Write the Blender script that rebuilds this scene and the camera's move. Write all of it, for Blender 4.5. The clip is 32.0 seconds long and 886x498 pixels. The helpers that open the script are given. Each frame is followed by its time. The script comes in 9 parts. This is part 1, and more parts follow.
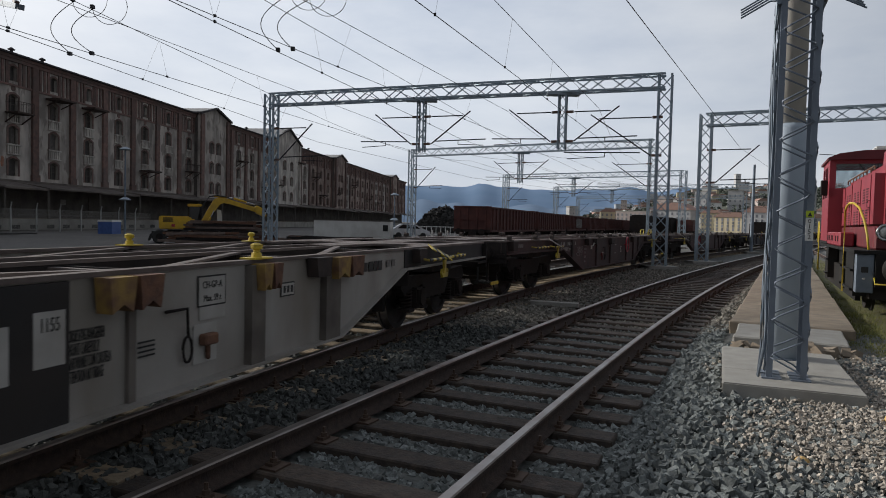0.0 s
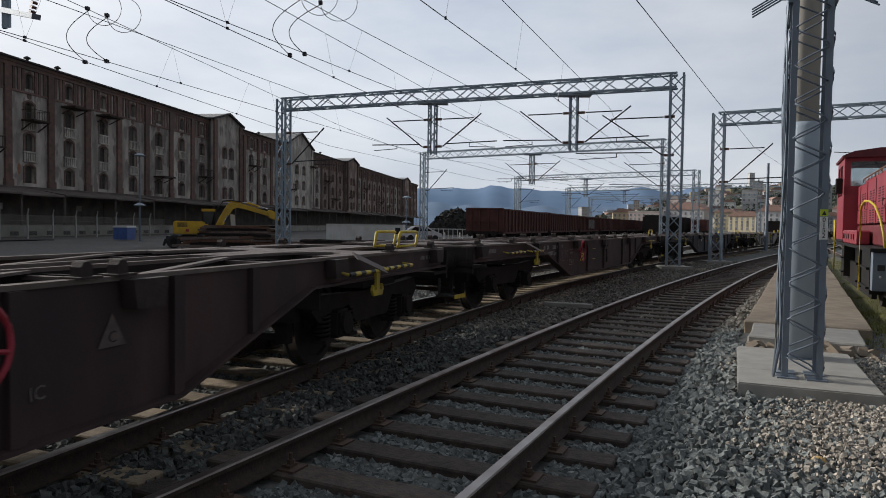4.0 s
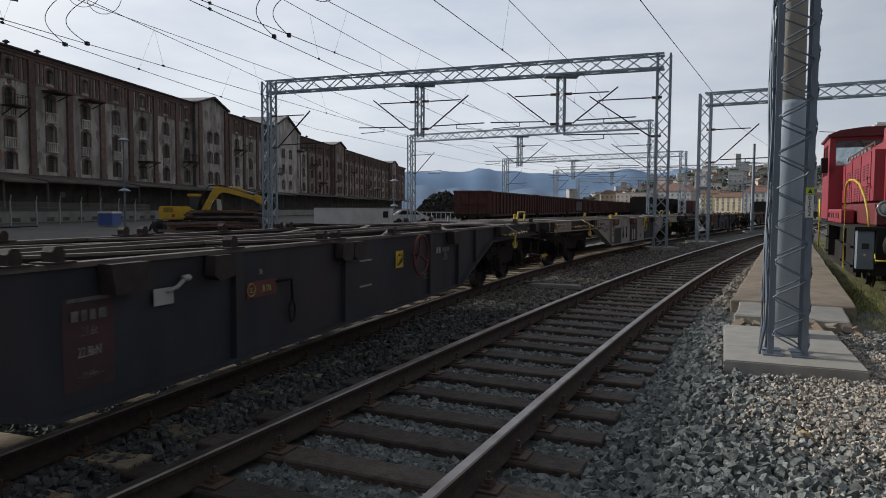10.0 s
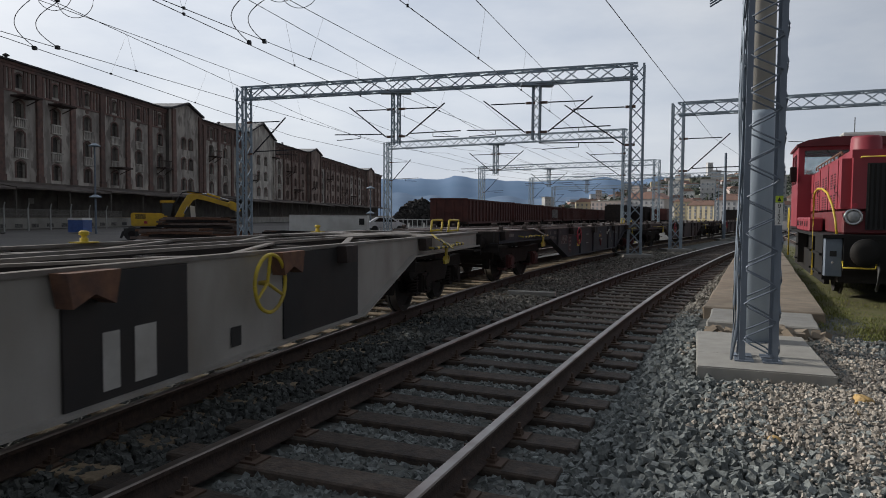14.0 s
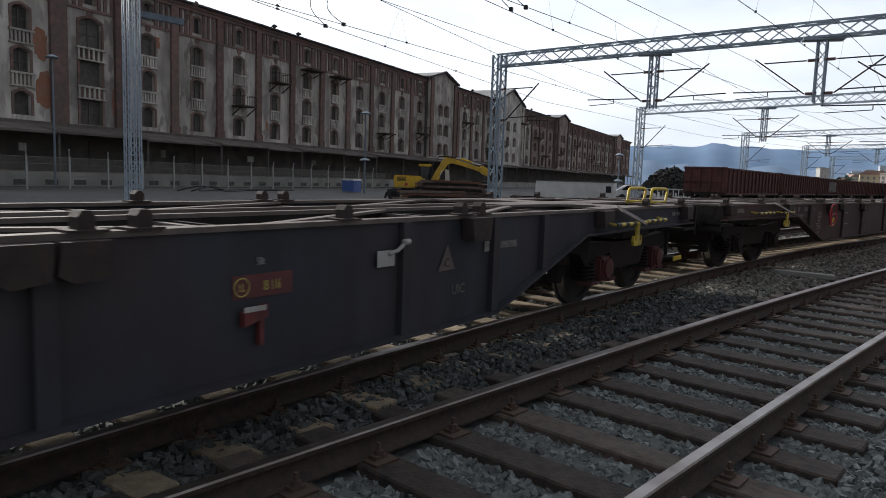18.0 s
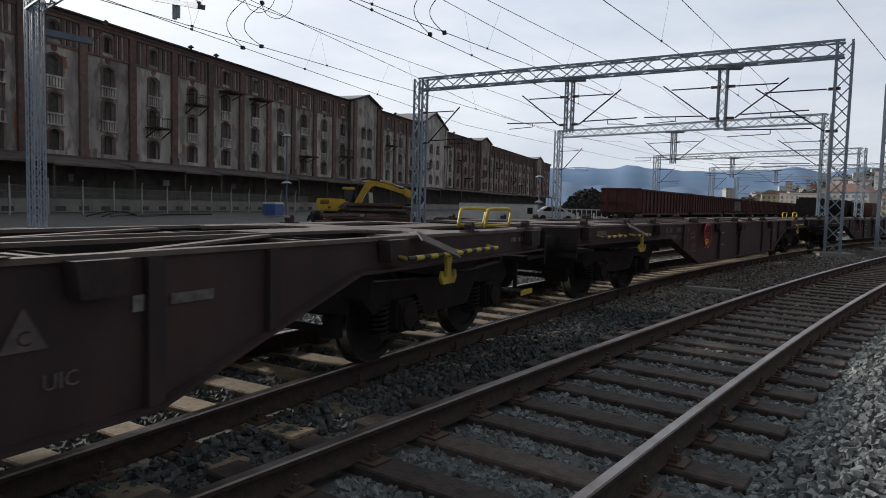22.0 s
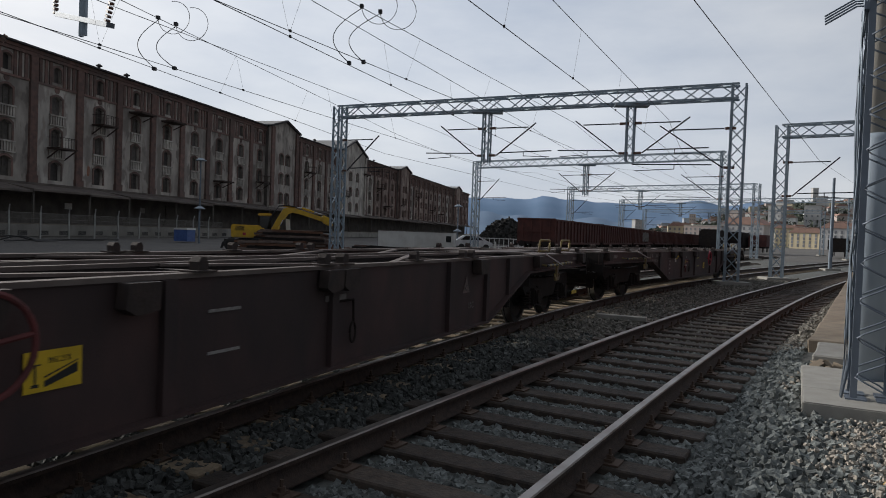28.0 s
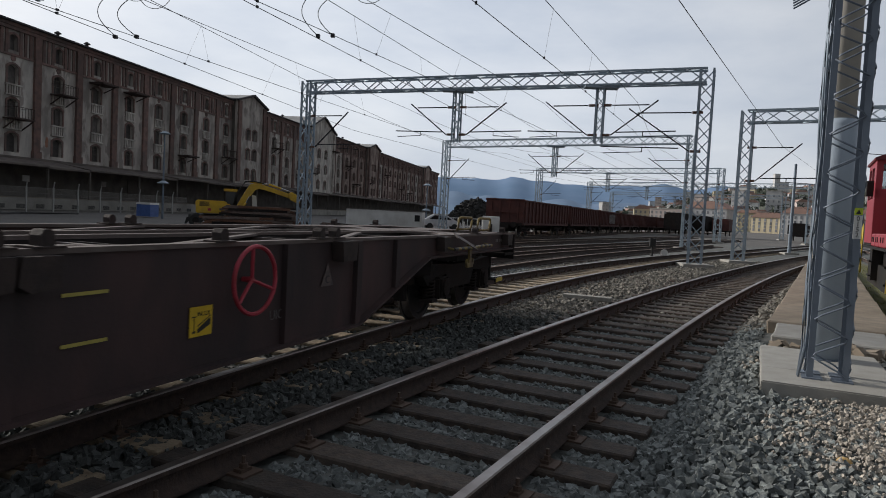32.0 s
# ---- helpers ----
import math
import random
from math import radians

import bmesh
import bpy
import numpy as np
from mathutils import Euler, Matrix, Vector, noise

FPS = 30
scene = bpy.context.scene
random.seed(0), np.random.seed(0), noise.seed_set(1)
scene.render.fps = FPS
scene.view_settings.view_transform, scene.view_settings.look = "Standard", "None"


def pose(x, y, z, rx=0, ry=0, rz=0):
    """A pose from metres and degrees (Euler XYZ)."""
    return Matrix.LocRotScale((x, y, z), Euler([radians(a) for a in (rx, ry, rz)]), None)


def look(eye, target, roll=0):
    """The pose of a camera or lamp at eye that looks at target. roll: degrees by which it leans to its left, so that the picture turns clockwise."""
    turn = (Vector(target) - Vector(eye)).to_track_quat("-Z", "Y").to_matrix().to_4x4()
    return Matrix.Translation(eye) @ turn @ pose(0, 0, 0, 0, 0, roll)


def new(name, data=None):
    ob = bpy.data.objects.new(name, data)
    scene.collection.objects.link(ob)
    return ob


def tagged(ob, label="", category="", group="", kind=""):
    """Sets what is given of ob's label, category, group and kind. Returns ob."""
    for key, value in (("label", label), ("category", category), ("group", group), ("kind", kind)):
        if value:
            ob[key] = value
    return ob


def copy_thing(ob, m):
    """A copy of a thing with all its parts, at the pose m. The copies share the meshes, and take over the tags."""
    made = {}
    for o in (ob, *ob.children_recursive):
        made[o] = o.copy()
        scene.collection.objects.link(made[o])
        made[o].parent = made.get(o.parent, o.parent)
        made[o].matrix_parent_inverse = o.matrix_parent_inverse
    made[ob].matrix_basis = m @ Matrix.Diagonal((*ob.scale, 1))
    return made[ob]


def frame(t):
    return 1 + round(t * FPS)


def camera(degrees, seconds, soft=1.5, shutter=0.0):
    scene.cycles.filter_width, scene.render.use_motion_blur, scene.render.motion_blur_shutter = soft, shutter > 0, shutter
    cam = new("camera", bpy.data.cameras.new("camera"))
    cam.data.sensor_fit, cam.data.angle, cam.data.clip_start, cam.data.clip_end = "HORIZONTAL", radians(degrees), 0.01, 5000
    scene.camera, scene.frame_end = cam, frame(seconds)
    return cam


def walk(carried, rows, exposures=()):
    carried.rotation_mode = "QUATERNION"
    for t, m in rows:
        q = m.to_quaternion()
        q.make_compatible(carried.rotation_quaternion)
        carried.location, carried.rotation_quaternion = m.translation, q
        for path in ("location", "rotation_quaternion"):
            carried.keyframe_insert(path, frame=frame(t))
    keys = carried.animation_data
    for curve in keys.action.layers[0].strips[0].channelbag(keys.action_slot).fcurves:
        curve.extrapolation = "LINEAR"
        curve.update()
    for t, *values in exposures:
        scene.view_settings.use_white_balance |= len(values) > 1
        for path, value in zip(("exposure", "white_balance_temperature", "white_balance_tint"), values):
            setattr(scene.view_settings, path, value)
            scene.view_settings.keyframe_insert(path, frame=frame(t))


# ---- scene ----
cam = camera(66.0, 32.0, soft=0.95, shutter=0.1)
PATH = [
    (0, 0.016, 0.027, 1.672, 0.24, -2.23, -1.38),
    (0.5, 0.024, 0.016, 1.674, 0.29, -1.90, -1.29),
    (1, 0.008, 0.002, 1.671, 1.23, -1.74, -1.13),
    (1.5, 0.004, -0.001, 1.671, 2.44, -1.91, -1.17),
    (2, 0.008, -0.009, 1.670, 1.94, -2.01, -1.27),
    (2.5, -0.001, -0.003, 1.669, 2.12, -2.39, -1.28),
    (3, 0.007, -0.002, 1.672, 2.08, -2.51, -1.07),
    (3.5, 0.009, -0.009, 1.675, 1.62, -2.06, -0.92),
    (5.5, 0.002, -0.010, 1.667, 0.90, -2.26, -0.62),
    (6, 0.000, -0.000, 1.660, 1.20, -3.00, -0.70),
    (6.5, 0.001, -0.021, 1.652, 0.89, -3.52, -0.98),
    (7, 0.004, 0.006, 1.655, 0.90, -3.42, -0.80),
    (7.5, 0.011, -0.006, 1.656, 1.34, -3.14, -0.74),
    (8, 0.015, -0.003, 1.657, 0.41, -3.06, -0.71),
    (8.5, 0.019, 0.004, 1.659, -0.56, -3.01, -0.70),
    (9, 0.015, 0.001, 1.660, -0.66, -2.84, -0.39),
    (9.5, 0.014, -0.002, 1.664, -0.10, -3.00, -0.22),
    (10, 0.012, 0.011, 1.654, 0.24, -3.45, -0.31),
    (10.5, 0.002, 0.009, 1.644, 0.87, -3.98, -0.65),
    (11, 0.015, 0.005, 1.652, 1.19, -4.43, -0.03),
    (11.5, 0.022, 0.010, 1.650, -0.29, -4.30, -0.22),
    (12, 0.017, 0.016, 1.654, -1.88, -4.01, -0.21),
    (12.5, 0.018, 0.003, 1.655, -2.03, -3.30, -0.22),
    (13, 0.018, 0.001, 1.660, -1.83, -2.84, -0.19),
    (13.5, 0.020, 0.022, 1.652, -1.96, -2.80, -0.50),
    (15.5, -0.007, -0.025, 1.653, 1.09, -3.87, -0.31),
    (16, -0.032, -0.019, 1.641, 3.35, -4.88, -0.90),
    (16.5, -0.075, 0.006, 1.626, 8.17, -4.74, -1.74),
    (17, -0.111, -0.001, 1.618, 13.80, -5.30, -2.00),
    (17.5, -0.125, -0.023, 1.620, 16.57, -5.76, -2.28),
    (18, -0.129, -0.049, 1.630, 18.53, -6.01, -1.90),
    (18.5, -0.146, -0.033, 1.620, 18.44, -6.09, -2.30),
    (19, -0.122, -0.034, 1.626, 16.29, -5.69, -2.28),
    (19.5, -0.110, -0.015, 1.620, 14.37, -4.88, -2.19),
    (20, -0.101, -0.018, 1.625, 12.83, -4.39, -1.87),
    (20.5, -0.100, 0.010, 1.629, 12.82, -4.95, -1.48),
    (21, -0.089, -0.011, 1.632, 12.44, -4.64, -1.10),
    (21.5, -0.092, -0.005, 1.634, 12.22, -4.22, -1.24),
    (22, -0.088, -0.010, 1.635, 12.22, -3.96, -1.45),
    (22.5, -0.090, -0.010, 1.626, 11.32, -3.45, -1.86),
    (23, -0.087, -0.019, 1.644, 10.09, -3.02, -1.96),
    (23.5, -0.082, -0.041, 1.644, 9.74, -2.83, -1.87),
    (24, -0.075, -0.038, 1.642, 9.20, -2.65, -1.98),
    (24.5, -0.082, -0.042, 1.646, 9.16, -2.70, -1.88),
    (26.5, -0.063, -0.006, 1.639, 7.32, -2.24, -1.93),
    (27, -0.053, -0.010, 1.643, 6.33, -1.87, -1.82),
    (27.5, -0.054, 0.002, 1.644, 6.03, -1.31, -1.74),
    (28, -0.048, -0.013, 1.643, 5.48, -1.40, -2.09),
    (28.5, -0.043, -0.007, 1.640, 4.51, -1.33, -2.42),
    (29, -0.049, -0.002, 1.638, 3.73, -1.69, -2.15),
    (29.5, -0.045, 0.004, 1.638, 3.57, -1.79, -2.08),
    (30, -0.040, -0.004, 1.638, 3.72, -1.77, -1.95),
    (30.5, -0.044, 0.007, 1.633, 3.44, -2.27, -2.44),
    (31, -0.045, 0.010, 1.628, 3.07, -2.39, -3.01),
    (31.5, -0.046, 0.009, 1.621, 2.69, -2.79, -2.97),
    (32, -0.045, 0.034, 1.618, 2.86, -3.00, -2.99),
]
walk(cam, [(t, pose(x, y, z, 90 + pitch, roll, yaw)) for t, x, y, z, yaw, pitch, roll in PATH],
     exposures=[(t, stops, 6330.0, 10.0) for t, stops in ((0.0, 0.0), (13.5, 0.0), (16.0, 0.12), (17.4, 0.52), (19.2, 0.52), (21.0, 0.27), (23.0, 0.1), (27.0, -0.05), (28.5, -0.1), (30.0, -0.05), (32.0, 0.0))])

# ---- world and sun: thin bright cloud, hazy sun over the yard ----
SUN_AZ, SUN_EL = -66.0, 21.0      # degrees clockwise from +y, above the horizon


def make_world():
    world = bpy.data.worlds.new("sky")
    scene.world = world
    world.use_nodes = True
    nt = world.node_tree
    nt.nodes.clear()
    out = nt.nodes.new("ShaderNodeOutputWorld")
    bg = nt.nodes.new("ShaderNodeBackground")
    sky = nt.nodes.new("ShaderNodeTexSky")
    sky.sky_type = 'NISHITA'
    sky.sun_disc = False
    sky.sun_elevation = radians(SUN_EL)
    sky.sun_rotation = radians(SUN_AZ)
    sky.dust_density = 3.0
    geo = nt.nodes.new("ShaderNodeTexCoord")
    mapn = nt.nodes.new("ShaderNodeMapping")
    mapn.inputs["Scale"].default_value = (1.6, 1.6, 5.0)
    cloud = nt.nodes.new("ShaderNodeTexNoise")
    cloud.inputs["Scale"].default_value = 1.7
    cloud.inputs["Detail"].default_value = 6.0
    cloud.inputs["Roughness"].default_value = 0.55
    ramp = nt.nodes.new("ShaderNodeValToRGB")
    ramp.color_ramp.elements[0].position, ramp.color_ramp.elements[0].color = 0.3, (4.3, 4.7, 5.4, 1)
    ramp.color_ramp.elements[1].position, ramp.color_ramp.elements[1].color = 0.68, (6.4, 6.55, 6.8, 1)
    mix = nt.nodes.new("ShaderNodeMix")
    mix.data_type = 'RGBA'
    mix.inputs[0].default_value = 0.85
    nt.links.new(geo.outputs["Generated"], mapn.inputs["Vector"])
    nt.links.new(mapn.outputs[0], cloud.inputs["Vector"])
    nt.links.new(cloud.outputs[0], ramp.inputs[0])
    nt.links.new(sky.outputs[0], mix.inputs[6])
    nt.links.new(ramp.outputs[0], mix.inputs[7])
    # the cloud is thin and bright low on the sun's side, thick overhead and behind
    dot = nt.nodes.new("ShaderNodeVectorMath")
    dot.operation = 'DOT_PRODUCT'
    dot.inputs[1].default_value = (math.sin(radians(SUN_AZ + 25)), math.cos(radians(SUN_AZ + 25)), -0.45)
    nt.links.new(geo.outputs["Generated"], dot.inputs[0])
    span = nt.nodes.new("ShaderNodeMapRange")
    span.interpolation_type = 'SMOOTHSTEP'
    span.inputs["From Min"].default_value, span.inputs["From Max"].default_value = -0.6, 0.75
    span.inputs["To Min"].default_value, span.inputs["To Max"].default_value = 0.33, 1.0
    nt.links.new(dot.outputs["Value"], span.inputs["Value"])
    dim = nt.nodes.new("ShaderNodeMix")
    dim.data_type, dim.blend_type = 'RGBA', 'MULTIPLY'
    dim.inputs[0].default_value = 1.0
    nt.links.new(mix.outputs[2], dim.inputs[6])
    nt.links.new(span.outputs[0], dim.inputs[7])
    nt.links.new(dim.outputs[2], bg.inputs["Color"])
    bg.inputs["Strength"].default_value = 0.135
    nt.links.new(bg.outputs[0], out.inputs["Surface"])
    lamp = bpy.data.lights.new("sun", 'SUN')
    lamp.energy, lamp.angle, lamp.color = 3.6, radians(6.0), (1.0, 0.94, 0.85)
    ob = new("sun", lamp)
    a, e = radians(SUN_AZ), radians(SUN_EL)
    ob.matrix_world = look((0, 0, 30), (-math.sin(a) * math.cos(e), -math.cos(a) * math.cos(e), 30 - math.sin(e)))


make_world()

# ---- materials ----
def mat(name, color, rough=0.7, metal=0.0, color2=None, scale=6.0, stain=None, stain_scale=0.7, stain_amount=0.5,
        bump=0.0, bump_scale=40.0, vary=0.0, island=0.0, spec=0.5, streak=1.0, grime=None, grime_scale=2.0):
    """Procedural surface: grain between two colours, stains at a larger scale, fine relief, chance by object or island."""
    m = bpy.data.materials.new(name)
    m.use_nodes = True
    nt = m.node_tree
    b = nt.nodes["Principled BSDF"]
    b.inputs["Roughness"].default_value, b.inputs["Metallic"].default_value = rough, metal
    b.inputs["Specular IOR Level"].default_value = spec
    co = nt.nodes.new("ShaderNodeTexCoord").outputs["Object"]
    if vary:                   # each copy takes its own stretch of the pattern
        away = nt.nodes.new("ShaderNodeVectorMath")
        away.operation = 'MULTIPLY_ADD'
        away.inputs[1].default_value, away.inputs[2].default_value = (37.0, 91.0, 53.0), (0.0, 0.0, 0.0)
        nt.links.new(nt.nodes.new("ShaderNodeObjectInfo").outputs["Random"], away.inputs[0])
        add = nt.nodes.new("ShaderNodeVectorMath")
        nt.links.new(co, add.inputs[0])
        nt.links.new(away.outputs[0], add.inputs[1])
        co = add.outputs[0]

    def blend(fac, a, c):
        n = nt.nodes.new("ShaderNodeMix")
        n.data_type = 'RGBA'
        for sock, v in ((n.inputs[0], fac), (n.inputs[6], a), (n.inputs[7], c)):
            if isinstance(v, (tuple, float, int)):
                sock.default_value = (*v, 1) if isinstance(v, tuple) else v
            else:
                nt.links.new(v, sock)
        return n.outputs[2]

    def fbm(s, lo, hi, detail=5.0):
        n = nt.nodes.new("ShaderNodeTexNoise")
        n.inputs["Scale"].default_value, n.inputs["Detail"].default_value = s, detail
        src = co
        if streak != 1.0:      # rain streaks run down the wall
            mp = nt.nodes.new("ShaderNodeMapping")
            mp.inputs["Scale"].default_value = (1.0, 1.0, streak)
            nt.links.new(co, mp.inputs["Vector"])
            src = mp.outputs[0]
        nt.links.new(src, n.inputs["Vector"])
        r = nt.nodes.new("ShaderNodeMapRange")
        r.inputs["From Min"].default_value, r.inputs["From Max"].default_value = lo, hi
        nt.links.new(n.outputs[0], r.inputs["Value"])
        return r.outputs[0]

    c = blend(fbm(scale, 0.35, 0.68), color, color2 or tuple(v * 0.78 for v in color))
    if stain:
        f = fbm(stain_scale, 0.48, 0.72, 8.0)
        mul = nt.nodes.new("ShaderNodeMath")
        mul.operation = 'MULTIPLY'
        mul.inputs[1].default_value = stain_amount
        nt.links.new(f, mul.inputs[0])
        c = blend(mul.outputs[0], c, stain)
    if grime:                  # sharp-edged blotches where a coat has flaked or blackened
        c = blend(fbm(grime_scale, 0.52, 0.6, 9.0), c, grime)
    for amount, node, sock in ((vary, "ShaderNodeObjectInfo", "Random"), (island, "ShaderNodeNewGeometry", "Random Per Island")):
        if amount:
            hv = nt.nodes.new("ShaderNodeHueSaturation")
            r = nt.nodes.new("ShaderNodeMapRange")
            r.inputs["To Min"].default_value, r.inputs["To Max"].default_value = 1 - amount, 1 + amount
            nt.links.new(nt.nodes.new(node).outputs[sock], r.inputs["Value"])
            nt.links.new(r.outputs[0], hv.inputs["Value"])
            nt.links.new(c, hv.inputs["Color"])
            c = hv.outputs[0]
    nt.links.new(c, b.inputs["Base Color"])
    if bump:
        n = nt.nodes.new("ShaderNodeTexNoise")
        n.inputs["Scale"].default_value, n.inputs["Detail"].default_value = bump_scale, 4.0
        nt.links.new(co, n.inputs["Vector"])
        bn = nt.nodes.new("ShaderNodeBump")
        bn.inputs["Strength"].default_value, bn.inputs["Distance"].default_value = bump, 0.02
        nt.links.new(n.outputs[0], bn.inputs["Height"])
        nt.links.new(bn.outputs[0], b.inputs["Normal"])
    return m


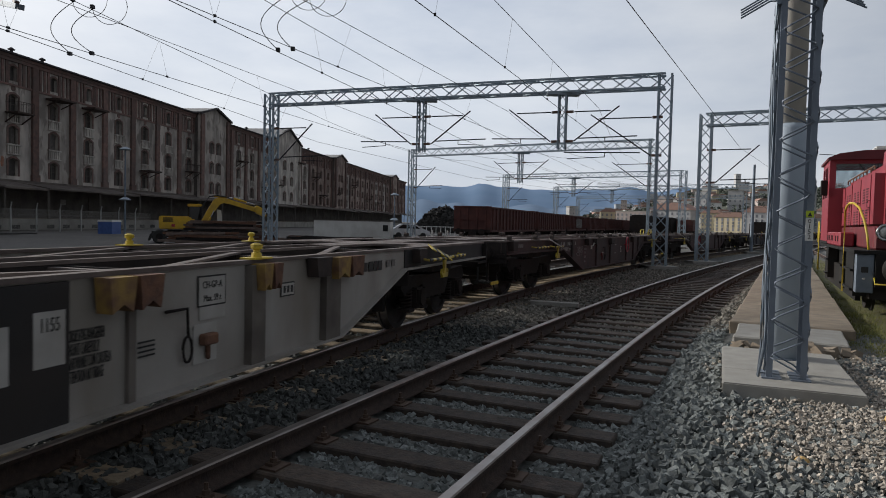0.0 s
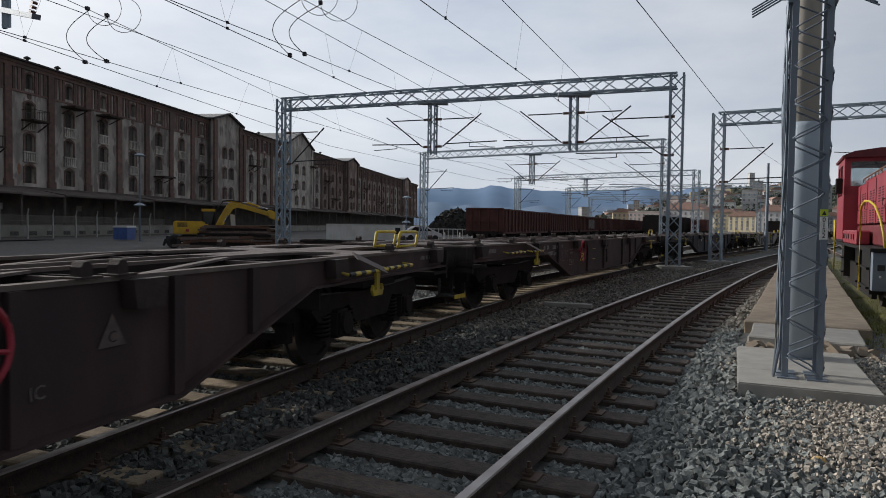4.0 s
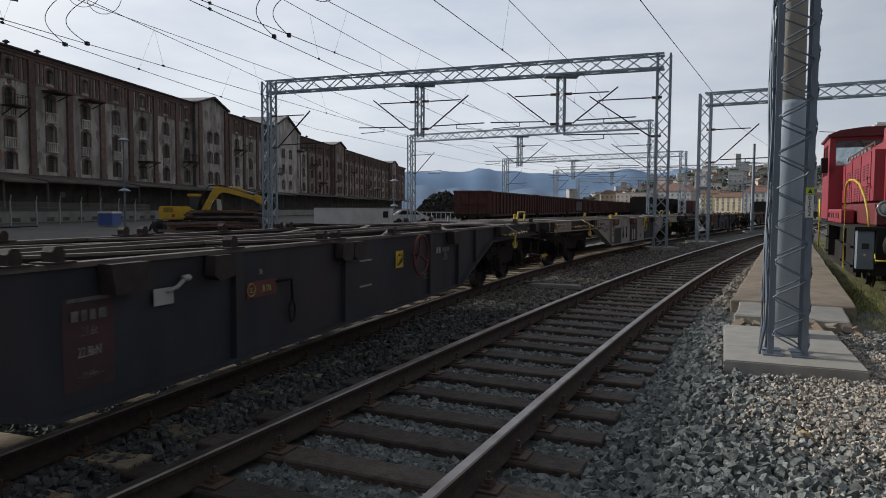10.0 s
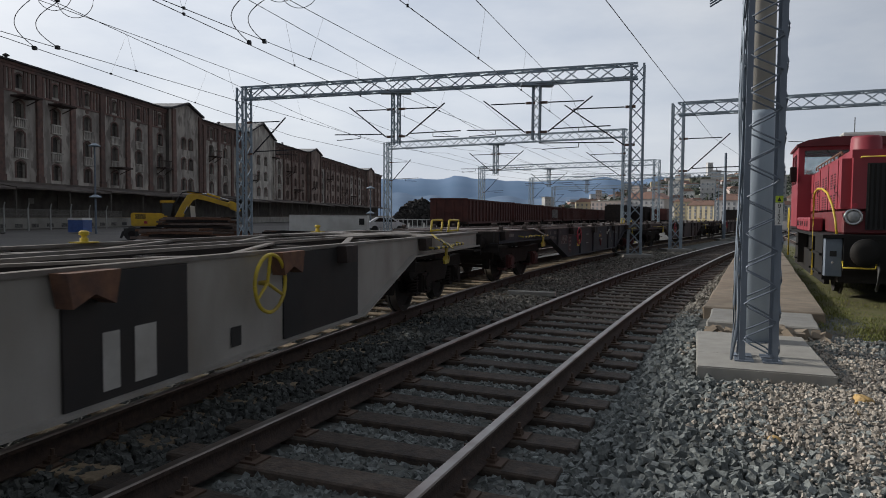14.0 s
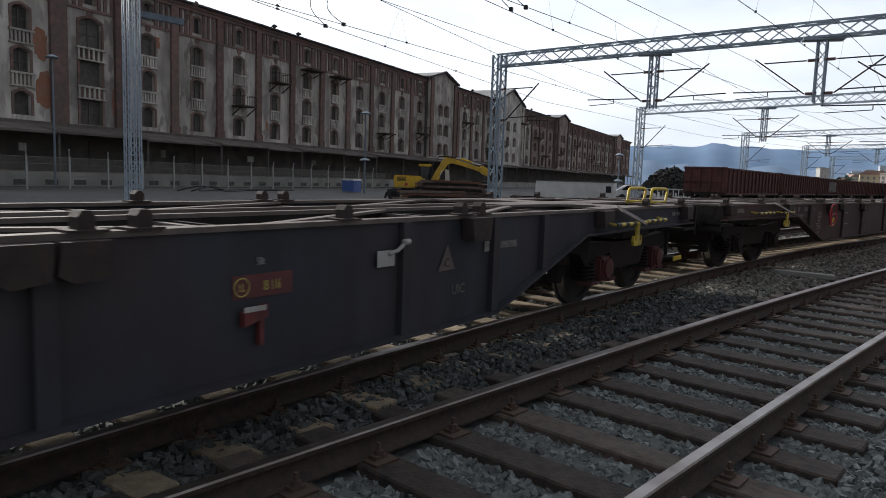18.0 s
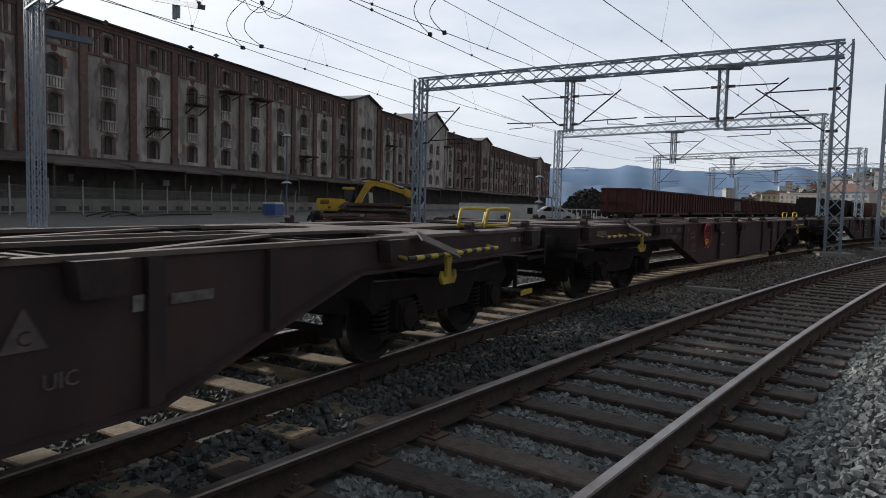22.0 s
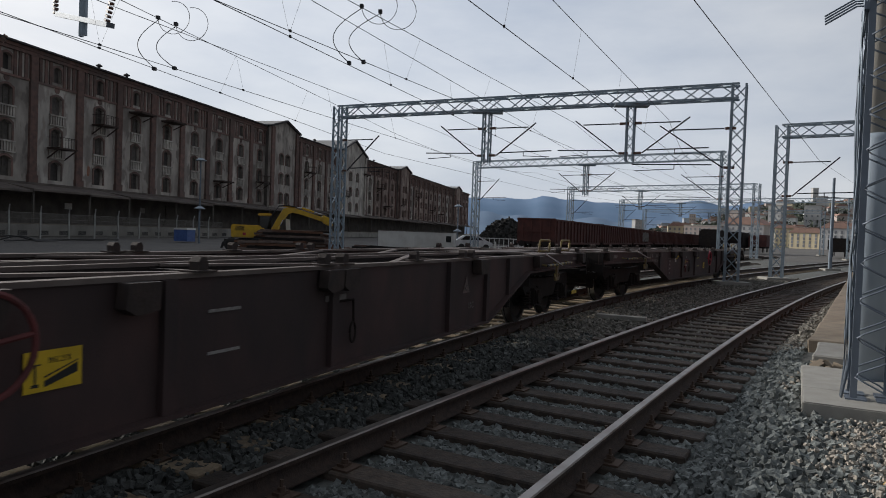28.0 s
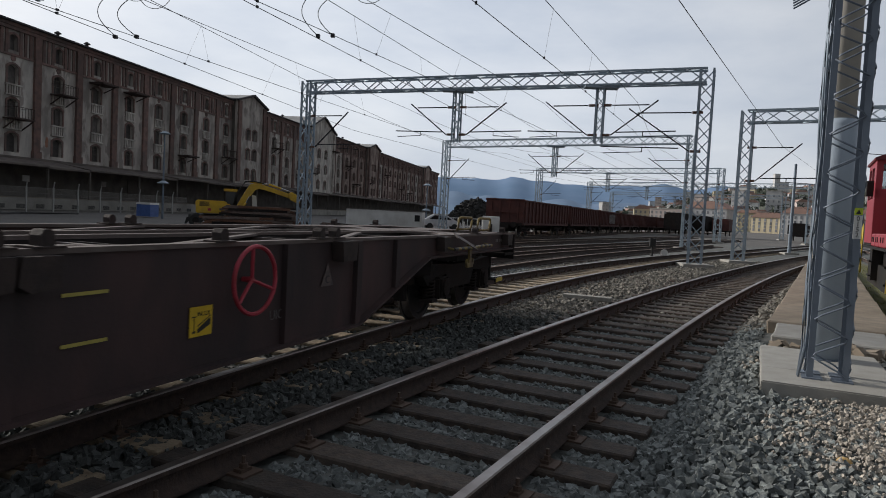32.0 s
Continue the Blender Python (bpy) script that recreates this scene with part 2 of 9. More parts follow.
M = {
    "ballast": mat("ballast", (0.15, 0.155, 0.145), 0.95, color2=(0.06, 0.065, 0.06), scale=9, stain=(0.1, 0.085, 0.07), stain_scale=0.5, stain_amount=0.5, bump=0.9, bump_scale=14),
    "stone": mat("stone", (0.215, 0.23, 0.222), 0.92, color2=(0.105, 0.118, 0.116), scale=30, bump=0.4, bump_scale=60, island=0.45),
    # the ballast stone again, darkened: the train's shade is put into its colour
    "stone_shaded": mat("stone_shaded", (0.11, 0.117, 0.112), 0.95, color2=(0.05, 0.054, 0.052), scale=30, bump=0.4, bump_scale=60, island=0.5),
    "stone_far": mat("stone_far", (0.22, 0.205, 0.175), 0.92, color2=(0.12, 0.112, 0.098), scale=30, bump=0.4, bump_scale=60, island=0.45),
    "stone_warm": mat("stone_warm", (0.46, 0.41, 0.345), 0.92, color2=(0.3, 0.27, 0.235), scale=30, bump=0.4, bump_scale=60, island=0.4),
    "yellow_stone": mat("yellow_stone", (0.55, 0.36, 0.14), 0.9, color2=(0.4, 0.27, 0.12), scale=12, bump=0.4, bump_scale=30),
    "yard": mat("yard", (0.125, 0.117, 0.108), 0.95, color2=(0.08, 0.076, 0.072), scale=3, stain=(0.16, 0.147, 0.13), stain_scale=0.12, stain_amount=0.7, bump=0.5, bump_scale=8),
    "sleeper": mat("sleeper", (0.085, 0.062, 0.047), 0.85, color2=(0.035, 0.027, 0.023), scale=14, stain=(0.11, 0.095, 0.08), stain_scale=3, bump=0.5, bump_scale=40, vary=0.35),
    # paler brown than the sleepers of the other tracks
    "sleeper_pale": mat("sleeper_pale", (0.31, 0.245, 0.165), 0.85, color2=(0.2, 0.15, 0.1), scale=14, stain=(0.15, 0.115, 0.08), stain_scale=3, bump=0.5, bump_scale=40, vary=0.3),
    "rail_side": mat("rail_side", (0.07, 0.046, 0.036), 0.85, 0.1, color2=(0.038, 0.027, 0.023), scale=18, bump=0.3, bump_scale=60),
    "rail_top": mat("rail_top", (0.31, 0.27, 0.245), 0.38, 0.9, color2=(0.2, 0.165, 0.145), scale=5, stain=(0.5, 0.48, 0.46), stain_scale=1.2, stain_amount=0.6),
    "rail_old": mat("rail_old", (0.28, 0.2, 0.15), 0.55, 0.5, color2=(0.2, 0.14, 0.1), scale=6),
    "bolt": mat("bolt", (0.12, 0.08, 0.06), 0.7, 0.4, scale=30),
    "concrete": mat("concrete", (0.36, 0.345, 0.315), 0.9, color2=(0.29, 0.28, 0.255), scale=5, stain=(0.3, 0.28, 0.24), stain_scale=0.8, bump=0.25, bump_scale=70),
    "concrete_old": mat("concrete_old", (0.29, 0.235, 0.175), 0.95, color2=(0.21, 0.175, 0.135), scale=4, stain=(0.16, 0.125, 0.09), stain_scale=0.9, stain_amount=0.7, bump=0.4, bump_scale=40),
    "galv": mat("galv", (0.3, 0.36, 0.42), 0.55, 0.45, color2=(0.29, 0.35, 0.4), scale=6, stain=(0.22, 0.26, 0.3), stain_scale=1.5, stain_amount=0.4),
    "galv_paint": mat("galv_paint", (0.4, 0.46, 0.53), 0.42, 0.15, color2=(0.36, 0.42, 0.49), scale=3, stain=(0.3, 0.35, 0.4), stain_scale=0.8, streak=0.15),
    "dirt": mat("dirt", (0.36, 0.31, 0.25), 0.95, color2=(0.26, 0.23, 0.19), scale=5, stain=(0.44, 0.4, 0.33), stain_scale=1.4, bump=0.8, bump_scale=30),
    "galv_dark": mat("galv_dark", (0.2, 0.24, 0.29), 0.55, 0.5, color2=(0.15, 0.18, 0.22), scale=3),
    "wire": mat("wire", (0.05, 0.05, 0.055), 0.6, 0.6),
    "insulator": mat("insulator", (0.14, 0.07, 0.05), 0.3, scale=30),
    "steel_dark": mat("steel_dark", (0.034, 0.029, 0.028), 0.92, 0.0, color2=(0.022, 0.02, 0.0195), scale=5, stain=(0.034, 0.025, 0.021), stain_scale=1.2, stain_amount=0.6, bump=0.25, spec=0.12),
    "wagon_brown": mat("wagon_brown", (0.08, 0.047, 0.045), 0.75, 0.0, color2=(0.05, 0.035, 0.035), scale=3, stain=(0.034, 0.03, 0.031), stain_scale=0.7, stain_amount=0.7, bump=0.1, spec=0.35, streak=0.5),
    "wagon_blue": mat("wagon_blue", (0.045, 0.046, 0.058), 0.75, 0.0, color2=(0.032, 0.032, 0.04), scale=3, stain=(0.07, 0.048, 0.044), stain_scale=0.8, stain_amount=0.6, bump=0.1, spec=0.35, streak=0.5),
    "wagon_grey": mat("wagon_grey", (0.37, 0.35, 0.325), 0.65, 0.03, color2=(0.29, 0.27, 0.245), scale=2, stain=(0.19, 0.16, 0.13), stain_scale=1.1, stain_amount=0.75, bump=0.06, streak=0.5),
    "deck_steel": mat("deck_steel", (0.17, 0.14, 0.128), 0.72, 0.1, color2=(0.115, 0.092, 0.084), scale=4, stain=(0.085, 0.06, 0.052), stain_scale=1.0, bump=0.1, spec=0.35),
    "deck_grey": mat("deck_grey", (0.22, 0.205, 0.19), 0.75, 0.05, color2=(0.15, 0.13, 0.115), scale=4, stain=(0.13, 0.1, 0.08), stain_scale=1.0, spec=0.35),
    "rust": mat("rust", (0.2, 0.1, 0.06), 0.85, 0.1, color2=(0.11, 0.06, 0.045), scale=10, bump=0.3),
    "bracket": mat("bracket", (0.05, 0.034, 0.03), 0.8, 0.1, color2=(0.03, 0.023, 0.021), scale=10, bump=0.2),
    "oxide": mat("oxide", (0.11, 0.03, 0.028), 0.8, color2=(0.06, 0.022, 0.022), scale=6, stain=(0.03, 0.02, 0.02), stain_scale=2.0),
    "wheel": mat("wheel", (0.03, 0.025, 0.023), 0.8, 0.1, color2=(0.02, 0.018, 0.017), scale=8),
    "tread": mat("tread", (0.5, 0.48, 0.46), 0.3, 1.0),
    "yellow": mat("yellow", (0.62, 0.47, 0.03), 0.5, color2=(0.5, 0.37, 0.04), scale=8, stain=(0.2, 0.14, 0.05), stain_scale=3, stain_amount=0.6),
    "black": mat("black", (0.02, 0.02, 0.02), 0.6),
    "red": mat("red", (0.44, 0.04, 0.07), 0.5, color2=(0.3, 0.02, 0.03), scale=8),
    "red_dull": mat("red_dull", (0.16, 0.035, 0.035), 0.7, color2=(0.09, 0.025, 0.025), scale=8),
    "white": mat("white", (0.7, 0.7, 0.68), 0.6, color2=(0.6, 0.6, 0.58), scale=8),
    "brick": mat("brick", (0.215, 0.128, 0.108), 0.9, color2=(0.125, 0.087, 0.077), scale=2.2, stain=(0.105, 0.09, 0.083), stain_scale=0.3, stain_amount=0.85, bump=0.4, bump_scale=6, vary=0.25),
    "render_old": mat("render_old", (0.52, 0.475, 0.425), 0.95, color2=(0.31, 0.28, 0.25), scale=0.7, stain=(0.17, 0.155, 0.142), stain_scale=0.5, stain_amount=0.95, bump=0.3, bump_scale=4, streak=0.45, vary=0.22, grime=(0.23, 0.205, 0.185), grime_scale=1.1),
    "render_red": mat("render_red", (0.43, 0.35, 0.3), 0.95, color2=(0.25, 0.185, 0.16), scale=0.8, stain=(0.13, 0.105, 0.095), stain_scale=0.5, stain_amount=0.9, bump=0.3, bump_scale=4, streak=0.4, vary=0.22, grime=(0.2, 0.14, 0.12), grime_scale=1.1),
    "render_pale": mat("render_pale", (0.62, 0.585, 0.53), 0.95, color2=(0.42, 0.39, 0.35), scale=1.0, stain=(0.2, 0.185, 0.17), stain_scale=0.6, stain_amount=0.9, bump=0.3, bump_scale=4, streak=0.4, vary=0.15, grime=(0.34, 0.3, 0.27), grime_scale=1.3),
    "shutter": mat("shutter", (0.11, 0.1, 0.092), 0.85, color2=(0.065, 0.06, 0.057), scale=3, stain=(0.13, 0.12, 0.11), stain_scale=1.2, stain_amount=0.5, vary=0.45),
    "roof": mat("roof", (0.07, 0.065, 0.07), 0.85, color2=(0.045, 0.04, 0.045), scale=1),
    "window_dark": mat("window_dark", (0.02, 0.022, 0.026), 0.25, scale=1),
    "frame_old": mat("frame_old", (0.13, 0.115, 0.1), 0.8, scale=4),
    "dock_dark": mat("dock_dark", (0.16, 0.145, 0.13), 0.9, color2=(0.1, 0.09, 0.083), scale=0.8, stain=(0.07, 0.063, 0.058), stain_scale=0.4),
    "red_paint": mat("red_paint", (0.3, 0.034, 0.05), 0.5, color2=(0.235, 0.03, 0.044), scale=2, stain=(0.24, 0.035, 0.04), stain_scale=0.8, streak=0.4),
    "black_frame": mat("black_frame", (0.011, 0.0105, 0.01), 0.7, 0.05, scale=4, stain=(0.03, 0.022, 0.016), stain_scale=1.5, spec=0.3),
    "glass_dark": mat("glass_dark", (0.015, 0.018, 0.02), 0.08, scale=1),
    "grass": mat("grass", (0.095, 0.105, 0.03), 0.95, color2=(0.13, 0.115, 0.05), scale=6, stain=(0.075, 0.055, 0.035), stain_scale=1.0, stain_amount=0.7),
    "blade": mat("blade", (0.13, 0.15, 0.03), 0.8, color2=(0.19, 0.18, 0.055), scale=3, island=0.4),
    "gondola": mat("gondola", (0.12, 0.043, 0.036), 0.85, color2=(0.075, 0.03, 0.027), scale=2, stain=(0.05, 0.025, 0.022), stain_scale=0.6, stain_amount=0.7, bump=0.15),
    # distance haze is painted into this blue
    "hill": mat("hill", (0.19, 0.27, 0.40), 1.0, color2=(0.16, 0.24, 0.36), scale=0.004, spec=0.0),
    "hill_near": mat("hill_near", (0.13, 0.15, 0.125), 1.0, color2=(0.19, 0.195, 0.17), scale=0.02, spec=0.0),
    # town colours greyed and desaturated: haze is mixed into them
    "house_a": mat("house_a", (0.55, 0.55, 0.55), 0.9, color2=(0.46, 0.46, 0.465), scale=0.3, vary=0.3),
    "house_b": mat("house_b", (0.56, 0.49, 0.34), 0.9, color2=(0.5, 0.43, 0.3), scale=0.3, vary=0.15),
    "house_c": mat("house_c", (0.47, 0.4, 0.37), 0.9, color2=(0.4, 0.34, 0.32), scale=0.3, vary=0.2),
    "tile_roof": mat("tile_roof", (0.33, 0.21, 0.17), 0.9, color2=(0.28, 0.185, 0.155), scale=0.6, vary=0.35),
    "scrap": mat("scrap", (0.07, 0.065, 0.06), 0.85, 0.3, color2=(0.03, 0.03, 0.03), scale=3, island=0.6),
    "container_white": mat("container_white", (0.74, 0.74, 0.71), 0.6, color2=(0.66, 0.66, 0.63), scale=1, stain=(0.42, 0.4, 0.36), stain_scale=0.7),
    "blue": mat("blue", (0.08, 0.15, 0.4), 0.5, scale=3),
    "excavator": mat("excavator", (0.68, 0.43, 0.02), 0.5, color2=(0.55, 0.34, 0.03), scale=3, stain=(0.3, 0.2, 0.06), stain_scale=1.2),
    "car_white": mat("car_white", (0.75, 0.76, 0.78), 0.25, scale=2),
}


# ---- mesh helpers ----
def box(bm, x0, x1, y0, y1, z0, z1, m=None):
    vs = [bm.verts.new(v) for v in ((x0, y0, z0), (x1, y0, z0), (x1, y1, z0), (x0, y1, z0), (x0, y0, z1), (x1, y0, z1), (x1, y1, z1), (x0, y1, z1))]
    if m is not None:
        for v in vs:
            v.co = m @ v.co
    for f in ((0, 3, 2, 1), (4, 5, 6, 7), (0, 1, 5, 4), (1, 2, 6, 5), (2, 3, 7, 6), (3, 0, 4, 7)):
        bm.faces.new([vs[i] for i in f])
    return vs


def strut(bm, a, b, w, h=None, up=(0, 0, 1)):
    """A square bar from a to b."""
    a, b = Vector(a), Vector(b)
    d = b - a
    z = d.normalized()
    x = z.cross(Vector(up))
    if x.length < 1e-3:
        x = z.cross(Vector((0, 1, 0)))
    x.normalize()
    y = z.cross(x)
    m = Matrix((x, y, z)).transposed().to_4x4()
    m.translation = a
    h = h or w
    box(bm, -w / 2, w / 2, -h / 2, h / 2, 0, d.length, m)


def rod(bm, pts, r, seg=6):
    """A round bar through points."""
    pts = [Vector(p) for p in pts]
    rings = []
    for i, p in enumerate(pts):
        d = (pts[min(i + 1, len(pts) - 1)] - pts[max(i - 1, 0)]).normalized()
        x = d.cross(Vector((0, 0, 1)))
        if x.length < 1e-3:
            x = d.cross(Vector((0, 1, 0)))
        x.normalize()
        y = d.cross(x)
        rings.append([bm.verts.new(p + (x * math.cos(k * math.tau / seg) + y * math.sin(k * math.tau / seg)) * r) for k in range(seg)])
    for a, b in zip(rings, rings[1:]):
        for k in range(seg):
            bm.faces.new((a[k], a[(k + 1) % seg], b[(k + 1) % seg], b[k]))
    bm.faces.new(rings[0][::-1])
    bm.faces.new(rings[-1])


def lathe(bm, profile, axis, centre=(0, 0, 0), seg=20):
    """Turned body: profile of (along, radius) round an axis 'x', 'y' or 'z'."""
    c = Vector(centre)
    rings = []
    for along, r in profile:
        ring = []
        for k in range(seg):
            u, v = r * math.cos(k * math.tau / seg), r * math.sin(k * math.tau / seg)
            p = {"x": (along, u, v), "y": (v, along, u), "z": (u, v, along)}[axis]
            ring.append(bm.verts.new(c + Vector(p)))
        rings.append(ring)
    for a, b in zip(rings, rings[1:]):
        for k in range(seg):
            bm.faces.new((a[k], a[(k + 1) % seg], b[(k + 1) % seg], b[k]))
    bm.faces.new(rings[0][::-1])
    bm.faces.new(rings[-1])


def prism(bm, outline, lo, hi, axis="y", m=None):
    """A closed outline of pairs pushed along an axis from lo to hi: 'y' gives (x, z) pairs, 'z' (x, y), 'x' (y, z)."""
    put = {"y": lambda p, w: (p[0], w, p[1]), "z": lambda p, w: (p[0], p[1], w), "x": lambda p, w: (w, p[0], p[1])}[axis]
    a = [bm.verts.new(put(p, lo)) for p in outline]
    b = [bm.verts.new(put(p, hi)) for p in outline]
    if m is not None:
        for v in a + b:
            v.co = m @ v.co
    n = len(outline)
    bm.faces.new(a)
    bm.faces.new(b[::-1])
    for i in range(n):
        bm.faces.new((a[i], b[i], b[(i + 1) % n], a[(i + 1) % n]))


def mesh_of(bm, name, *materials, smooth=False):
    bmesh.ops.recalc_face_normals(bm, faces=bm.faces)
    me = bpy.data.meshes.new(name)
    bm.to_mesh(me)
    bm.free()
    for m in materials:
        me.materials.append(m)
    if smooth:
        for p in me.polygons:
            p.use_smooth = True
    return me


def part(name, bm, material, parent, label="", m=None, smooth=False):
    """One mesh object from a bmesh (or shared mesh data) under a thing, or at top level."""
    me = bm if isinstance(bm, bpy.types.Mesh) else mesh_of(bm, name, material, smooth=smooth)
    ob = new(name, me)
    if parent is not None:
        ob.parent = parent
    if m is not None:
        ob.matrix_basis = m
    if label:
        ob["label"] = label
    return ob


def thing(name, label, category, group="", kind="", m=None):
    ob = new(name)
    ob.empty_display_size = 0.2
    if m is not None:
        ob.matrix_basis = m
    return tagged(ob, label, category, group, kind)


def put(name, bm, material, label, category, group="", kind="", m=None, smooth=False):
    ob = part(name, bm, material, None, m=m, smooth=smooth)
    return tagged(ob, label, category, group, kind)

# ---- plan: the tracks' axes, in metres; rail heads lie at z = RAIL ----
RAIL = 0.17
GAUGE = 1.505


def line_of(c, offset, y0, y1, ahead, step=0.5, y_low=1.5):
    """Axis points of a track: a cubic x(y) for one rail, pushed sideways by offset, straight before y_low and past y1."""
    def f(y):
        return ((c[0] * y + c[1]) * y + c[2]) * y + c[3]

    def df(y):
        return (3 * c[0] * y + 2 * c[1]) * y + c[2]
    out = []
    y = y0
    while y <= y1:
        yy = max(y, y_low)
        d = Vector((df(yy), 1.0)).normalized()
        out.append(Vector((f(yy) + (y - yy) * df(yy), y)) + Vector((d.y, -d.x)) * offset)
        y += step
    d = (out[-1] - out[-2]).normalized()
    n = int(ahead / 4)
    out += [out[-1] + d * 4 * (i + 1) for i in range(n)]
    return out


def straight(p, heading, back, ahead, step=4.0):
    d = Vector((math.sin(radians(heading)), math.cos(radians(heading))))
    n = int((back + ahead) / step)
    return [Vector(p) + d * (-back + step * i) for i in range(n + 1)]


def bend(p, headings, step=3.0):
    """A curved axis: from p, one heading for each step."""
    out = [Vector(p)]
    for h in headings:
        out.append(out[-1] + Vector((math.sin(radians(h)), math.cos(radians(h)))) * step)
    return out


class Axis:
    """Length along a line of points."""
    def __init__(self, pts):
        self.pts = pts
        self.at = [0.0]
        for a, b in zip(pts, pts[1:]):
            self.at.append(self.at[-1] + (b - a).length)

    def place(self, s):
        k = min(max(int(np.searchsorted(self.at, s)) - 1, 0), len(self.pts) - 2)
        f = (s - self.at[k]) / (self.at[k + 1] - self.at[k])
        return self.pts[k].lerp(self.pts[k + 1], f)

    def way(self, s):
        return (self.place(s + 0.3) - self.place(s - 0.3)).normalized()

    def near_y(self, y):
        k = min(range(len(self.pts)), key=lambda i: abs(self.pts[i].y - y))
        return self.at[k]


NEAR = Axis(line_of((-1.7e-05, 0.003534, 0.424233, -3.226), 0.7525, -14, 42, 60))
TRAIN = Axis(line_of((-2.6e-05, 0.006157, 0.267016, -3.837), -0.7525, -60, 39, 330))
THIRD = Axis([TRAIN.place(TRAIN.near_y(y)) + Vector((-TRAIN.way(TRAIN.near_y(y)).y, TRAIN.way(TRAIN.near_y(y)).x)) * (1.55 + 0.072 * (y - 2)) for y in range(16, 60, 2)])
GONDOLA = Axis(straight((1.94, 49.7), 20.0, 64, 36) + bend((15.27, 86.35), [20.5 + i * 0.35 for i in range(40)]))
FOURTH = Axis(straight((-15.5, 8.0), 19.0, 24, 150))
def beside(y0, y1, near, spread):
    """A siding left of the train's track, drawing away from it."""
    out = []
    for y in range(y0, y1, 2):
        s = TRAIN.near_y(y)
        d = TRAIN.way(s)
        out.append(TRAIN.place(s) + Vector((-d.y, d.x)) * (near + spread * (y - 10)))
    return Axis(out)


FIFTH, SIXTH = beside(8, 90, 4.4, 0.085), beside(8, 90, 7.6, 0.12)
LOCO = Axis(straight((9.9, 12.0), 25.5, 16, 80))


def shoulder(off, y):
    """The gravel rises a little beside the running track, up to the mast's block."""
    return 0.085 * np.clip((off - 1.55) / 0.6, 0, 1) * np.clip((5.5 - off) / 1.5, 0, 1) * np.clip((14.0 - y) / 4, 0, 1)


# ---- ground: one sheet to the horizon ----
def build_ground():
    bm = bmesh.new()
    vs = [bm.verts.new(v) for v in ((-3000, -600, -0.06), (3000, -600, -0.06), (3000, 3500, -0.06), (-3000, 3500, -0.06))]
    bm.faces.new(vs)
    put("ground", bm, M["yard"], "bare grey gravel yard between the tracks", "ground", kind="structure")
    # ballast field over the fan of tracks
    bm = bmesh.new()
    nx, ny = 90, 130
    AXIS_XY = [([p.y for p in a.pts], [p.x for p in a.pts]) for a in (NEAR, TRAIN)]
    grid = [[None] * (ny + 1) for _ in range(nx + 1)]
    for i in range(nx + 1):
        for j in range(ny + 1):
            y = -20 + 90 * (j / ny) ** 1.3
            mid = 0.36 * y
            x = mid - 14 + 27 * i / nx
            h = noise.noise(Vector((x * 0.9, y * 0.9, 0))) * 0.02 + noise.noise(Vector((x * 3.1, y * 3.1, 5))) * 0.012
            gap = min(abs(x - float(np.interp(y, *AXIS_XY[k]))) for k in (0, 1))
            rise = shoulder(x - float(np.interp(y, *AXIS_XY[0])), y)
            grid[i][j] = bm.verts.new((x, y, -0.054 if gap < 1.6 else -0.035 + h + rise))
    for i in range(nx):
        for j in range(ny):
            bm.faces.new((grid[i][j], grid[i + 1][j], grid[i + 1][j + 1], grid[i][j + 1]))
    put("ballast_bed", bm, M["ballast"], "grey crushed-stone ballast bed under the tracks", "ballast", kind="structure", smooth=True)


build_ground()


# ---- rails and sleepers ----
RAIL_PROFILE = [(-0.0625, 0.0), (0.0625, 0.0), (0.0625, 0.012), (0.012, 0.032), (0.009, 0.118), (0.034, 0.13), (0.036, 0.155), (0.03, 0.166),
                (-0.03, 0.166), (-0.036, 0.155), (-0.034, 0.13), (-0.009, 0.118), (-0.012, 0.032), (-0.0625, 0.012)]


def rail_mesh(axis, offset, s0, s1, step, top):
    bm = bmesh.new()
    prev = None
    s = s0
    while s <= s1 + 1e-6:
        p, d = axis.place(s), axis.way(s)
        r = Vector((d.y, -d.x))
        ring = [bm.verts.new((p.x + r.x * (offset + u), p.y + r.y * (offset + u), RAIL - 0.166 + w)) for u, w in RAIL_PROFILE]
        if prev:
            n = len(ring)
            for k in range(n):
                f = bm.faces.new((prev[k], prev[(k + 1) % n], ring[(k + 1) % n], ring[k]))
                f.material_index = 1 if k in (6, 7, 8) else 0
                f.smooth = k in (2, 3, 4, 9, 10, 11, 12)
        prev = ring
        s += step
    return mesh_of(bm, "rail", M["rail_side"], top)


def sleeper_mesh(length=2.6, width=0.25):
    bm = bmesh.new()
    box(bm, -length / 2, length / 2, -width / 2, width / 2, -0.12, 0.0)
    bmesh.ops.bevel(bm, geom=list(bm.edges), offset=0.012, segments=1, affect='EDGES')
    for v in bm.verts:
        v.co += Vector((noise.noise(v.co * 7) * 0.012, noise.noise(v.co * 9) * 0.008, 0))
    return bm


def bolt_mesh():
    """A base plate with two clips and their nuts."""
    bm = bmesh.new()
    box(bm, -0.18, 0.18, -0.085, 0.085, 0.0, 0.014)
    for sx in (-1, 1):
        box(bm, sx * 0.095 - 0.03, sx * 0.095 + 0.03, -0.045, 0.045, 0.012, 0.034)
        lathe(bm, [(0.03, 0.026), (0.062, 0.026), (0.064, 0.013), (0.105, 0.013)], "z", (sx * 0.1, 0, 0), 6)
    return bm


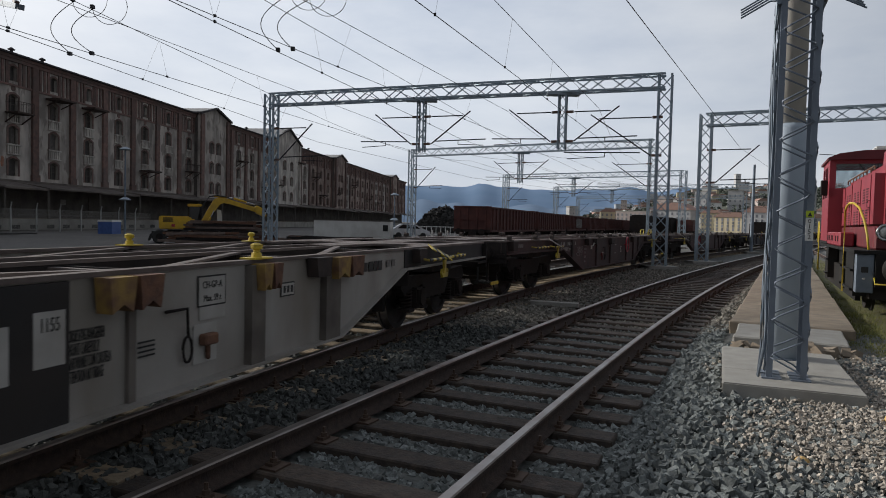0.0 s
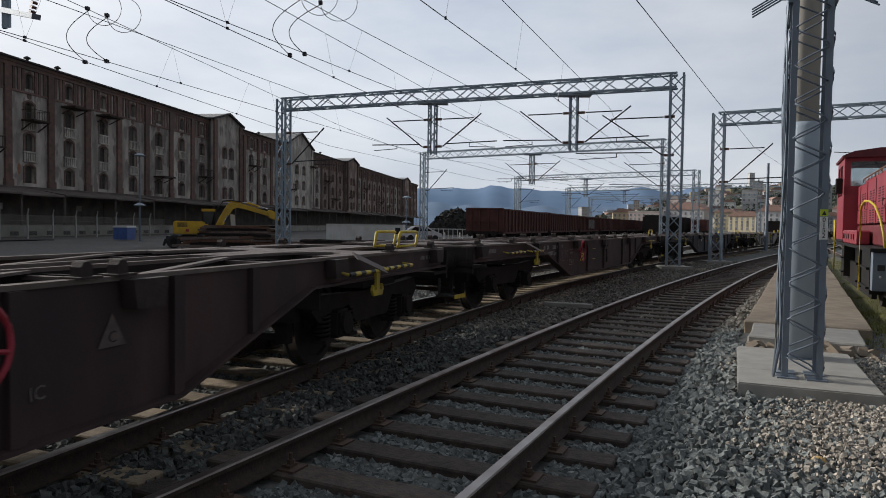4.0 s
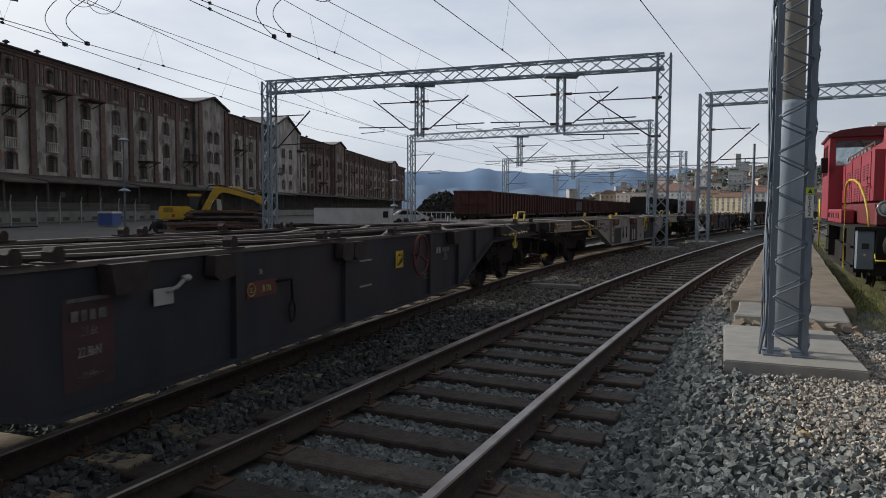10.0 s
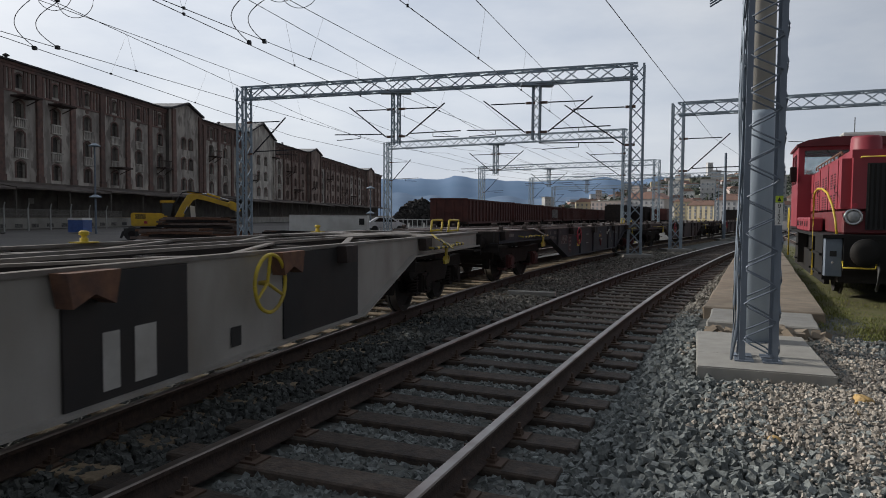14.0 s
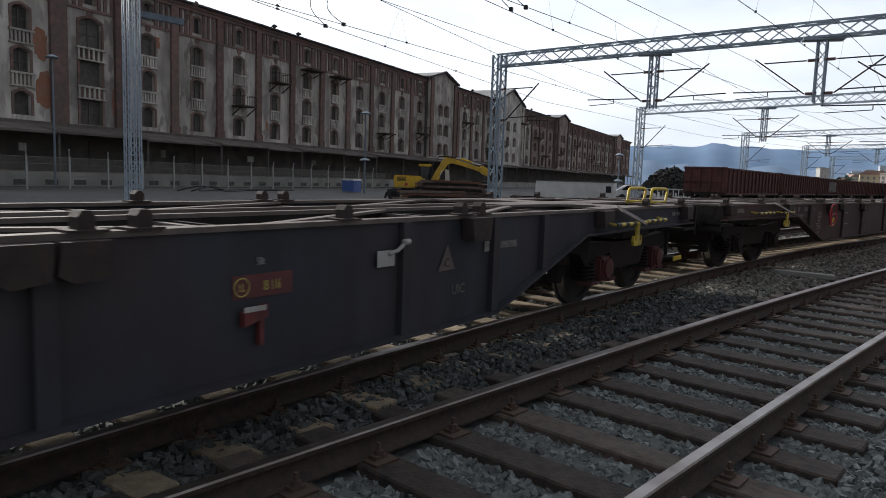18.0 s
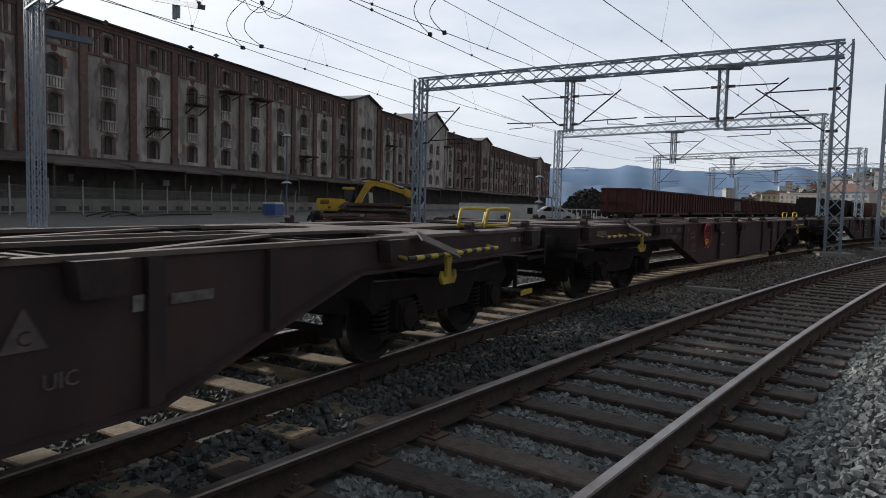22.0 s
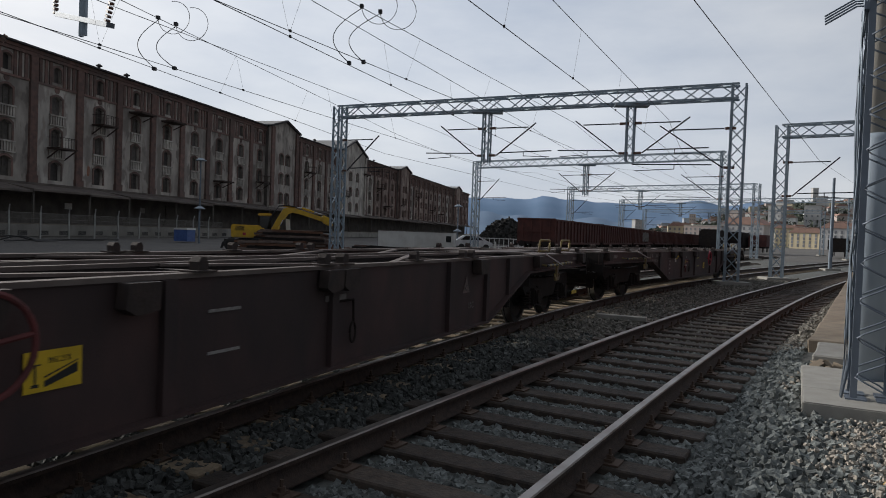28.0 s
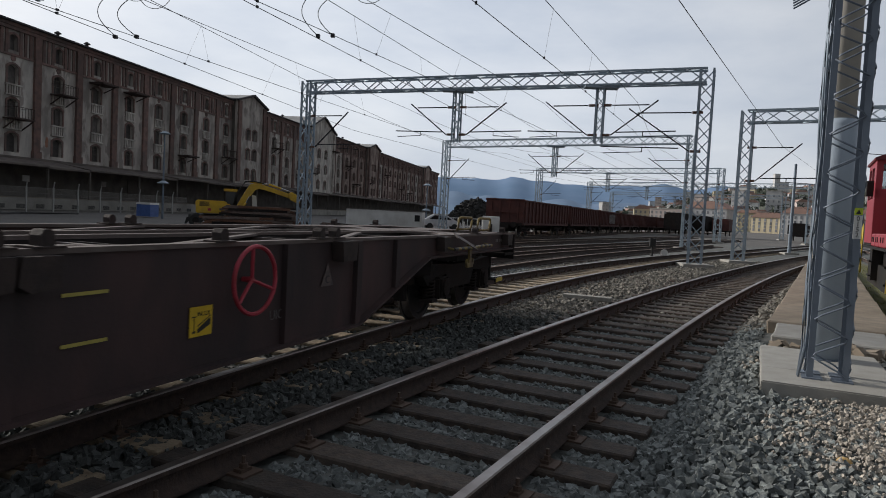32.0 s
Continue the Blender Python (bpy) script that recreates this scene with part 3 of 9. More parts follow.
def track(axis, name_label, s0, s1, top, sleeper_from, sleeper_to, spacing=0.6, mat_sleeper="sleeper", clips=True, joined_past=None, rail_step=0.75):
    t = thing("railway_track", name_label, "track", group="yard tracks", kind="structure")
    for off in (-GAUGE / 2, GAUGE / 2):
        part("rail", rail_mesh(axis, off, s0, s1, rail_step, top), None, t)
    sl = mesh_of(sleeper_mesh(), "sleeper", M[mat_sleeper])
    bl = mesh_of(bolt_mesh(), "rail_clip", M["bolt"])
    rng = random.Random(len(axis.pts))
    s = sleeper_from
    rest = bmesh.new()
    while s < sleeper_to:
        p, d = axis.place(s), axis.way(s)
        ang = math.degrees(math.atan2(-d.x, d.y)) + rng.uniform(-1.2, 1.2)
        m = pose(p.x + rng.uniform(-0.02, 0.02), p.y + rng.uniform(-0.02, 0.02), rng.uniform(-0.006, 0.004), rng.uniform(-0.5, 0.5), rng.uniform(-0.3, 0.3), ang)
        if joined_past is None or s < joined_past:
            part("sleeper", sl, None, t, m=m)
            if clips:
                for off in (-GAUGE / 2, GAUGE / 2):
                    part("rail_clip", bl, None, t, m=m @ pose(off, 0, 0))
        else:
            box(rest, -1.3, 1.3, -0.125, 0.125, -0.12, 0.0, m)
        s += spacing + rng.uniform(-0.02, 0.02)
    if len(rest.verts):
        ob = part("far_sleepers", rest, M[mat_sleeper], t)
        ob["kind"] = "stuff"
    else:
        rest.free()
    return t

# ---- overhead line portals: lattice masts and lattice beams ----
def lattice(bm, a, b, w, d, side, chord=0.07, lace=0.035, panel=0.9):
    """Four chords and zigzag lacing from a to b; w along 'side', d across it."""
    a, b, side = Vector(a), Vector(b), Vector(side).normalized()
    z = (b - a).normalized()
    other = z.cross(side).normalized()
    corners = [side * (sx * w / 2) + other * (sy * d / 2) for sx, sy in ((-1, -1), (1, -1), (1, 1), (-1, 1))]
    for c in corners:
        strut(bm, a + c, b + c, chord, chord, up=side)
    n = max(2, int((b - a).length / panel))
    for k in range(4):
        c0, c1 = corners[k], corners[(k + 1) % 4]
        for i in range(n):
            p, q = a.lerp(b, i / n), a.lerp(b, (i + 1) / n)
            strut(bm, p + (c0 if i % 2 == 0 else c1), q + (c1 if i % 2 == 0 else c0), lace, lace, up=other)


def cantilever(parent, base, out, top, reach, down):
    """A bracket: tie, slanted tube, registration arm and insulators, from a column at base towards out."""
    base, out = Vector(base), Vector(out).normalized()
    tip = base + out * reach + Vector((0, 0, top))
    foot = base + Vector((0, 0, down))
    bm = bmesh.new()
    strut(bm, foot + out * 0.5, tip + out * 0.35 + Vector((0, 0, 0.18)), 0.05)
    part("slanted_tube", bm, M["wire"], parent)
    bm = bmesh.new()
    strut(bm, base + Vector((0, 0, top)) + out * 0.5, tip, 0.045)
    part("tie_rod", bm, M["wire"], parent)
    bm = bmesh.new()
    arm = foot + Vector((0, 0, 0.12))
    strut(bm, arm + out * (reach * 0.35), arm + out * (reach * 1.55) + Vector((0, 0, 0.05)), 0.045)
    strut(bm, arm + out * (reach * 0.9) - Vector((0, 0, 0.16)), arm + out * (reach * 1.5) - Vector((0, 0, 0.22)), 0.03)
    strut(bm, arm + out * (reach * 0.9) - Vector((0, 0, 0.16)), arm + out * (reach * 0.9) + Vector((0, 0, 0.04)), 0.03)
    part("registration_arm", bm, M["wire"], parent)
    bm = bmesh.new()
    for p in (base + Vector((0, 0, top)), foot):
        for k in range(6):
            q = p + out * (0.12 + 0.06 * k)
            box(bm, q.x - 0.045, q.x + 0.045, q.y - 0.045, q.y + 0.045, q.z - 0.05, q.z + 0.05)
    part("insulator", bm, M["insulator"], parent)


def portal(left, right, top, label, drops=(), w=0.5, beam=0.55, arms=True, foot_z=0.0):
    left, right = Vector((*left, 0)), Vector((*right, 0))
    side = (right - left).normalized()
    p = thing("catenary_portal", label, "catenary portal", group="overhead line portals")
    for q in (left, right):
        bm = bmesh.new()
        lattice(bm, q + Vector((0, 0, foot_z)), q + Vector((0, 0, top)), w, w * 0.9, side, 0.085, 0.04, 0.55)
        part("lattice_mast", bm, M["galv"], p)
        bm = bmesh.new()
        box(bm, q.x - 0.6, q.x + 0.6, q.y - 0.6, q.y + 0.6, -0.2, foot_z + 0.12)
        part("mast_footing", bm, M["concrete"], p, "square concrete footing")
    bm = bmesh.new()
    lattice(bm, left + Vector((0, 0, top - beam / 2)), right + Vector((0, 0, top - beam / 2)), beam, 0.5, (0, 0, 1), 0.08, 0.04, 0.75)
    part("lattice_beam", bm, M["galv"], p)
    for f, low in drops:
        c = left.lerp(right, f)
        bm = bmesh.new()
        lattice(bm, c + Vector((0, 0, top - beam)), c + Vector((0, 0, low)), 0.3, 0.3, side, 0.06, 0.03, 0.4)
        box(bm, c.x - 0.7, c.x + 0.7, c.y - 0.25, c.y + 0.25, top - beam - 0.12, top - beam)
        part("drop_column", bm, M["galv"], p)
        if arms:
            for sgn in (-1, 1):
                cantilever(p, (c.x, c.y, low + 0.1), side * sgn, (top - beam - low) * 0.62, 2.0, 0.25)
    if arms:
        cantilever(p, (left.x, left.y, top - beam - 2.9), side, 1.75, 2.0, 0.2)
        cantilever(p, (right.x, right.y, top - beam - 2.9), -side, 1.75, 2.6, 0.2)
    return p


P1L, P1R = (-8.84, 34.4), (8.77, 27.89)
P2L, P2R = (-2.98, 59.2), (14.5, 48.3)
portal(P1L, P1R, 7.86, "grey galvanised lattice portal spanning the freight tracks", drops=((0.433, 4.9), (0.779, 4.9)))
portal(P2L, P2R, 7.86, "grey galvanised lattice portal behind the first one", drops=((0.5, 4.9),))
portal((12.36, 32.91), (28.3, 24.4), 7.13, "grey lattice portal over the running track", drops=((0.62, 4.6),))
portal((7.5, 86.4), (25.4, 73.6), 7.86, "distant grey lattice portal", drops=((0.42, 5.1),), w=0.6)
portal((17.7, 110.6), (43.2, 91.3), 7.86, "distant grey lattice portal", drops=((0.3, 5.2),), w=0.6)
portal((27.5, 142.9), (54.5, 125.0), 7.86, "distant grey lattice portal", drops=((0.4, 5.2),), w=0.6)


# ---- near mast: an octagon tube inside a lattice, on a new concrete block ----
def near_mast():
    ang = -22.0
    m = pose(3.705, 7.375, 0.0, 0, 0, ang)
    f = thing("mast_foundation", "new pale concrete foundation of the mast, cast in two blocks", "foundation", m=m)
    for y0, y1, top in ((-1.12, -0.35, 0.2), (-0.344, 1.12, 0.196)):
        fb = bmesh.new()
        box(fb, -0.61, 0.61, y0, y1, -0.1, top)
        bmesh.ops.bevel(fb, geom=list(fb.edges), offset=0.012, segments=2, affect='EDGES')
        part("block", fb, M["concrete"], f)
    p = thing("tube_mast", "round blue-grey steel tube mast behind the lattice", "mast", m=m)
    bm = bmesh.new()
    lathe(bm, [(0.196, 0.178), (2.84, 0.172), (2.86, 0.165), (2.9, 0.145)], "z", (0.03, 0.64, 0), 32)
    part("shaft", bm, M["galv_paint"], p, "pale blue-grey lower tube", smooth=True)
    bm = bmesh.new()
    lathe(bm, [(2.88, 0.144), (9.2, 0.128)], "z", (0.03, 0.64, 0), 32)
    part("upper_shaft", bm, M["tube_brown"], p, "slimmer brown-grey upper tube", smooth=True)
    bm = bmesh.new()
    lathe(bm, [(0.196, 0.21), (0.205, 0.21), (0.21, 0.18)], "z", (0.03, 0.64, 0), 32)
    part("collar", bm, M["galv_dark"], p)
    m = m @ pose(-0.03, -0.54, 0)
    t = thing("catenary_mast", "blue-grey lattice mast of four angle bars with wavy lacing", "mast", m=m)
    w = 0.36
    for sx, sy in ((-1, -1), (1, -1), (1, 1), (-1, 1)):
        bm = bmesh.new()
        x, y = sx * w / 2, sy * w / 2
        box(bm, *sorted((x, x - sx * 0.058)), *sorted((y, y - sy * 0.01)), 0.2, 9.0)
        box(bm, *sorted((x, x - sx * 0.01)), *sorted((y - sy * 0.011, y - sy * 0.058)), 0.2, 9.0)
        part("leg", bm, M["galv_leg"], t)
        bm = bmesh.new()
        box(bm, x - sx * 0.05 - 0.09, x - sx * 0.05 + 0.09, y - sy * 0.05 - 0.09, y - sy * 0.05 + 0.09, 0.2, 0.215)
        part("foot_plate", bm, M["galv_leg"], t)
    for ax in range(4):
        bm = bmesh.new()
        pts = []
        n = 52
        for i in range(n * 4 + 1):
            z = 0.25 + i * 8.6 / (n * 4)
            ph = (i / 8.6 + (0.0, 0.25, 0.5, 0.75)[ax]) % 1.0
            u = (4 * abs(ph - 0.5) - 1)
            u = max(-1.0, min(1.0, 1.22 * u)) * w * 0.4
            s = w / 2 + 0.012
            pts.append({0: (u, -s, z), 1: (s, u, z), 2: (-u, s, z), 3: (-s, -u, z)}[ax])
        rod(bm, pts, 0.0095, 6)
        part("lacing_bar", bm, M["galv_leg"], t, smooth=True)
    for k, off in enumerate((0.0, 0.03, 0.055)):
        bm = bmesh.new()
        pts = [(-w / 2 - 0.03 - off * 0.3 + 0.012 * math.sin(z * 3 + k), -0.14 + off, z) for z in np.arange(0.2, 8.8, 0.3)]
        pts[0] = (-w / 2 - 0.07, -0.16 + off * 2, 0.2)
        rod(bm, pts, 0.011, 5)
        part("cable", bm, M["galv_dark"], t, "grey cable tied along the mast", smooth=True)
    # drooping anti-climb spikes round the mast
    for k in range(4):
        for sx in (-1, 1):
            bm = bmesh.new()
            y = -0.16 + 0.1 * k
            z = 3.92 + 0.055 * k
            rod(bm, [(sx * (w / 2 + 0.02), y, z), (sx * (w / 2 + 0.1), y, z + 0.005), (sx * (w / 2 + 0.36), y - 0.04, z - 0.15)], 0.009, 5)
            part("spike", bm, M["galv_dark"], t)
    for sx in (-1, 1):
        bm = bmesh.new()
        box(bm, sx * (w / 2 + 0.02) - 0.02, sx * (w / 2 + 0.02) + 0.02, -0.2, 0.2, 3.88, 3.95)
        part("spike_clamp", bm, M["galv_dark"], t)
    bm = bmesh.new()
    box(bm, w / 2 - 0.072, w / 2 - 0.003, -w / 2 - 0.046, -w / 2 - 0.04, 1.58, 1.80)
    plate = part("number_plate", bm, M["white"], t, "white number plate")
    bm = bmesh.new()
    box(bm, w / 2 - 0.072, w / 2 - 0.003, -w / 2 - 0.046, -w / 2 - 0.04, 1.805, 1.87)
    part("warning_plate", bm, mat("lime", (0.5, 0.62, 0.03), 0.5), t, "lime warning plate with a triangle")
    bm = bmesh.new()
    prism(bm, [(w / 2 - 0.058, 1.815), (w / 2 - 0.018, 1.815), (w / 2 - 0.0375, 1.857)], -w / 2 - 0.05, -w / 2 - 0.047, "y")
    part("warning_triangle", bm, M["black"], t)
    for i, ch in enumerate("0152"):
        letter(ch, 0.062, plate, pose(w / 2 - 0.0375, -w / 2 - 0.0485, 1.75 - 0.051 * i, 90, 0, 0), M["black"])


def letter(text, size, parent, m, material, name="lettering"):
    cu = bpy.data.curves.new("lettering", 'FONT')
    cu.body, cu.size, cu.align_x, cu.extrude = text, size, 'CENTER', 0.0015
    cu.resolution_u = 2
    tmp = bpy.data.objects.new("lettering", cu)
    scene.collection.objects.link(tmp)
    me = bpy.data.meshes.new_from_object(tmp.evaluated_get(bpy.context.evaluated_depsgraph_get()))
    bpy.data.objects.remove(tmp)
    me.materials.clear()
    me.materials.append(material)
    ob = new(name, me)
    ob.parent = parent
    ob.matrix_basis = m
    return ob


M["galv_leg"] = mat("galv_leg", (0.2, 0.235, 0.285), 0.5, 0.3, color2=(0.165, 0.195, 0.24), scale=4, stain=(0.14, 0.16, 0.19), stain_scale=1.2, stain_amount=0.5)
M["tube_brown"] = mat("tube_brown", (0.58, 0.55, 0.5), 0.5, 0.0, color2=(0.5, 0.475, 0.44), scale=3, stain=(0.4, 0.38, 0.35), stain_scale=0.9, streak=0.2)
near_mast()


# ---- the nearest portal: its far leg, beam and drop column with switchgear ----
def near_portal():
    a, b = Vector((3.47, 6.89, 0)), Vector((-22.6, 24.2, 0))
    side = (b - a).normalized()
    p = thing("catenary_portal", "tall grey lattice portal over the camera's end of the yard", "catenary portal", group="overhead line portals")
    for off in (-0.42, 0.42):
        bm = bmesh.new()
        q = b + side * off
        lattice(bm, q, q + Vector((0, 0, 9.6)), 0.36, 0.42, side, 0.05, 0.024, 0.4)
        part("lattice_mast", bm, M["galv_pale"], p)
    bm = bmesh.new()
    box(bm, b.x - 1.2, b.x + 1.2, b.y - 0.9, b.y + 0.9, -0.2, 0.1)
    part("mast_footing", bm, M["concrete"], p, "concrete footing")
    bm = bmesh.new()
    lattice(bm, a + Vector((0, 0, 9.3)), b + Vector((0, 0, 9.3)), 0.6, 0.6, (0, 0, 1), 0.09, 0.045, 0.9)
    part("lattice_beam", bm, M["galv"], p)
    for f in (0.556,):
        c = a.lerp(b, f)
        bm = bmesh.new()
        for s in (-0.1, 0.1):
            q = c + side * s
            box(bm, q.x - 0.04, q.x + 0.04, q.y - 0.05, q.y + 0.05, 6.3, 9.0)
        part("drop_column", bm, M["galv"], p)
        bm = bmesh.new()
        strut(bm, c - side * 1.5 + Vector((0, 0, 6.33)), c + side * 1.5 + Vector((0, 0, 7.1)), 0.2, 0.12)
        part("cross_arm", bm, M["galv_dark"], p)
        for s in (-1, 1):
            bm = bmesh.new()
            p0, p1 = c + side * (0.2 + s * 1.5) + Vector((0, 0, 6.8 + 0.35 * s)), c + side * (s * 1.75) + Vector((0, 0, 7.7 + 0.4 * s))
            for k in range(9):
                u, v = p0.lerp(p1, k / 9), p0.lerp(p1, (k + 0.55) / 9)
                strut(bm, u, v, 0.11)
            part("insulator", bm, M["insulator"], p)
    bm = bmesh.new()
    strut(bm, (-22.39, 24.48, 8.2), (-21.02, 25.65, 8.04), 0.2, 0.26)
    part("side_arm", bm, M["galv_dark"], p)
    bm = bmesh.new()
    for k in range(8):
        u, v = Vector((-21.0, 25.66, 8.1)), Vector((-20.58, 26.0, 9.02))
        strut(bm, u.lerp(v, k / 8), u.lerp(v, (k + 0.55) / 8), 0.16)
    part("insulator", bm, M["insulator"], p)


M["galv_pale"] = mat("galv_pale", (0.42, 0.48, 0.55), 0.6, 0.2, color2=(0.36, 0.42, 0.48), scale=6)
near_portal()

# ---- the long brick warehouse behind the yard ----
WH = pose(-51.07, 6.67, 0, 0, 0, -7.44)     # local x = outwards to the yard, y along the facade
WH_TOP, WH_DOCK, WH_END = 17.1, 4.6, 268.0
BAY = 5.76


def arch_outline(w, h, rise=0.25, n=5):
    """A segment-arched opening of width w and height h, feet at z = 0, centred on y = 0."""
    pts = [(-w / 2, 0), (w / 2, 0)]
    for i in range(n + 1):
        a = i / n
        pts.append((w / 2 - w * a, h - rise + rise * math.sin(math.pi * a)))
    return pts


FLOORS = (5.25, 8.42, 11.55)          # window sills above the yard
ATTIC = 14.2                          # string course under the attic storey


def hole_wall(bm, y0, y1, z0, z1, holes, thick=0.42, back=0.0):
    """A wall slab with segment-arched openings that go through it; holes: (y centre, sill, width, height, rise)."""
    rows = sorted(holes, key=lambda h: h[1])
    c, w = rows[0][0], max(h[2] for h in rows)
    box(bm, back - thick, back, y0, c - w / 2, z0, z1)
    box(bm, back - thick, back, c + w / 2, y1, z0, z1)
    z = z0
    for k, (cy, sill, hw, hh, rise) in enumerate(rows):
        # the piece under this opening, arched on its lower side over the opening below
        low = [(c - w / 2, z), (c + w / 2, z)]
        if k:
            p = rows[k - 1]
            low = [(c - w / 2, z), (c - p[2] / 2, z)] + [(c + y, p[1] + zz) for y, zz in arch_outline(p[2], p[3], p[4], 8)[:1:-1]] + [(c + p[2] / 2, z), (c + w / 2, z)]
            low = [q for i, q in enumerate(low) if i == 0 or (abs(q[0] - low[i - 1][0]) + abs(q[1] - low[i - 1][1])) > 1e-4]
        prism(bm, low + [(c + w / 2, sill), (c - w / 2, sill)], back - thick, back, "x")
        if hw < w:
            for a, b in ((c - w / 2, c - hw / 2), (c + hw / 2, c + w / 2)):
                box(bm, back - thick, back, a, b, sill, sill + hh - rise)
        z = sill + hh - rise
    p = rows[-1]
    low = [(c - w / 2, z), (c - p[2] / 2, z)] + [(c + y, p[1] + zz) for y, zz in arch_outline(p[2], p[3], p[4], 8)[:1:-1]] + [(c + p[2] / 2, z), (c + w / 2, z)]
    low = [q for i, q in enumerate(low) if i == 0 or (abs(q[0] - low[i - 1][0]) + abs(q[1] - low[i - 1][1])) > 1e-4]
    prism(bm, low + [(c + w / 2, z1), (c - w / 2, z1)], back - thick, back, "x")


def surround_bm(w, h, rise, jamb=0.2):
    """Brick jambs and arch round an opening."""
    bm = bmesh.new()
    outer = [(-w / 2 - jamb, 0), (w / 2 + jamb, 0)] + arch_outline(w + 2 * jamb, h + jamb, rise + 0.06, 8)[2:]
    inner = [(-w / 2, 0), (w / 2, 0)] + arch_outline(w, h, rise, 8)[2:]
    a = [bm.verts.new((0.002, *p)) for p in outer]
    b = [bm.verts.new((0.06, *p)) for p in outer]
    c = [bm.verts.new((0.06, *p)) for p in inner]
    d = [bm.verts.new((0.002, *p)) for p in inner]
    n = len(outer)
    for i in range(1, n):
        j = (i + 1) % n
        for q in ((a[i], a[j], b[j], b[i]), (b[i], b[j], c[j], c[i]), (c[i], c[j], d[j], d[i])):
            bm.faces.new(q)
    return bm


def window_kit(w=1.3, h=1.78, rise=0.28):
    """Shared meshes for one arched opening: boarded back, brick surround, glazing bars and balustrade."""
    kit = {}
    bm = bmesh.new()
    box(bm, -0.4, -0.34, -w / 2 - 0.1, w / 2 + 0.1, -0.05, h + 0.1)
    kit["back"] = mesh_of(bm, "window_back", M["shutter"])
    kit["surround"] = mesh_of(surround_bm(w, h, rise), "brick_surround", M["brick"])
    bm = bmesh.new()
    for y in (-w / 2 + 0.05, 0.0, w / 2 - 0.05):
        box(bm, -0.33, -0.27, y - 0.045, y + 0.045, 0.0, h - 0.12)
    for z in (0.05, h * 0.45, h * 0.78):
        box(bm, -0.33, -0.275, -w / 2, w / 2, z - 0.04, z + 0.04)
    kit["frame"] = mesh_of(bm, "window_frame", M["frame_old"])
    bm = bmesh.new()
    box(bm, 0.002, 0.2, -w / 2 - 0.3, w / 2 + 0.3, -1.08, -0.96)
    box(bm, 0.002, 0.22, -w / 2 - 0.3, w / 2 + 0.3, -0.16, -0.005)
    for k in range(6):
        y = (-w / 2 - 0.1) + k * (w + 0.2) / 5
        box(bm, 0.004, 0.14, y - 0.085, y + 0.085, -0.96, -0.16)
    kit["balustrade"] = mesh_of(bm, "balustrade", M["render_pale"])
    bm = bmesh.new()
    box(bm, 0.001, 0.03, -w / 2 - 0.2, w / 2 + 0.2, -0.96, -0.16)
    kit["brick_apron"] = mesh_of(bm, "brick_apron", M["brick"])
    return kit


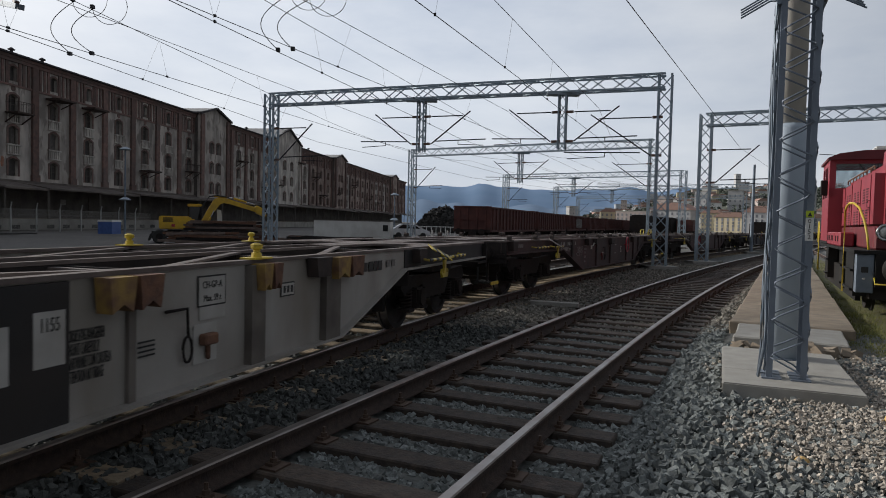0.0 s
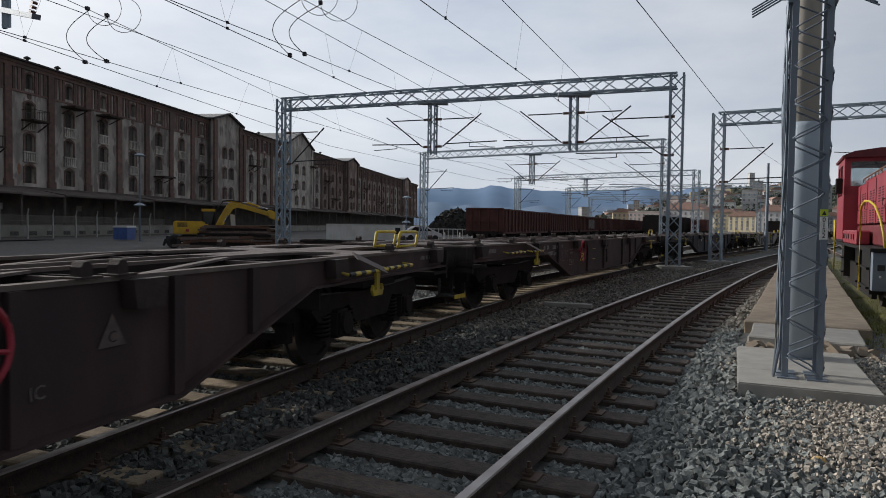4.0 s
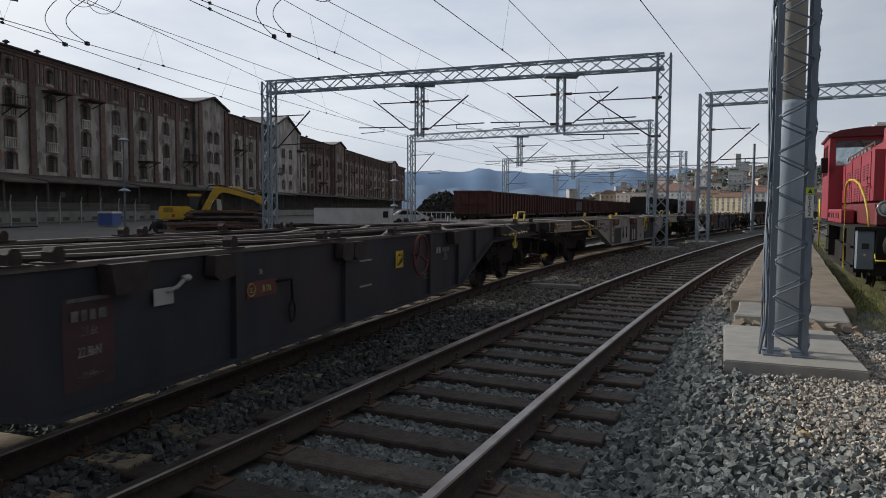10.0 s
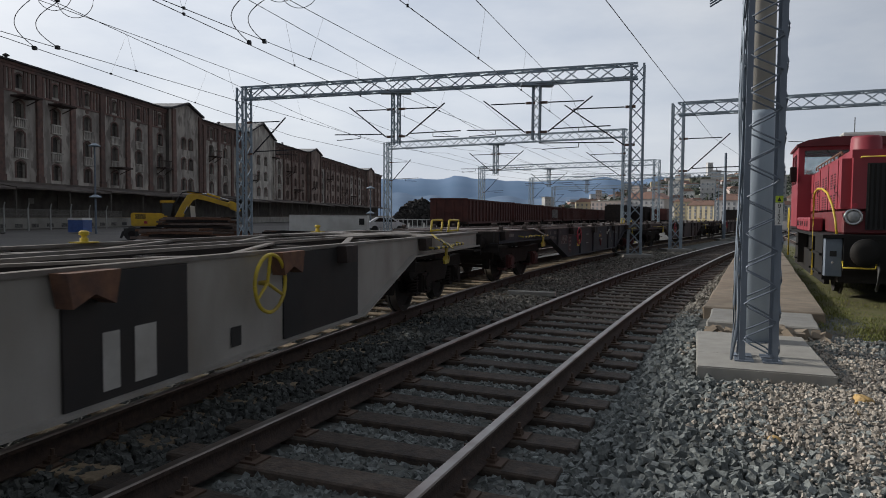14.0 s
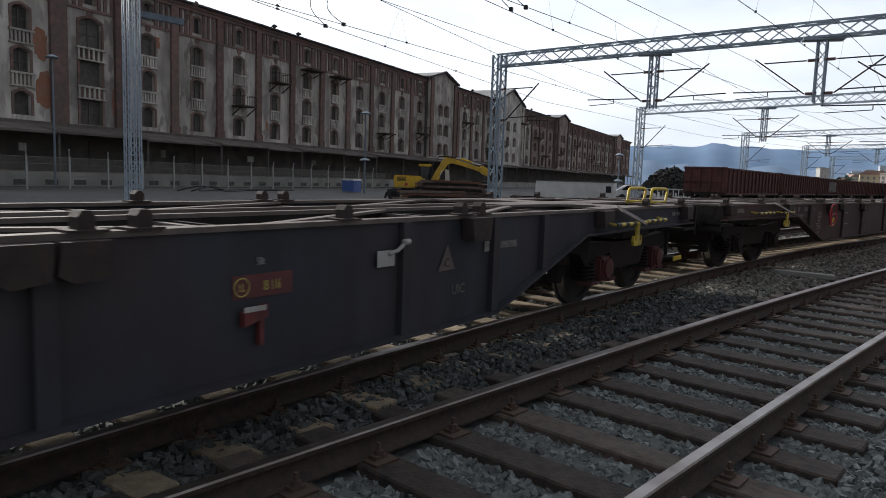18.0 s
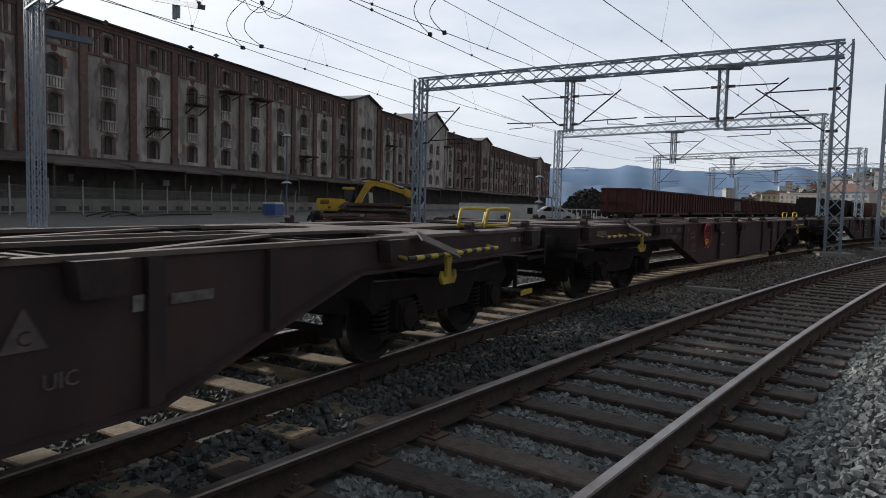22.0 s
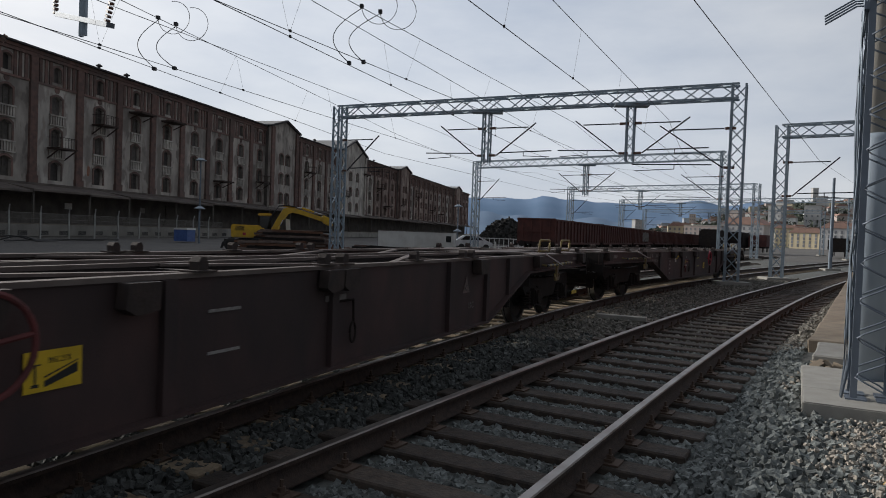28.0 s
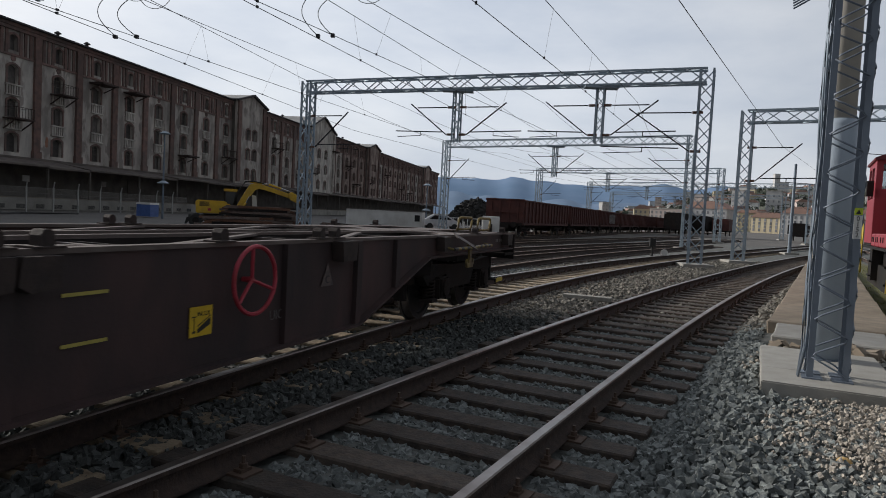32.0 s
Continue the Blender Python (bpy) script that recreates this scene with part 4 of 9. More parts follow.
def build_warehouse():
    t = thing("warehouse", "long derelict five-storey brick warehouse with stained render and dark arched windows", "warehouse", m=WH)
    first = 47.3 - BAY * 8
    y0, y1 = first - 34.0, WH_END
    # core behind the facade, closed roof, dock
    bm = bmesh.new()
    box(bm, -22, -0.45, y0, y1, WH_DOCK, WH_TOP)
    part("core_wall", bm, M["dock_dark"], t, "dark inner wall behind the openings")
    bm = bmesh.new()
    box(bm, -0.44, 0.0, y0, first - 0.1, WH_DOCK, WH_TOP)
    part("wall", bm, M["render_old"], t, "stained grey rendered wall")
    bm = bmesh.new()
    prism(bm, [(0.6, WH_TOP), (0.62, WH_TOP + 0.16), (-11, WH_TOP + 1.7), (-22.4, WH_TOP + 0.18), (-22.4, WH_TOP)], y0 - 0.4, y1 + 0.4, "y")
    part("roof", bm, M["roof"], t, "low dark roof with wide eaves")
    bm = bmesh.new()
    box(bm, 0.0, 0.3, y0, y1, WH_TOP - 0.3, WH_TOP - 0.005)
    box(bm, 0.0, 0.2, y0, y1, WH_TOP - 0.62, WH_TOP - 0.3)
    part("cornice", bm, M["brick"], t)
    bm = bmesh.new()
    box(bm, 0.001, 0.11, y0, y1, ATTIC - 0.1, ATTIC + 0.1)
    part("string_course", bm, M["brick"], t)
    bm = bmesh.new()
    box(bm, 0.001, 0.34, y0, y1, WH_DOCK, WH_DOCK + 0.28)
    part("base_ledge", bm, M["canopy"], t, "pale crumbling ledge over the canopy")
    # the shade under the canopy is also painted into this wall's dark colour
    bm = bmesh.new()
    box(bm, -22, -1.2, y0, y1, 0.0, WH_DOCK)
    part("ground_floor", bm, M["dock_dark"], t, "ground-floor wall, the canopy's shade put into its dark colour")
    bm = bmesh.new()
    box(bm, -1.2, 3.2, y0, y1, 0.0, 1.1)
    part("loading_dock", bm, M["concrete_old"], t, "raised concrete loading dock")
    kit = window_kit()
    wide = window_kit(2.05, 2.35, 0.35)
    small = window_kit(0.92, 1.5, 0.2)
    rng = random.Random(5)
    # one bay of wall, plain and with broad openings
    half = BAY / 2
    tall, broad = bmesh.new(), bmesh.new()
    hole_wall(tall, -half, half, WH_DOCK, ATTIC, [(0, z, 1.3, 1.78, 0.28) for z in FLOORS])
    hole_wall(broad, -half, half, WH_DOCK, ATTIC, [(0, z, 2.05, 2.35, 0.35) for z in (4.95, 8.1, 11.2)])
    shared = {}
    for key, src in (("tall", tall), ("broad", broad)):
        for mt in ("render_old", "render_red", "render_pale"):
            shared[key, mt] = mesh_of(src.copy(), "wall_bay", M[mt])
    top = bmesh.new()
    hole_wall(top, -half, half, ATTIC, WH_TOP, [(0, ATTIC + 0.4, 0.92, 1.5, 0.2)])
    attic = {mt: mesh_of(top.copy(), "attic_bay", M[mt]) for mt in ("render_old", "render_red", "render_pale")}
    bm = bmesh.new()
    box(bm, 0.0, 0.24, -0.42, 0.42, WH_DOCK + 0.28, WH_TOP - 0.62)
    box(bm, 0.0, 0.32, -0.52, 0.52, WH_DOCK + 0.285, WH_DOCK + 0.95)
    pil = mesh_of(bm, "pilaster", M["brick"])
    bm = bmesh.new()
    box(bm, 0.0, 0.3, -0.7, 0.7, WH_DOCK + 0.28, WH_TOP - 0.3)
    corner = mesh_of(bm, "pilaster", M["brick"])
    strip = bmesh.new()
    box(strip, 0.001, 0.1, -0.16, 0.16, ATTIC + 0.1, WH_TOP - 0.62)
    strip = mesh_of(strip, "attic_strip", M["brick"])
    eye = bmesh.new()
    lathe(eye, [(0.002, 0.3), (0.05, 0.3), (0.05, 0.18)], "x", (0, 0, 13.9), 14)
    eye = mesh_of(eye, "oculus", M["brick"])
    balcony = bmesh.new()
    box(balcony, 0.0, 1.45, -1.15, 1.15, -0.2, -0.06)
    for a in (-1.05, 1.05):
        strut(balcony, (0, a, -1.1), (1.35, a, -0.2), 0.1)
        strut(balcony, (1.4, a, -0.08), (1.4, a, 0.9), 0.05)
        strut(balcony, (0.0, a, 0.9), (1.4, a, 0.9), 0.04)
    for k in range(7):
        strut(balcony, (1.4, -1.05 + k * 0.35, -0.08), (1.4, -1.05 + k * 0.35, 0.9), 0.03)
    strut(balcony, (1.4, -1.05, 0.9), (1.4, 1.05, 0.9), 0.05)
    balcony = mesh_of(balcony, "hoist_platform", M["rust_dark"])
    stage = bmesh.new()
    box(stage, 0.0, 1.7, -1.3, 1.3, -0.18, 0.02)
    for a in (-1.1, 1.1):
        strut(stage, (0, a, -0.8), (1.4, a, -0.18), 0.09)
    stage = mesh_of(stage, "hoist_platform", M["rust_dark"])
    n = int((y1 - first) / BAY)
    for i in range(n + 1):
        part("pilaster", corner if i in (6, 7) else pil, None, t, "brown brick pilaster" if i == 0 else "", m=pose(0, first + i * BAY, 0))
    for i in range(n):
        y = first + (i + 0.5) * BAY
        far, red = y > 150, y > 143
        mt = "render_red" if red and rng.random() < 0.75 else "render_pale" if rng.random() < 0.16 else "render_old"
        big = i == 6
        k = wide if big else kit
        part("wall_bay", shared["broad" if big else "tall", mt], None, t, m=pose(0, y, 0))
        part("attic_bay", attic["render_red" if red else "render_old" if rng.random() < 0.6 else "render_pale"], None, t, m=pose(0, y, 0))
        for j, z in enumerate((4.95, 8.1, 11.2) if big else FLOORS):
            w = part("window", k["back"], None, t, m=pose(0, y, z))
            part("brick_surround", k["surround"], None, w)
            if not far and rng.random() < 0.6:
                part("window_frame", k["frame"], None, w)
            if j and not far:
                part("balustrade", k["balustrade"], None, w)
                part("brick_apron", k["brick_apron"], None, w)
        w = part("window", small["back"], None, t, m=pose(0, y, ATTIC + 0.4))
        part("brick_surround", small["surround"], None, w)
        if not far:
            part("oculus", eye, None, t, m=pose(0, y, 0))
        for s in (-2.05, -1.4, -0.85, 0.85, 1.4, 2.05):
            part("attic_strip", strip, None, t, m=pose(0, y + s, 0))
        spot = i - 7
        if spot in (2, 9, 15, 22, 28):
            part("hoist_platform", balcony, None, t, "rusty iron hoist platform", m=pose(0.05, y, FLOORS[1]))
        elif spot in (3, 12, 19, 25):
            part("hoist_platform", balcony, None, t, "rusty iron hoist platform", m=pose(0.05, y, FLOORS[2]))
        elif spot in (4, 5, 17):
            part("hoist_platform", stage, None, t, "sagging iron hoist platform", m=pose(0.05, y, 13.75))
        elif spot in (7, 14, 20, 30):
            part("hoist_platform", stage, None, t, "sagging iron hoist platform", m=pose(0.05, y, FLOORS[0] + 2.3))
    # patches of bare brick where the render has fallen
    for u, z, w, h in ((34.6, 5.6, 1.6, 3.2), (34.4, 9.4, 1.3, 2.6), (41.0, 5.2, 0.9, 3.4), (60.3, 6.0, 0.5, 1.2), (45.4, 12.2, 0.8, 1.3)):
        bm = bmesh.new()
        ring = []
        for k in range(18):
            a = k * math.tau / 18
            r = 0.8 + 0.35 * noise.noise(Vector((u + 2 * math.cos(a), z + 2 * math.sin(a), 1.7)))
            ring.append((u + w / 2 * r * math.copysign(abs(math.cos(a)) ** 0.5, math.cos(a)), z + h / 2 + h / 2 * r * math.copysign(abs(math.sin(a)) ** 0.5, math.sin(a))))
        prism(bm, ring, 0.001, 0.012, "x")
        part("bare_brick", bm, M["brick_orange"], t, "orange brick laid bare by fallen render")
    # canopy over the dock, with sagging and broken stretches
    u = y0
    k = 0
    while u < y1:
        ln = rng.uniform(5.0, 8.5)
        drop = rng.uniform(0.0, 0.3)
        bm = bmesh.new()
        prism(bm, [(0.35, WH_DOCK - 0.12), (4.0 - drop, WH_DOCK - 0.5 - drop), (4.0 - drop, WH_DOCK - 0.32 - drop), (0.35, WH_DOCK + 0.06)], u, u + ln - 0.04, "y")
        part("canopy", bm, M["canopy"], t, "sagging dark canopy over the dock" if k == 0 else "")
        bm = bmesh.new()
        strut(bm, (3.6 - drop, u + 0.3, 1.1), (3.6 - drop, u + 0.3, WH_DOCK - 0.5 - drop), 0.16)
        part("canopy_post", bm, M["frame_old"], t)
        u += ln
        k += 1
    # small mushroom vents along the eaves
    vent = bmesh.new()
    lathe(vent, [(-0.2, 0.14), (0.3, 0.14), (0.32, 0.32), (0.42, 0.34), (0.6, 0.05)], "z", (0, 0, 0), 10)
    vent = mesh_of(vent, "roof_vent", M["roof"])
    for y in (28.0, 33.0, 62.2, 66.5, 118.0, 152.0):
        part("roof_vent", vent, None, t, m=pose(-0.6, y, WH_TOP + 0.35))
    # projecting bays under cross gables
    for y, hw, h, mt in ((102.9, 4.9, 1.2, "render_old"), (135.3, 7.2, 2.5, "render_pale"), (173.5, 5.0, 1.0, "render_red"), (243.0, 5.0, 0.8, "render_red")):
        bm = bmesh.new()
        box(bm, -10, 0.5, y - hw, y + hw, WH_DOCK, WH_TOP + 0.3)
        prism(bm, [(y - hw, WH_TOP + 0.3), (y + hw, WH_TOP + 0.3), (y, WH_TOP + 0.3 + h)], -10, 0.5, "x")
        part("bay_core", bm, M["dock_dark"], t)
        g = part("gable_bay", mesh_gable(hw, h, M[mt]), None, t, "projecting gabled bay", m=pose(0, y, 0))
        bm = bmesh.new()
        for s in (-1, 1):
            strut(bm, (1.15, s * (hw + 0.4), WH_TOP + 0.2), (1.15, 0, WH_TOP + 0.5 + h), 0.4, 0.28)
        part("gable_coping", bm, M["roof"], g)
        for s in (-1, 1):
            bm = bmesh.new()
            prism(bm, [(s * (hw + 0.5), WH_TOP + 0.25), (0, WH_TOP + 0.42 + h), (0, WH_TOP + 0.55 + h), (s * (hw + 0.5), WH_TOP + 0.4)], -10, 1.3, "x")
            part("gable_roof", bm, M["roof_grey"], g, "weathered grey gable roof")
            bm = bmesh.new()
            box(bm, 0.9, 1.15, s * (hw - 0.55) - 0.5, s * (hw - 0.55) + 0.5, WH_DOCK + 0.3, WH_TOP + 0.2)
            part("corner_pilaster", bm, M["brick" if mt != "render_pale" else "render_old"], g)
        for z in FLOORS:
            for s in (-2.0, 2.0) if mt == "render_pale" else (-1.15, 1.15):
                part("window", kit["back"], None, g, m=pose(0.9, s, z))
                part("brick_surround", kit["surround"], None, g, m=pose(0.9, s, z))


def mesh_gable(hw, h, material):
    """Front of a projecting bay with two columns of openings under a low gable."""
    bm = bmesh.new()
    c = 2.0 if hw > 6 else 1.15
    hole_wall(bm, -hw, 0, WH_DOCK, WH_TOP, [(-c, z, 1.3, 1.78, 0.28) for z in FLOORS], 0.38, 0.9)
    hole_wall(bm, 0, hw, WH_DOCK, WH_TOP, [(c, z, 1.3, 1.78, 0.28) for z in FLOORS], 0.38, 0.9)
    prism(bm, [(-hw, WH_TOP), (hw, WH_TOP), (hw, WH_TOP + 0.3), (0, WH_TOP + 0.3 + h), (-hw, WH_TOP + 0.3)], 0.52, 0.9, "x")
    return mesh_of(bm, "gable_bay", material)


M["rust_dark"] = mat("rust_dark", (0.075, 0.05, 0.042), 0.9, 0.1, color2=(0.045, 0.034, 0.03), scale=6)
M["brick_orange"] = mat("brick_orange", (0.36, 0.16, 0.095), 0.9, color2=(0.25, 0.13, 0.09), scale=4, stain=(0.3, 0.22, 0.18), stain_scale=1.2, bump=0.4, bump_scale=9)
M["canopy"] = mat("canopy", (0.15, 0.125, 0.11), 0.9, color2=(0.08, 0.068, 0.062), scale=1.2, stain=(0.24, 0.2, 0.17), stain_scale=0.6, vary=0.2)
M["roof_grey"] = mat("roof_grey", (0.3, 0.3, 0.3), 0.85, color2=(0.22, 0.22, 0.22), scale=1)
build_warehouse()

# ---- the freight train: skeletal container wagons rolling by ----
# wagon space: x forward (the way it rolls), y towards the camera's side, z up from the rail head
DECK = 1.17
MESHES = {}


def cached(key, make, *materials, smooth=False):
    if key not in MESHES:
        MESHES[key] = mesh_of(make(), key if isinstance(key, str) else key[0], *materials, smooth=smooth)
    return MESHES[key]


def girder_bm(sy):
    """Web plate of a fish-belly side girder."""
    bm = bmesh.new()
    web = [(-9.25, DECK - 0.28), (-5.3, DECK - 0.28), (-3.5, 0.32), (3.5, 0.32), (5.3, DECK - 0.28), (9.25, DECK - 0.28), (9.25, DECK - 0.02), (-9.25, DECK - 0.02)]
    y = sy * 1.2
    prism(bm, web, y - 0.012, y + 0.012, "y")
    return bm


def flange_bm(sy):
    """Bottom flange along the girder's fish-belly edge."""
    bm = bmesh.new()
    y = sy * 1.2
    low = [(-9.25, DECK - 0.28), (-5.3, DECK - 0.28), (-3.5, 0.32), (3.5, 0.32), (5.3, DECK - 0.28), (9.25, DECK - 0.28)]
    for (xa, za), (xb, zb) in zip(low, low[1:]):
        d = Vector((xb - xa, 0, zb - za))
        n = Vector((-d.z, 0, d.x)).normalized() * 0.012
        vs = [bm.verts.new(v) for v in ((xa, y - 0.09, za), (xb, y - 0.09, zb), (xb, y + 0.09, zb), (xa, y + 0.09, za))]
        ws = [bm.verts.new(v.co + 2 * n) for v in vs]
        bm.faces.new(vs)
        bm.faces.new(ws[::-1])
        for i in range(4):
            bm.faces.new((vs[i], ws[i], ws[(i + 1) % 4], vs[(i + 1) % 4]))
    return bm


RIBS = (-4.4, -3.5, -2.3, 0.1, 1.85, 4.4)


def rib_bm(sy, x):
    bm = bmesh.new()
    y0, y1 = sorted((sy * 1.213, sy * 1.262))
    z0 = 0.336 if abs(x) <= 3.5 else 0.336 + (abs(x) - 3.5) / 1.8 * (DECK - 0.6)
    box(bm, -0.05, 0.05, y0, y1, z0, DECK - 0.032)
    return bm


def deck_bm():
    """Open skeletal top: slim side flanges, twin centre sill, crossed bracing, broad plates over the bogies."""
    bm = bmesh.new()
    t = 0.03
    for sy in (-1, 1):
        box(bm, -9.25, 9.25, *sorted((sy * 1.15, sy * 1.235)), DECK - t, DECK)
        box(bm, -5.4, 5.4, *sorted((sy * 0.19, sy * 0.25)), DECK - t - 0.002, DECK - 0.002)
        for sx in (-1, 1):
            box(bm, *sorted((sx * 5.4, sx * 9.25)), *sorted((sy * 0.01, sy * 0.25)), DECK - t - 0.002, DECK - 0.002)
            box(bm, *sorted((sx * 5.9, sx * 9.25)), *sorted((sy * 0.98, sy * 1.149)), DECK - t - 0.001, DECK - 0.001)
    for a, b in ((-5.4, -3.2), (-3.2, -1.0), (-1.0, 1.0), (1.0, 3.2), (3.2, 5.4)):
        for sy in (-1, 1):
            up = (a + b < 0) == (sy > 0)
            p, q = ((a, sy * 0.25), (b, sy * 1.15)) if up else ((a, sy * 1.15), (b, sy * 0.25))
            strut(bm, (*p, DECK - 0.022), (*q, DECK - 0.022), 0.075, 0.02, up=(0, 0, 1))
    for x in (-5.4, -3.2, -1.0, 1.0, 3.2, 5.4):
        for sy in (-1, 1):
            box(bm, x - 0.03, x + 0.03, *sorted((sy * 0.251, sy * 1.149)), DECK - t - 0.045, DECK - 0.045)
    for x in (-9.1, -7.1, 7.1, 9.1):
        main = abs(x) == 7.1
        w = 0.3 if main else 0.14
        for sy in (-1, 1):
            box(bm, x - w, x + w, *sorted((sy * 0.252, sy * 0.978)), DECK - t - 0.004, DECK - 0.004)
            for sx in (-1, 1) if main else ():
                for ya, yb, ln in ((0.978, 0.7, 1.0), (0.252, 0.5, 0.8)):
                    # rounded gusset from the cross member to the flange
                    outline = [(x + sx * w, sy * ya)]
                    for k in range(6):
                        f = k / 5
                        outline.append((x + sx * (w + ln * (1 - f) ** 2), sy * (ya + (yb - ya) * f ** 2)))
                    prism(bm, outline, DECK - t - 0.004, DECK - 0.006, "z")
    return bm


def underframe_bm():
    bm = bmesh.new()
    for sy in (-1, 1):
        y0, y1 = sorted((sy * 0.22, sy * 0.25))
        box(bm, -9.2, 9.2, y0, y1, 0.62, DECK - 0.035)
    box(bm, -9.2, 9.2, -0.27, 0.27, 0.6, 0.63)
    for x in (-7.1, 7.1):
        box(bm, x - 0.45, x + 0.45, -1.15, 1.15, 0.78, DECK - 0.04)
    for x in (-5.6, -3.3, -1.1, 1.1, 3.3, 5.6):
        for sy in (-1, 1):
            y0, y1 = sorted((sy * 0.28, sy * 1.18))
            box(bm, x - 0.02, x + 0.02, y0, y1, 0.66, DECK - 0.04)
    return bm


def tanks_bm():
    """Air tank, brake cylinder and pipes slung between the girders."""
    bm = bmesh.new()
    lathe(bm, [(-1.9, 0.05), (-1.85, 0.2), (-0.6, 0.2), (-0.55, 0.05)], "x", (0, 0.62, 0.55), 14)
    lathe(bm, [(0.9, 0.16), (1.5, 0.16), (1.55, 0.06), (2.2, 0.03)], "x", (0, -0.55, 0.6), 12)
    for y in (0.45, -0.45):
        rod(bm, [(-6.0, y, 0.66), (6.0, y, 0.62)], 0.022)
    return bm


def headstock_bm(sx):
    bm = bmesh.new()
    x = sx * 9.25
    x0, x1 = sorted((x, x - sx * 0.05))
    box(bm, x0, x1, -1.3, 1.3, 0.72, DECK - 0.035)
    for sy in (-1, 1):
        y0, y1 = sorted((sy * 1.0, sy * 1.3))
        box(bm, *sorted((x, x - sx * 0.6)), y0, y1, 0.8, 0.84)
    return bm


def buffer_bm(sx):
    bm = bmesh.new()
    lathe(bm, [(sx * 9.25, 0.16), (sx * 9.28, 0.16), (sx * 9.28, 0.125), (sx * 9.55, 0.12), (sx * 9.55, 0.095), (sx * 9.82, 0.09), (sx * 9.82, 0.22), (sx * 9.86, 0.215), (sx * 9.87, 0.12)], "x", (0, 0, 0), 18)
    return bm


def wheelset_bm():
    bm = bmesh.new()
    for sy in (-1, 1):
        prof = [(sy * 0.675, 0.1), (sy * 0.675, 0.49), (sy * 0.70, 0.488), (sy * 0.715, 0.463), (sy * 0.81, 0.456), (sy * 0.812, 0.39), (sy * 0.775, 0.375), (sy * 0.765, 0.19), (sy * 0.83, 0.17), (sy * 0.83, 0.1)]
        lathe(bm, prof, "y", (0, 0, 0), 28)
        for k in range(6):
            a = k * math.tau / 6
            c = Vector((math.cos(a) * 0.13, sy * 0.84, math.sin(a) * 0.13))
            box(bm, c.x - 0.018, c.x + 0.018, c.y - 0.012, c.y + 0.012, c.z - 0.018, c.z + 0.018)
    lathe(bm, [(-1.12, 0.07), (-0.84, 0.075), (-0.67, 0.1), (0.67, 0.1), (0.84, 0.075), (1.12, 0.07)], "y", (0, 0, 0), 14)
    bm.normal_update()
    for f in bm.faces:
        c = f.calc_center_median()
        if 0.445 < math.hypot(c.x, c.z) < 0.49 and abs(f.normal.y) < 0.7:
            f.material_index = 1
    return bm


def bogie_frame_bm():
    bm = bmesh.new()
    box(bm, -0.2, 0.2, -0.93, 0.93, 0.45, 0.72)
    lathe(bm, [(0.7, 0.18), (0.8, 0.18)], "z", (0, 0, 0), 16)
    return bm


def end_beam_bm():
    bm = bmesh.new()
    box(bm, -0.06, 0.06, -0.93, 0.93, 0.52, 0.68)
    return bm


def bogie_side_bm(sy):
    bm = bmesh.new()
    y0, y1 = sorted((sy * 0.94, sy * 1.06))
    prism(bm, [(-1.5, 0.62), (-1.3, 0.5), (-0.62, 0.62), (-0.45, 0.4), (0.45, 0.4), (0.62, 0.62), (1.3, 0.5), (1.45, 0.62), (1.4, 0.78), (0.5, 0.74), (-0.5, 0.74), (-1.4, 0.78)], y0, y1, "y")
    return bm


def axle_box_bm(sy):
    bm = bmesh.new()
    y0, y1 = sorted((sy * 0.96, sy * 1.16))
    box(bm, -0.15, 0.15, y0, y1, 0.31, 0.6)
    bmesh.ops.bevel(bm, geom=list(bm.edges), offset=0.03, segments=2, affect='EDGES')
    lathe(bm, [(sy * 1.15, 0.12), (sy * 1.19, 0.115), (sy * 1.195, 0.06)], "y", (0, 0, 0.46), 14)
    for x in (-0.27, 0.27):
        y0, y1 = sorted((sy * 0.95, sy * 1.12))
        box(bm, x - 0.1, x + 0.1, y0, y1, 0.28, 0.32)
    return bm


def spring_bm(sy):
    bm = bmesh.new()
    for x in (0.0,):
        pts = []
        for k in range(49):
            a = k * math.tau / 8
            pts.append((x + 0.075 * math.cos(a), sy * 1.03 + 0.075 * math.sin(a), 0.32 + 0.26 * k / 48))
        rod(bm, pts, 0.016, 5)
    return bm


def brake_bm():
    bm = bmesh.new()
    for x in (-1.45, -0.36, 0.36, 1.45):
        for sy in (-1, 1):
            box(bm, x - 0.05, x + 0.05, sy * 0.75 - 0.07, sy * 0.75 + 0.07, 0.3, 0.58)
            strut(bm, (x, sy * 0.75, 0.55), (x, sy * 0.8, 0.8), 0.04)
        strut(bm, (x, -0.75, 0.36), (x, 0.75, 0.36), 0.06)
    return bm


def spigot_bm(sy, wide=0.3):
    """Container lock: outer bracket below the deck edge and a mushroom-shaped spigot on top."""
    bm = bmesh.new()
    y0, y1 = sorted((sy * 1.225, sy * 1.34))
    prism(bm, [(-wide / 2, DECK - 0.02), (-wide / 2 + 0.03, DECK - 0.2), (wide / 2 - 0.03, DECK - 0.2), (wide / 2, DECK - 0.02)], y0, y1, "y")
    return bm


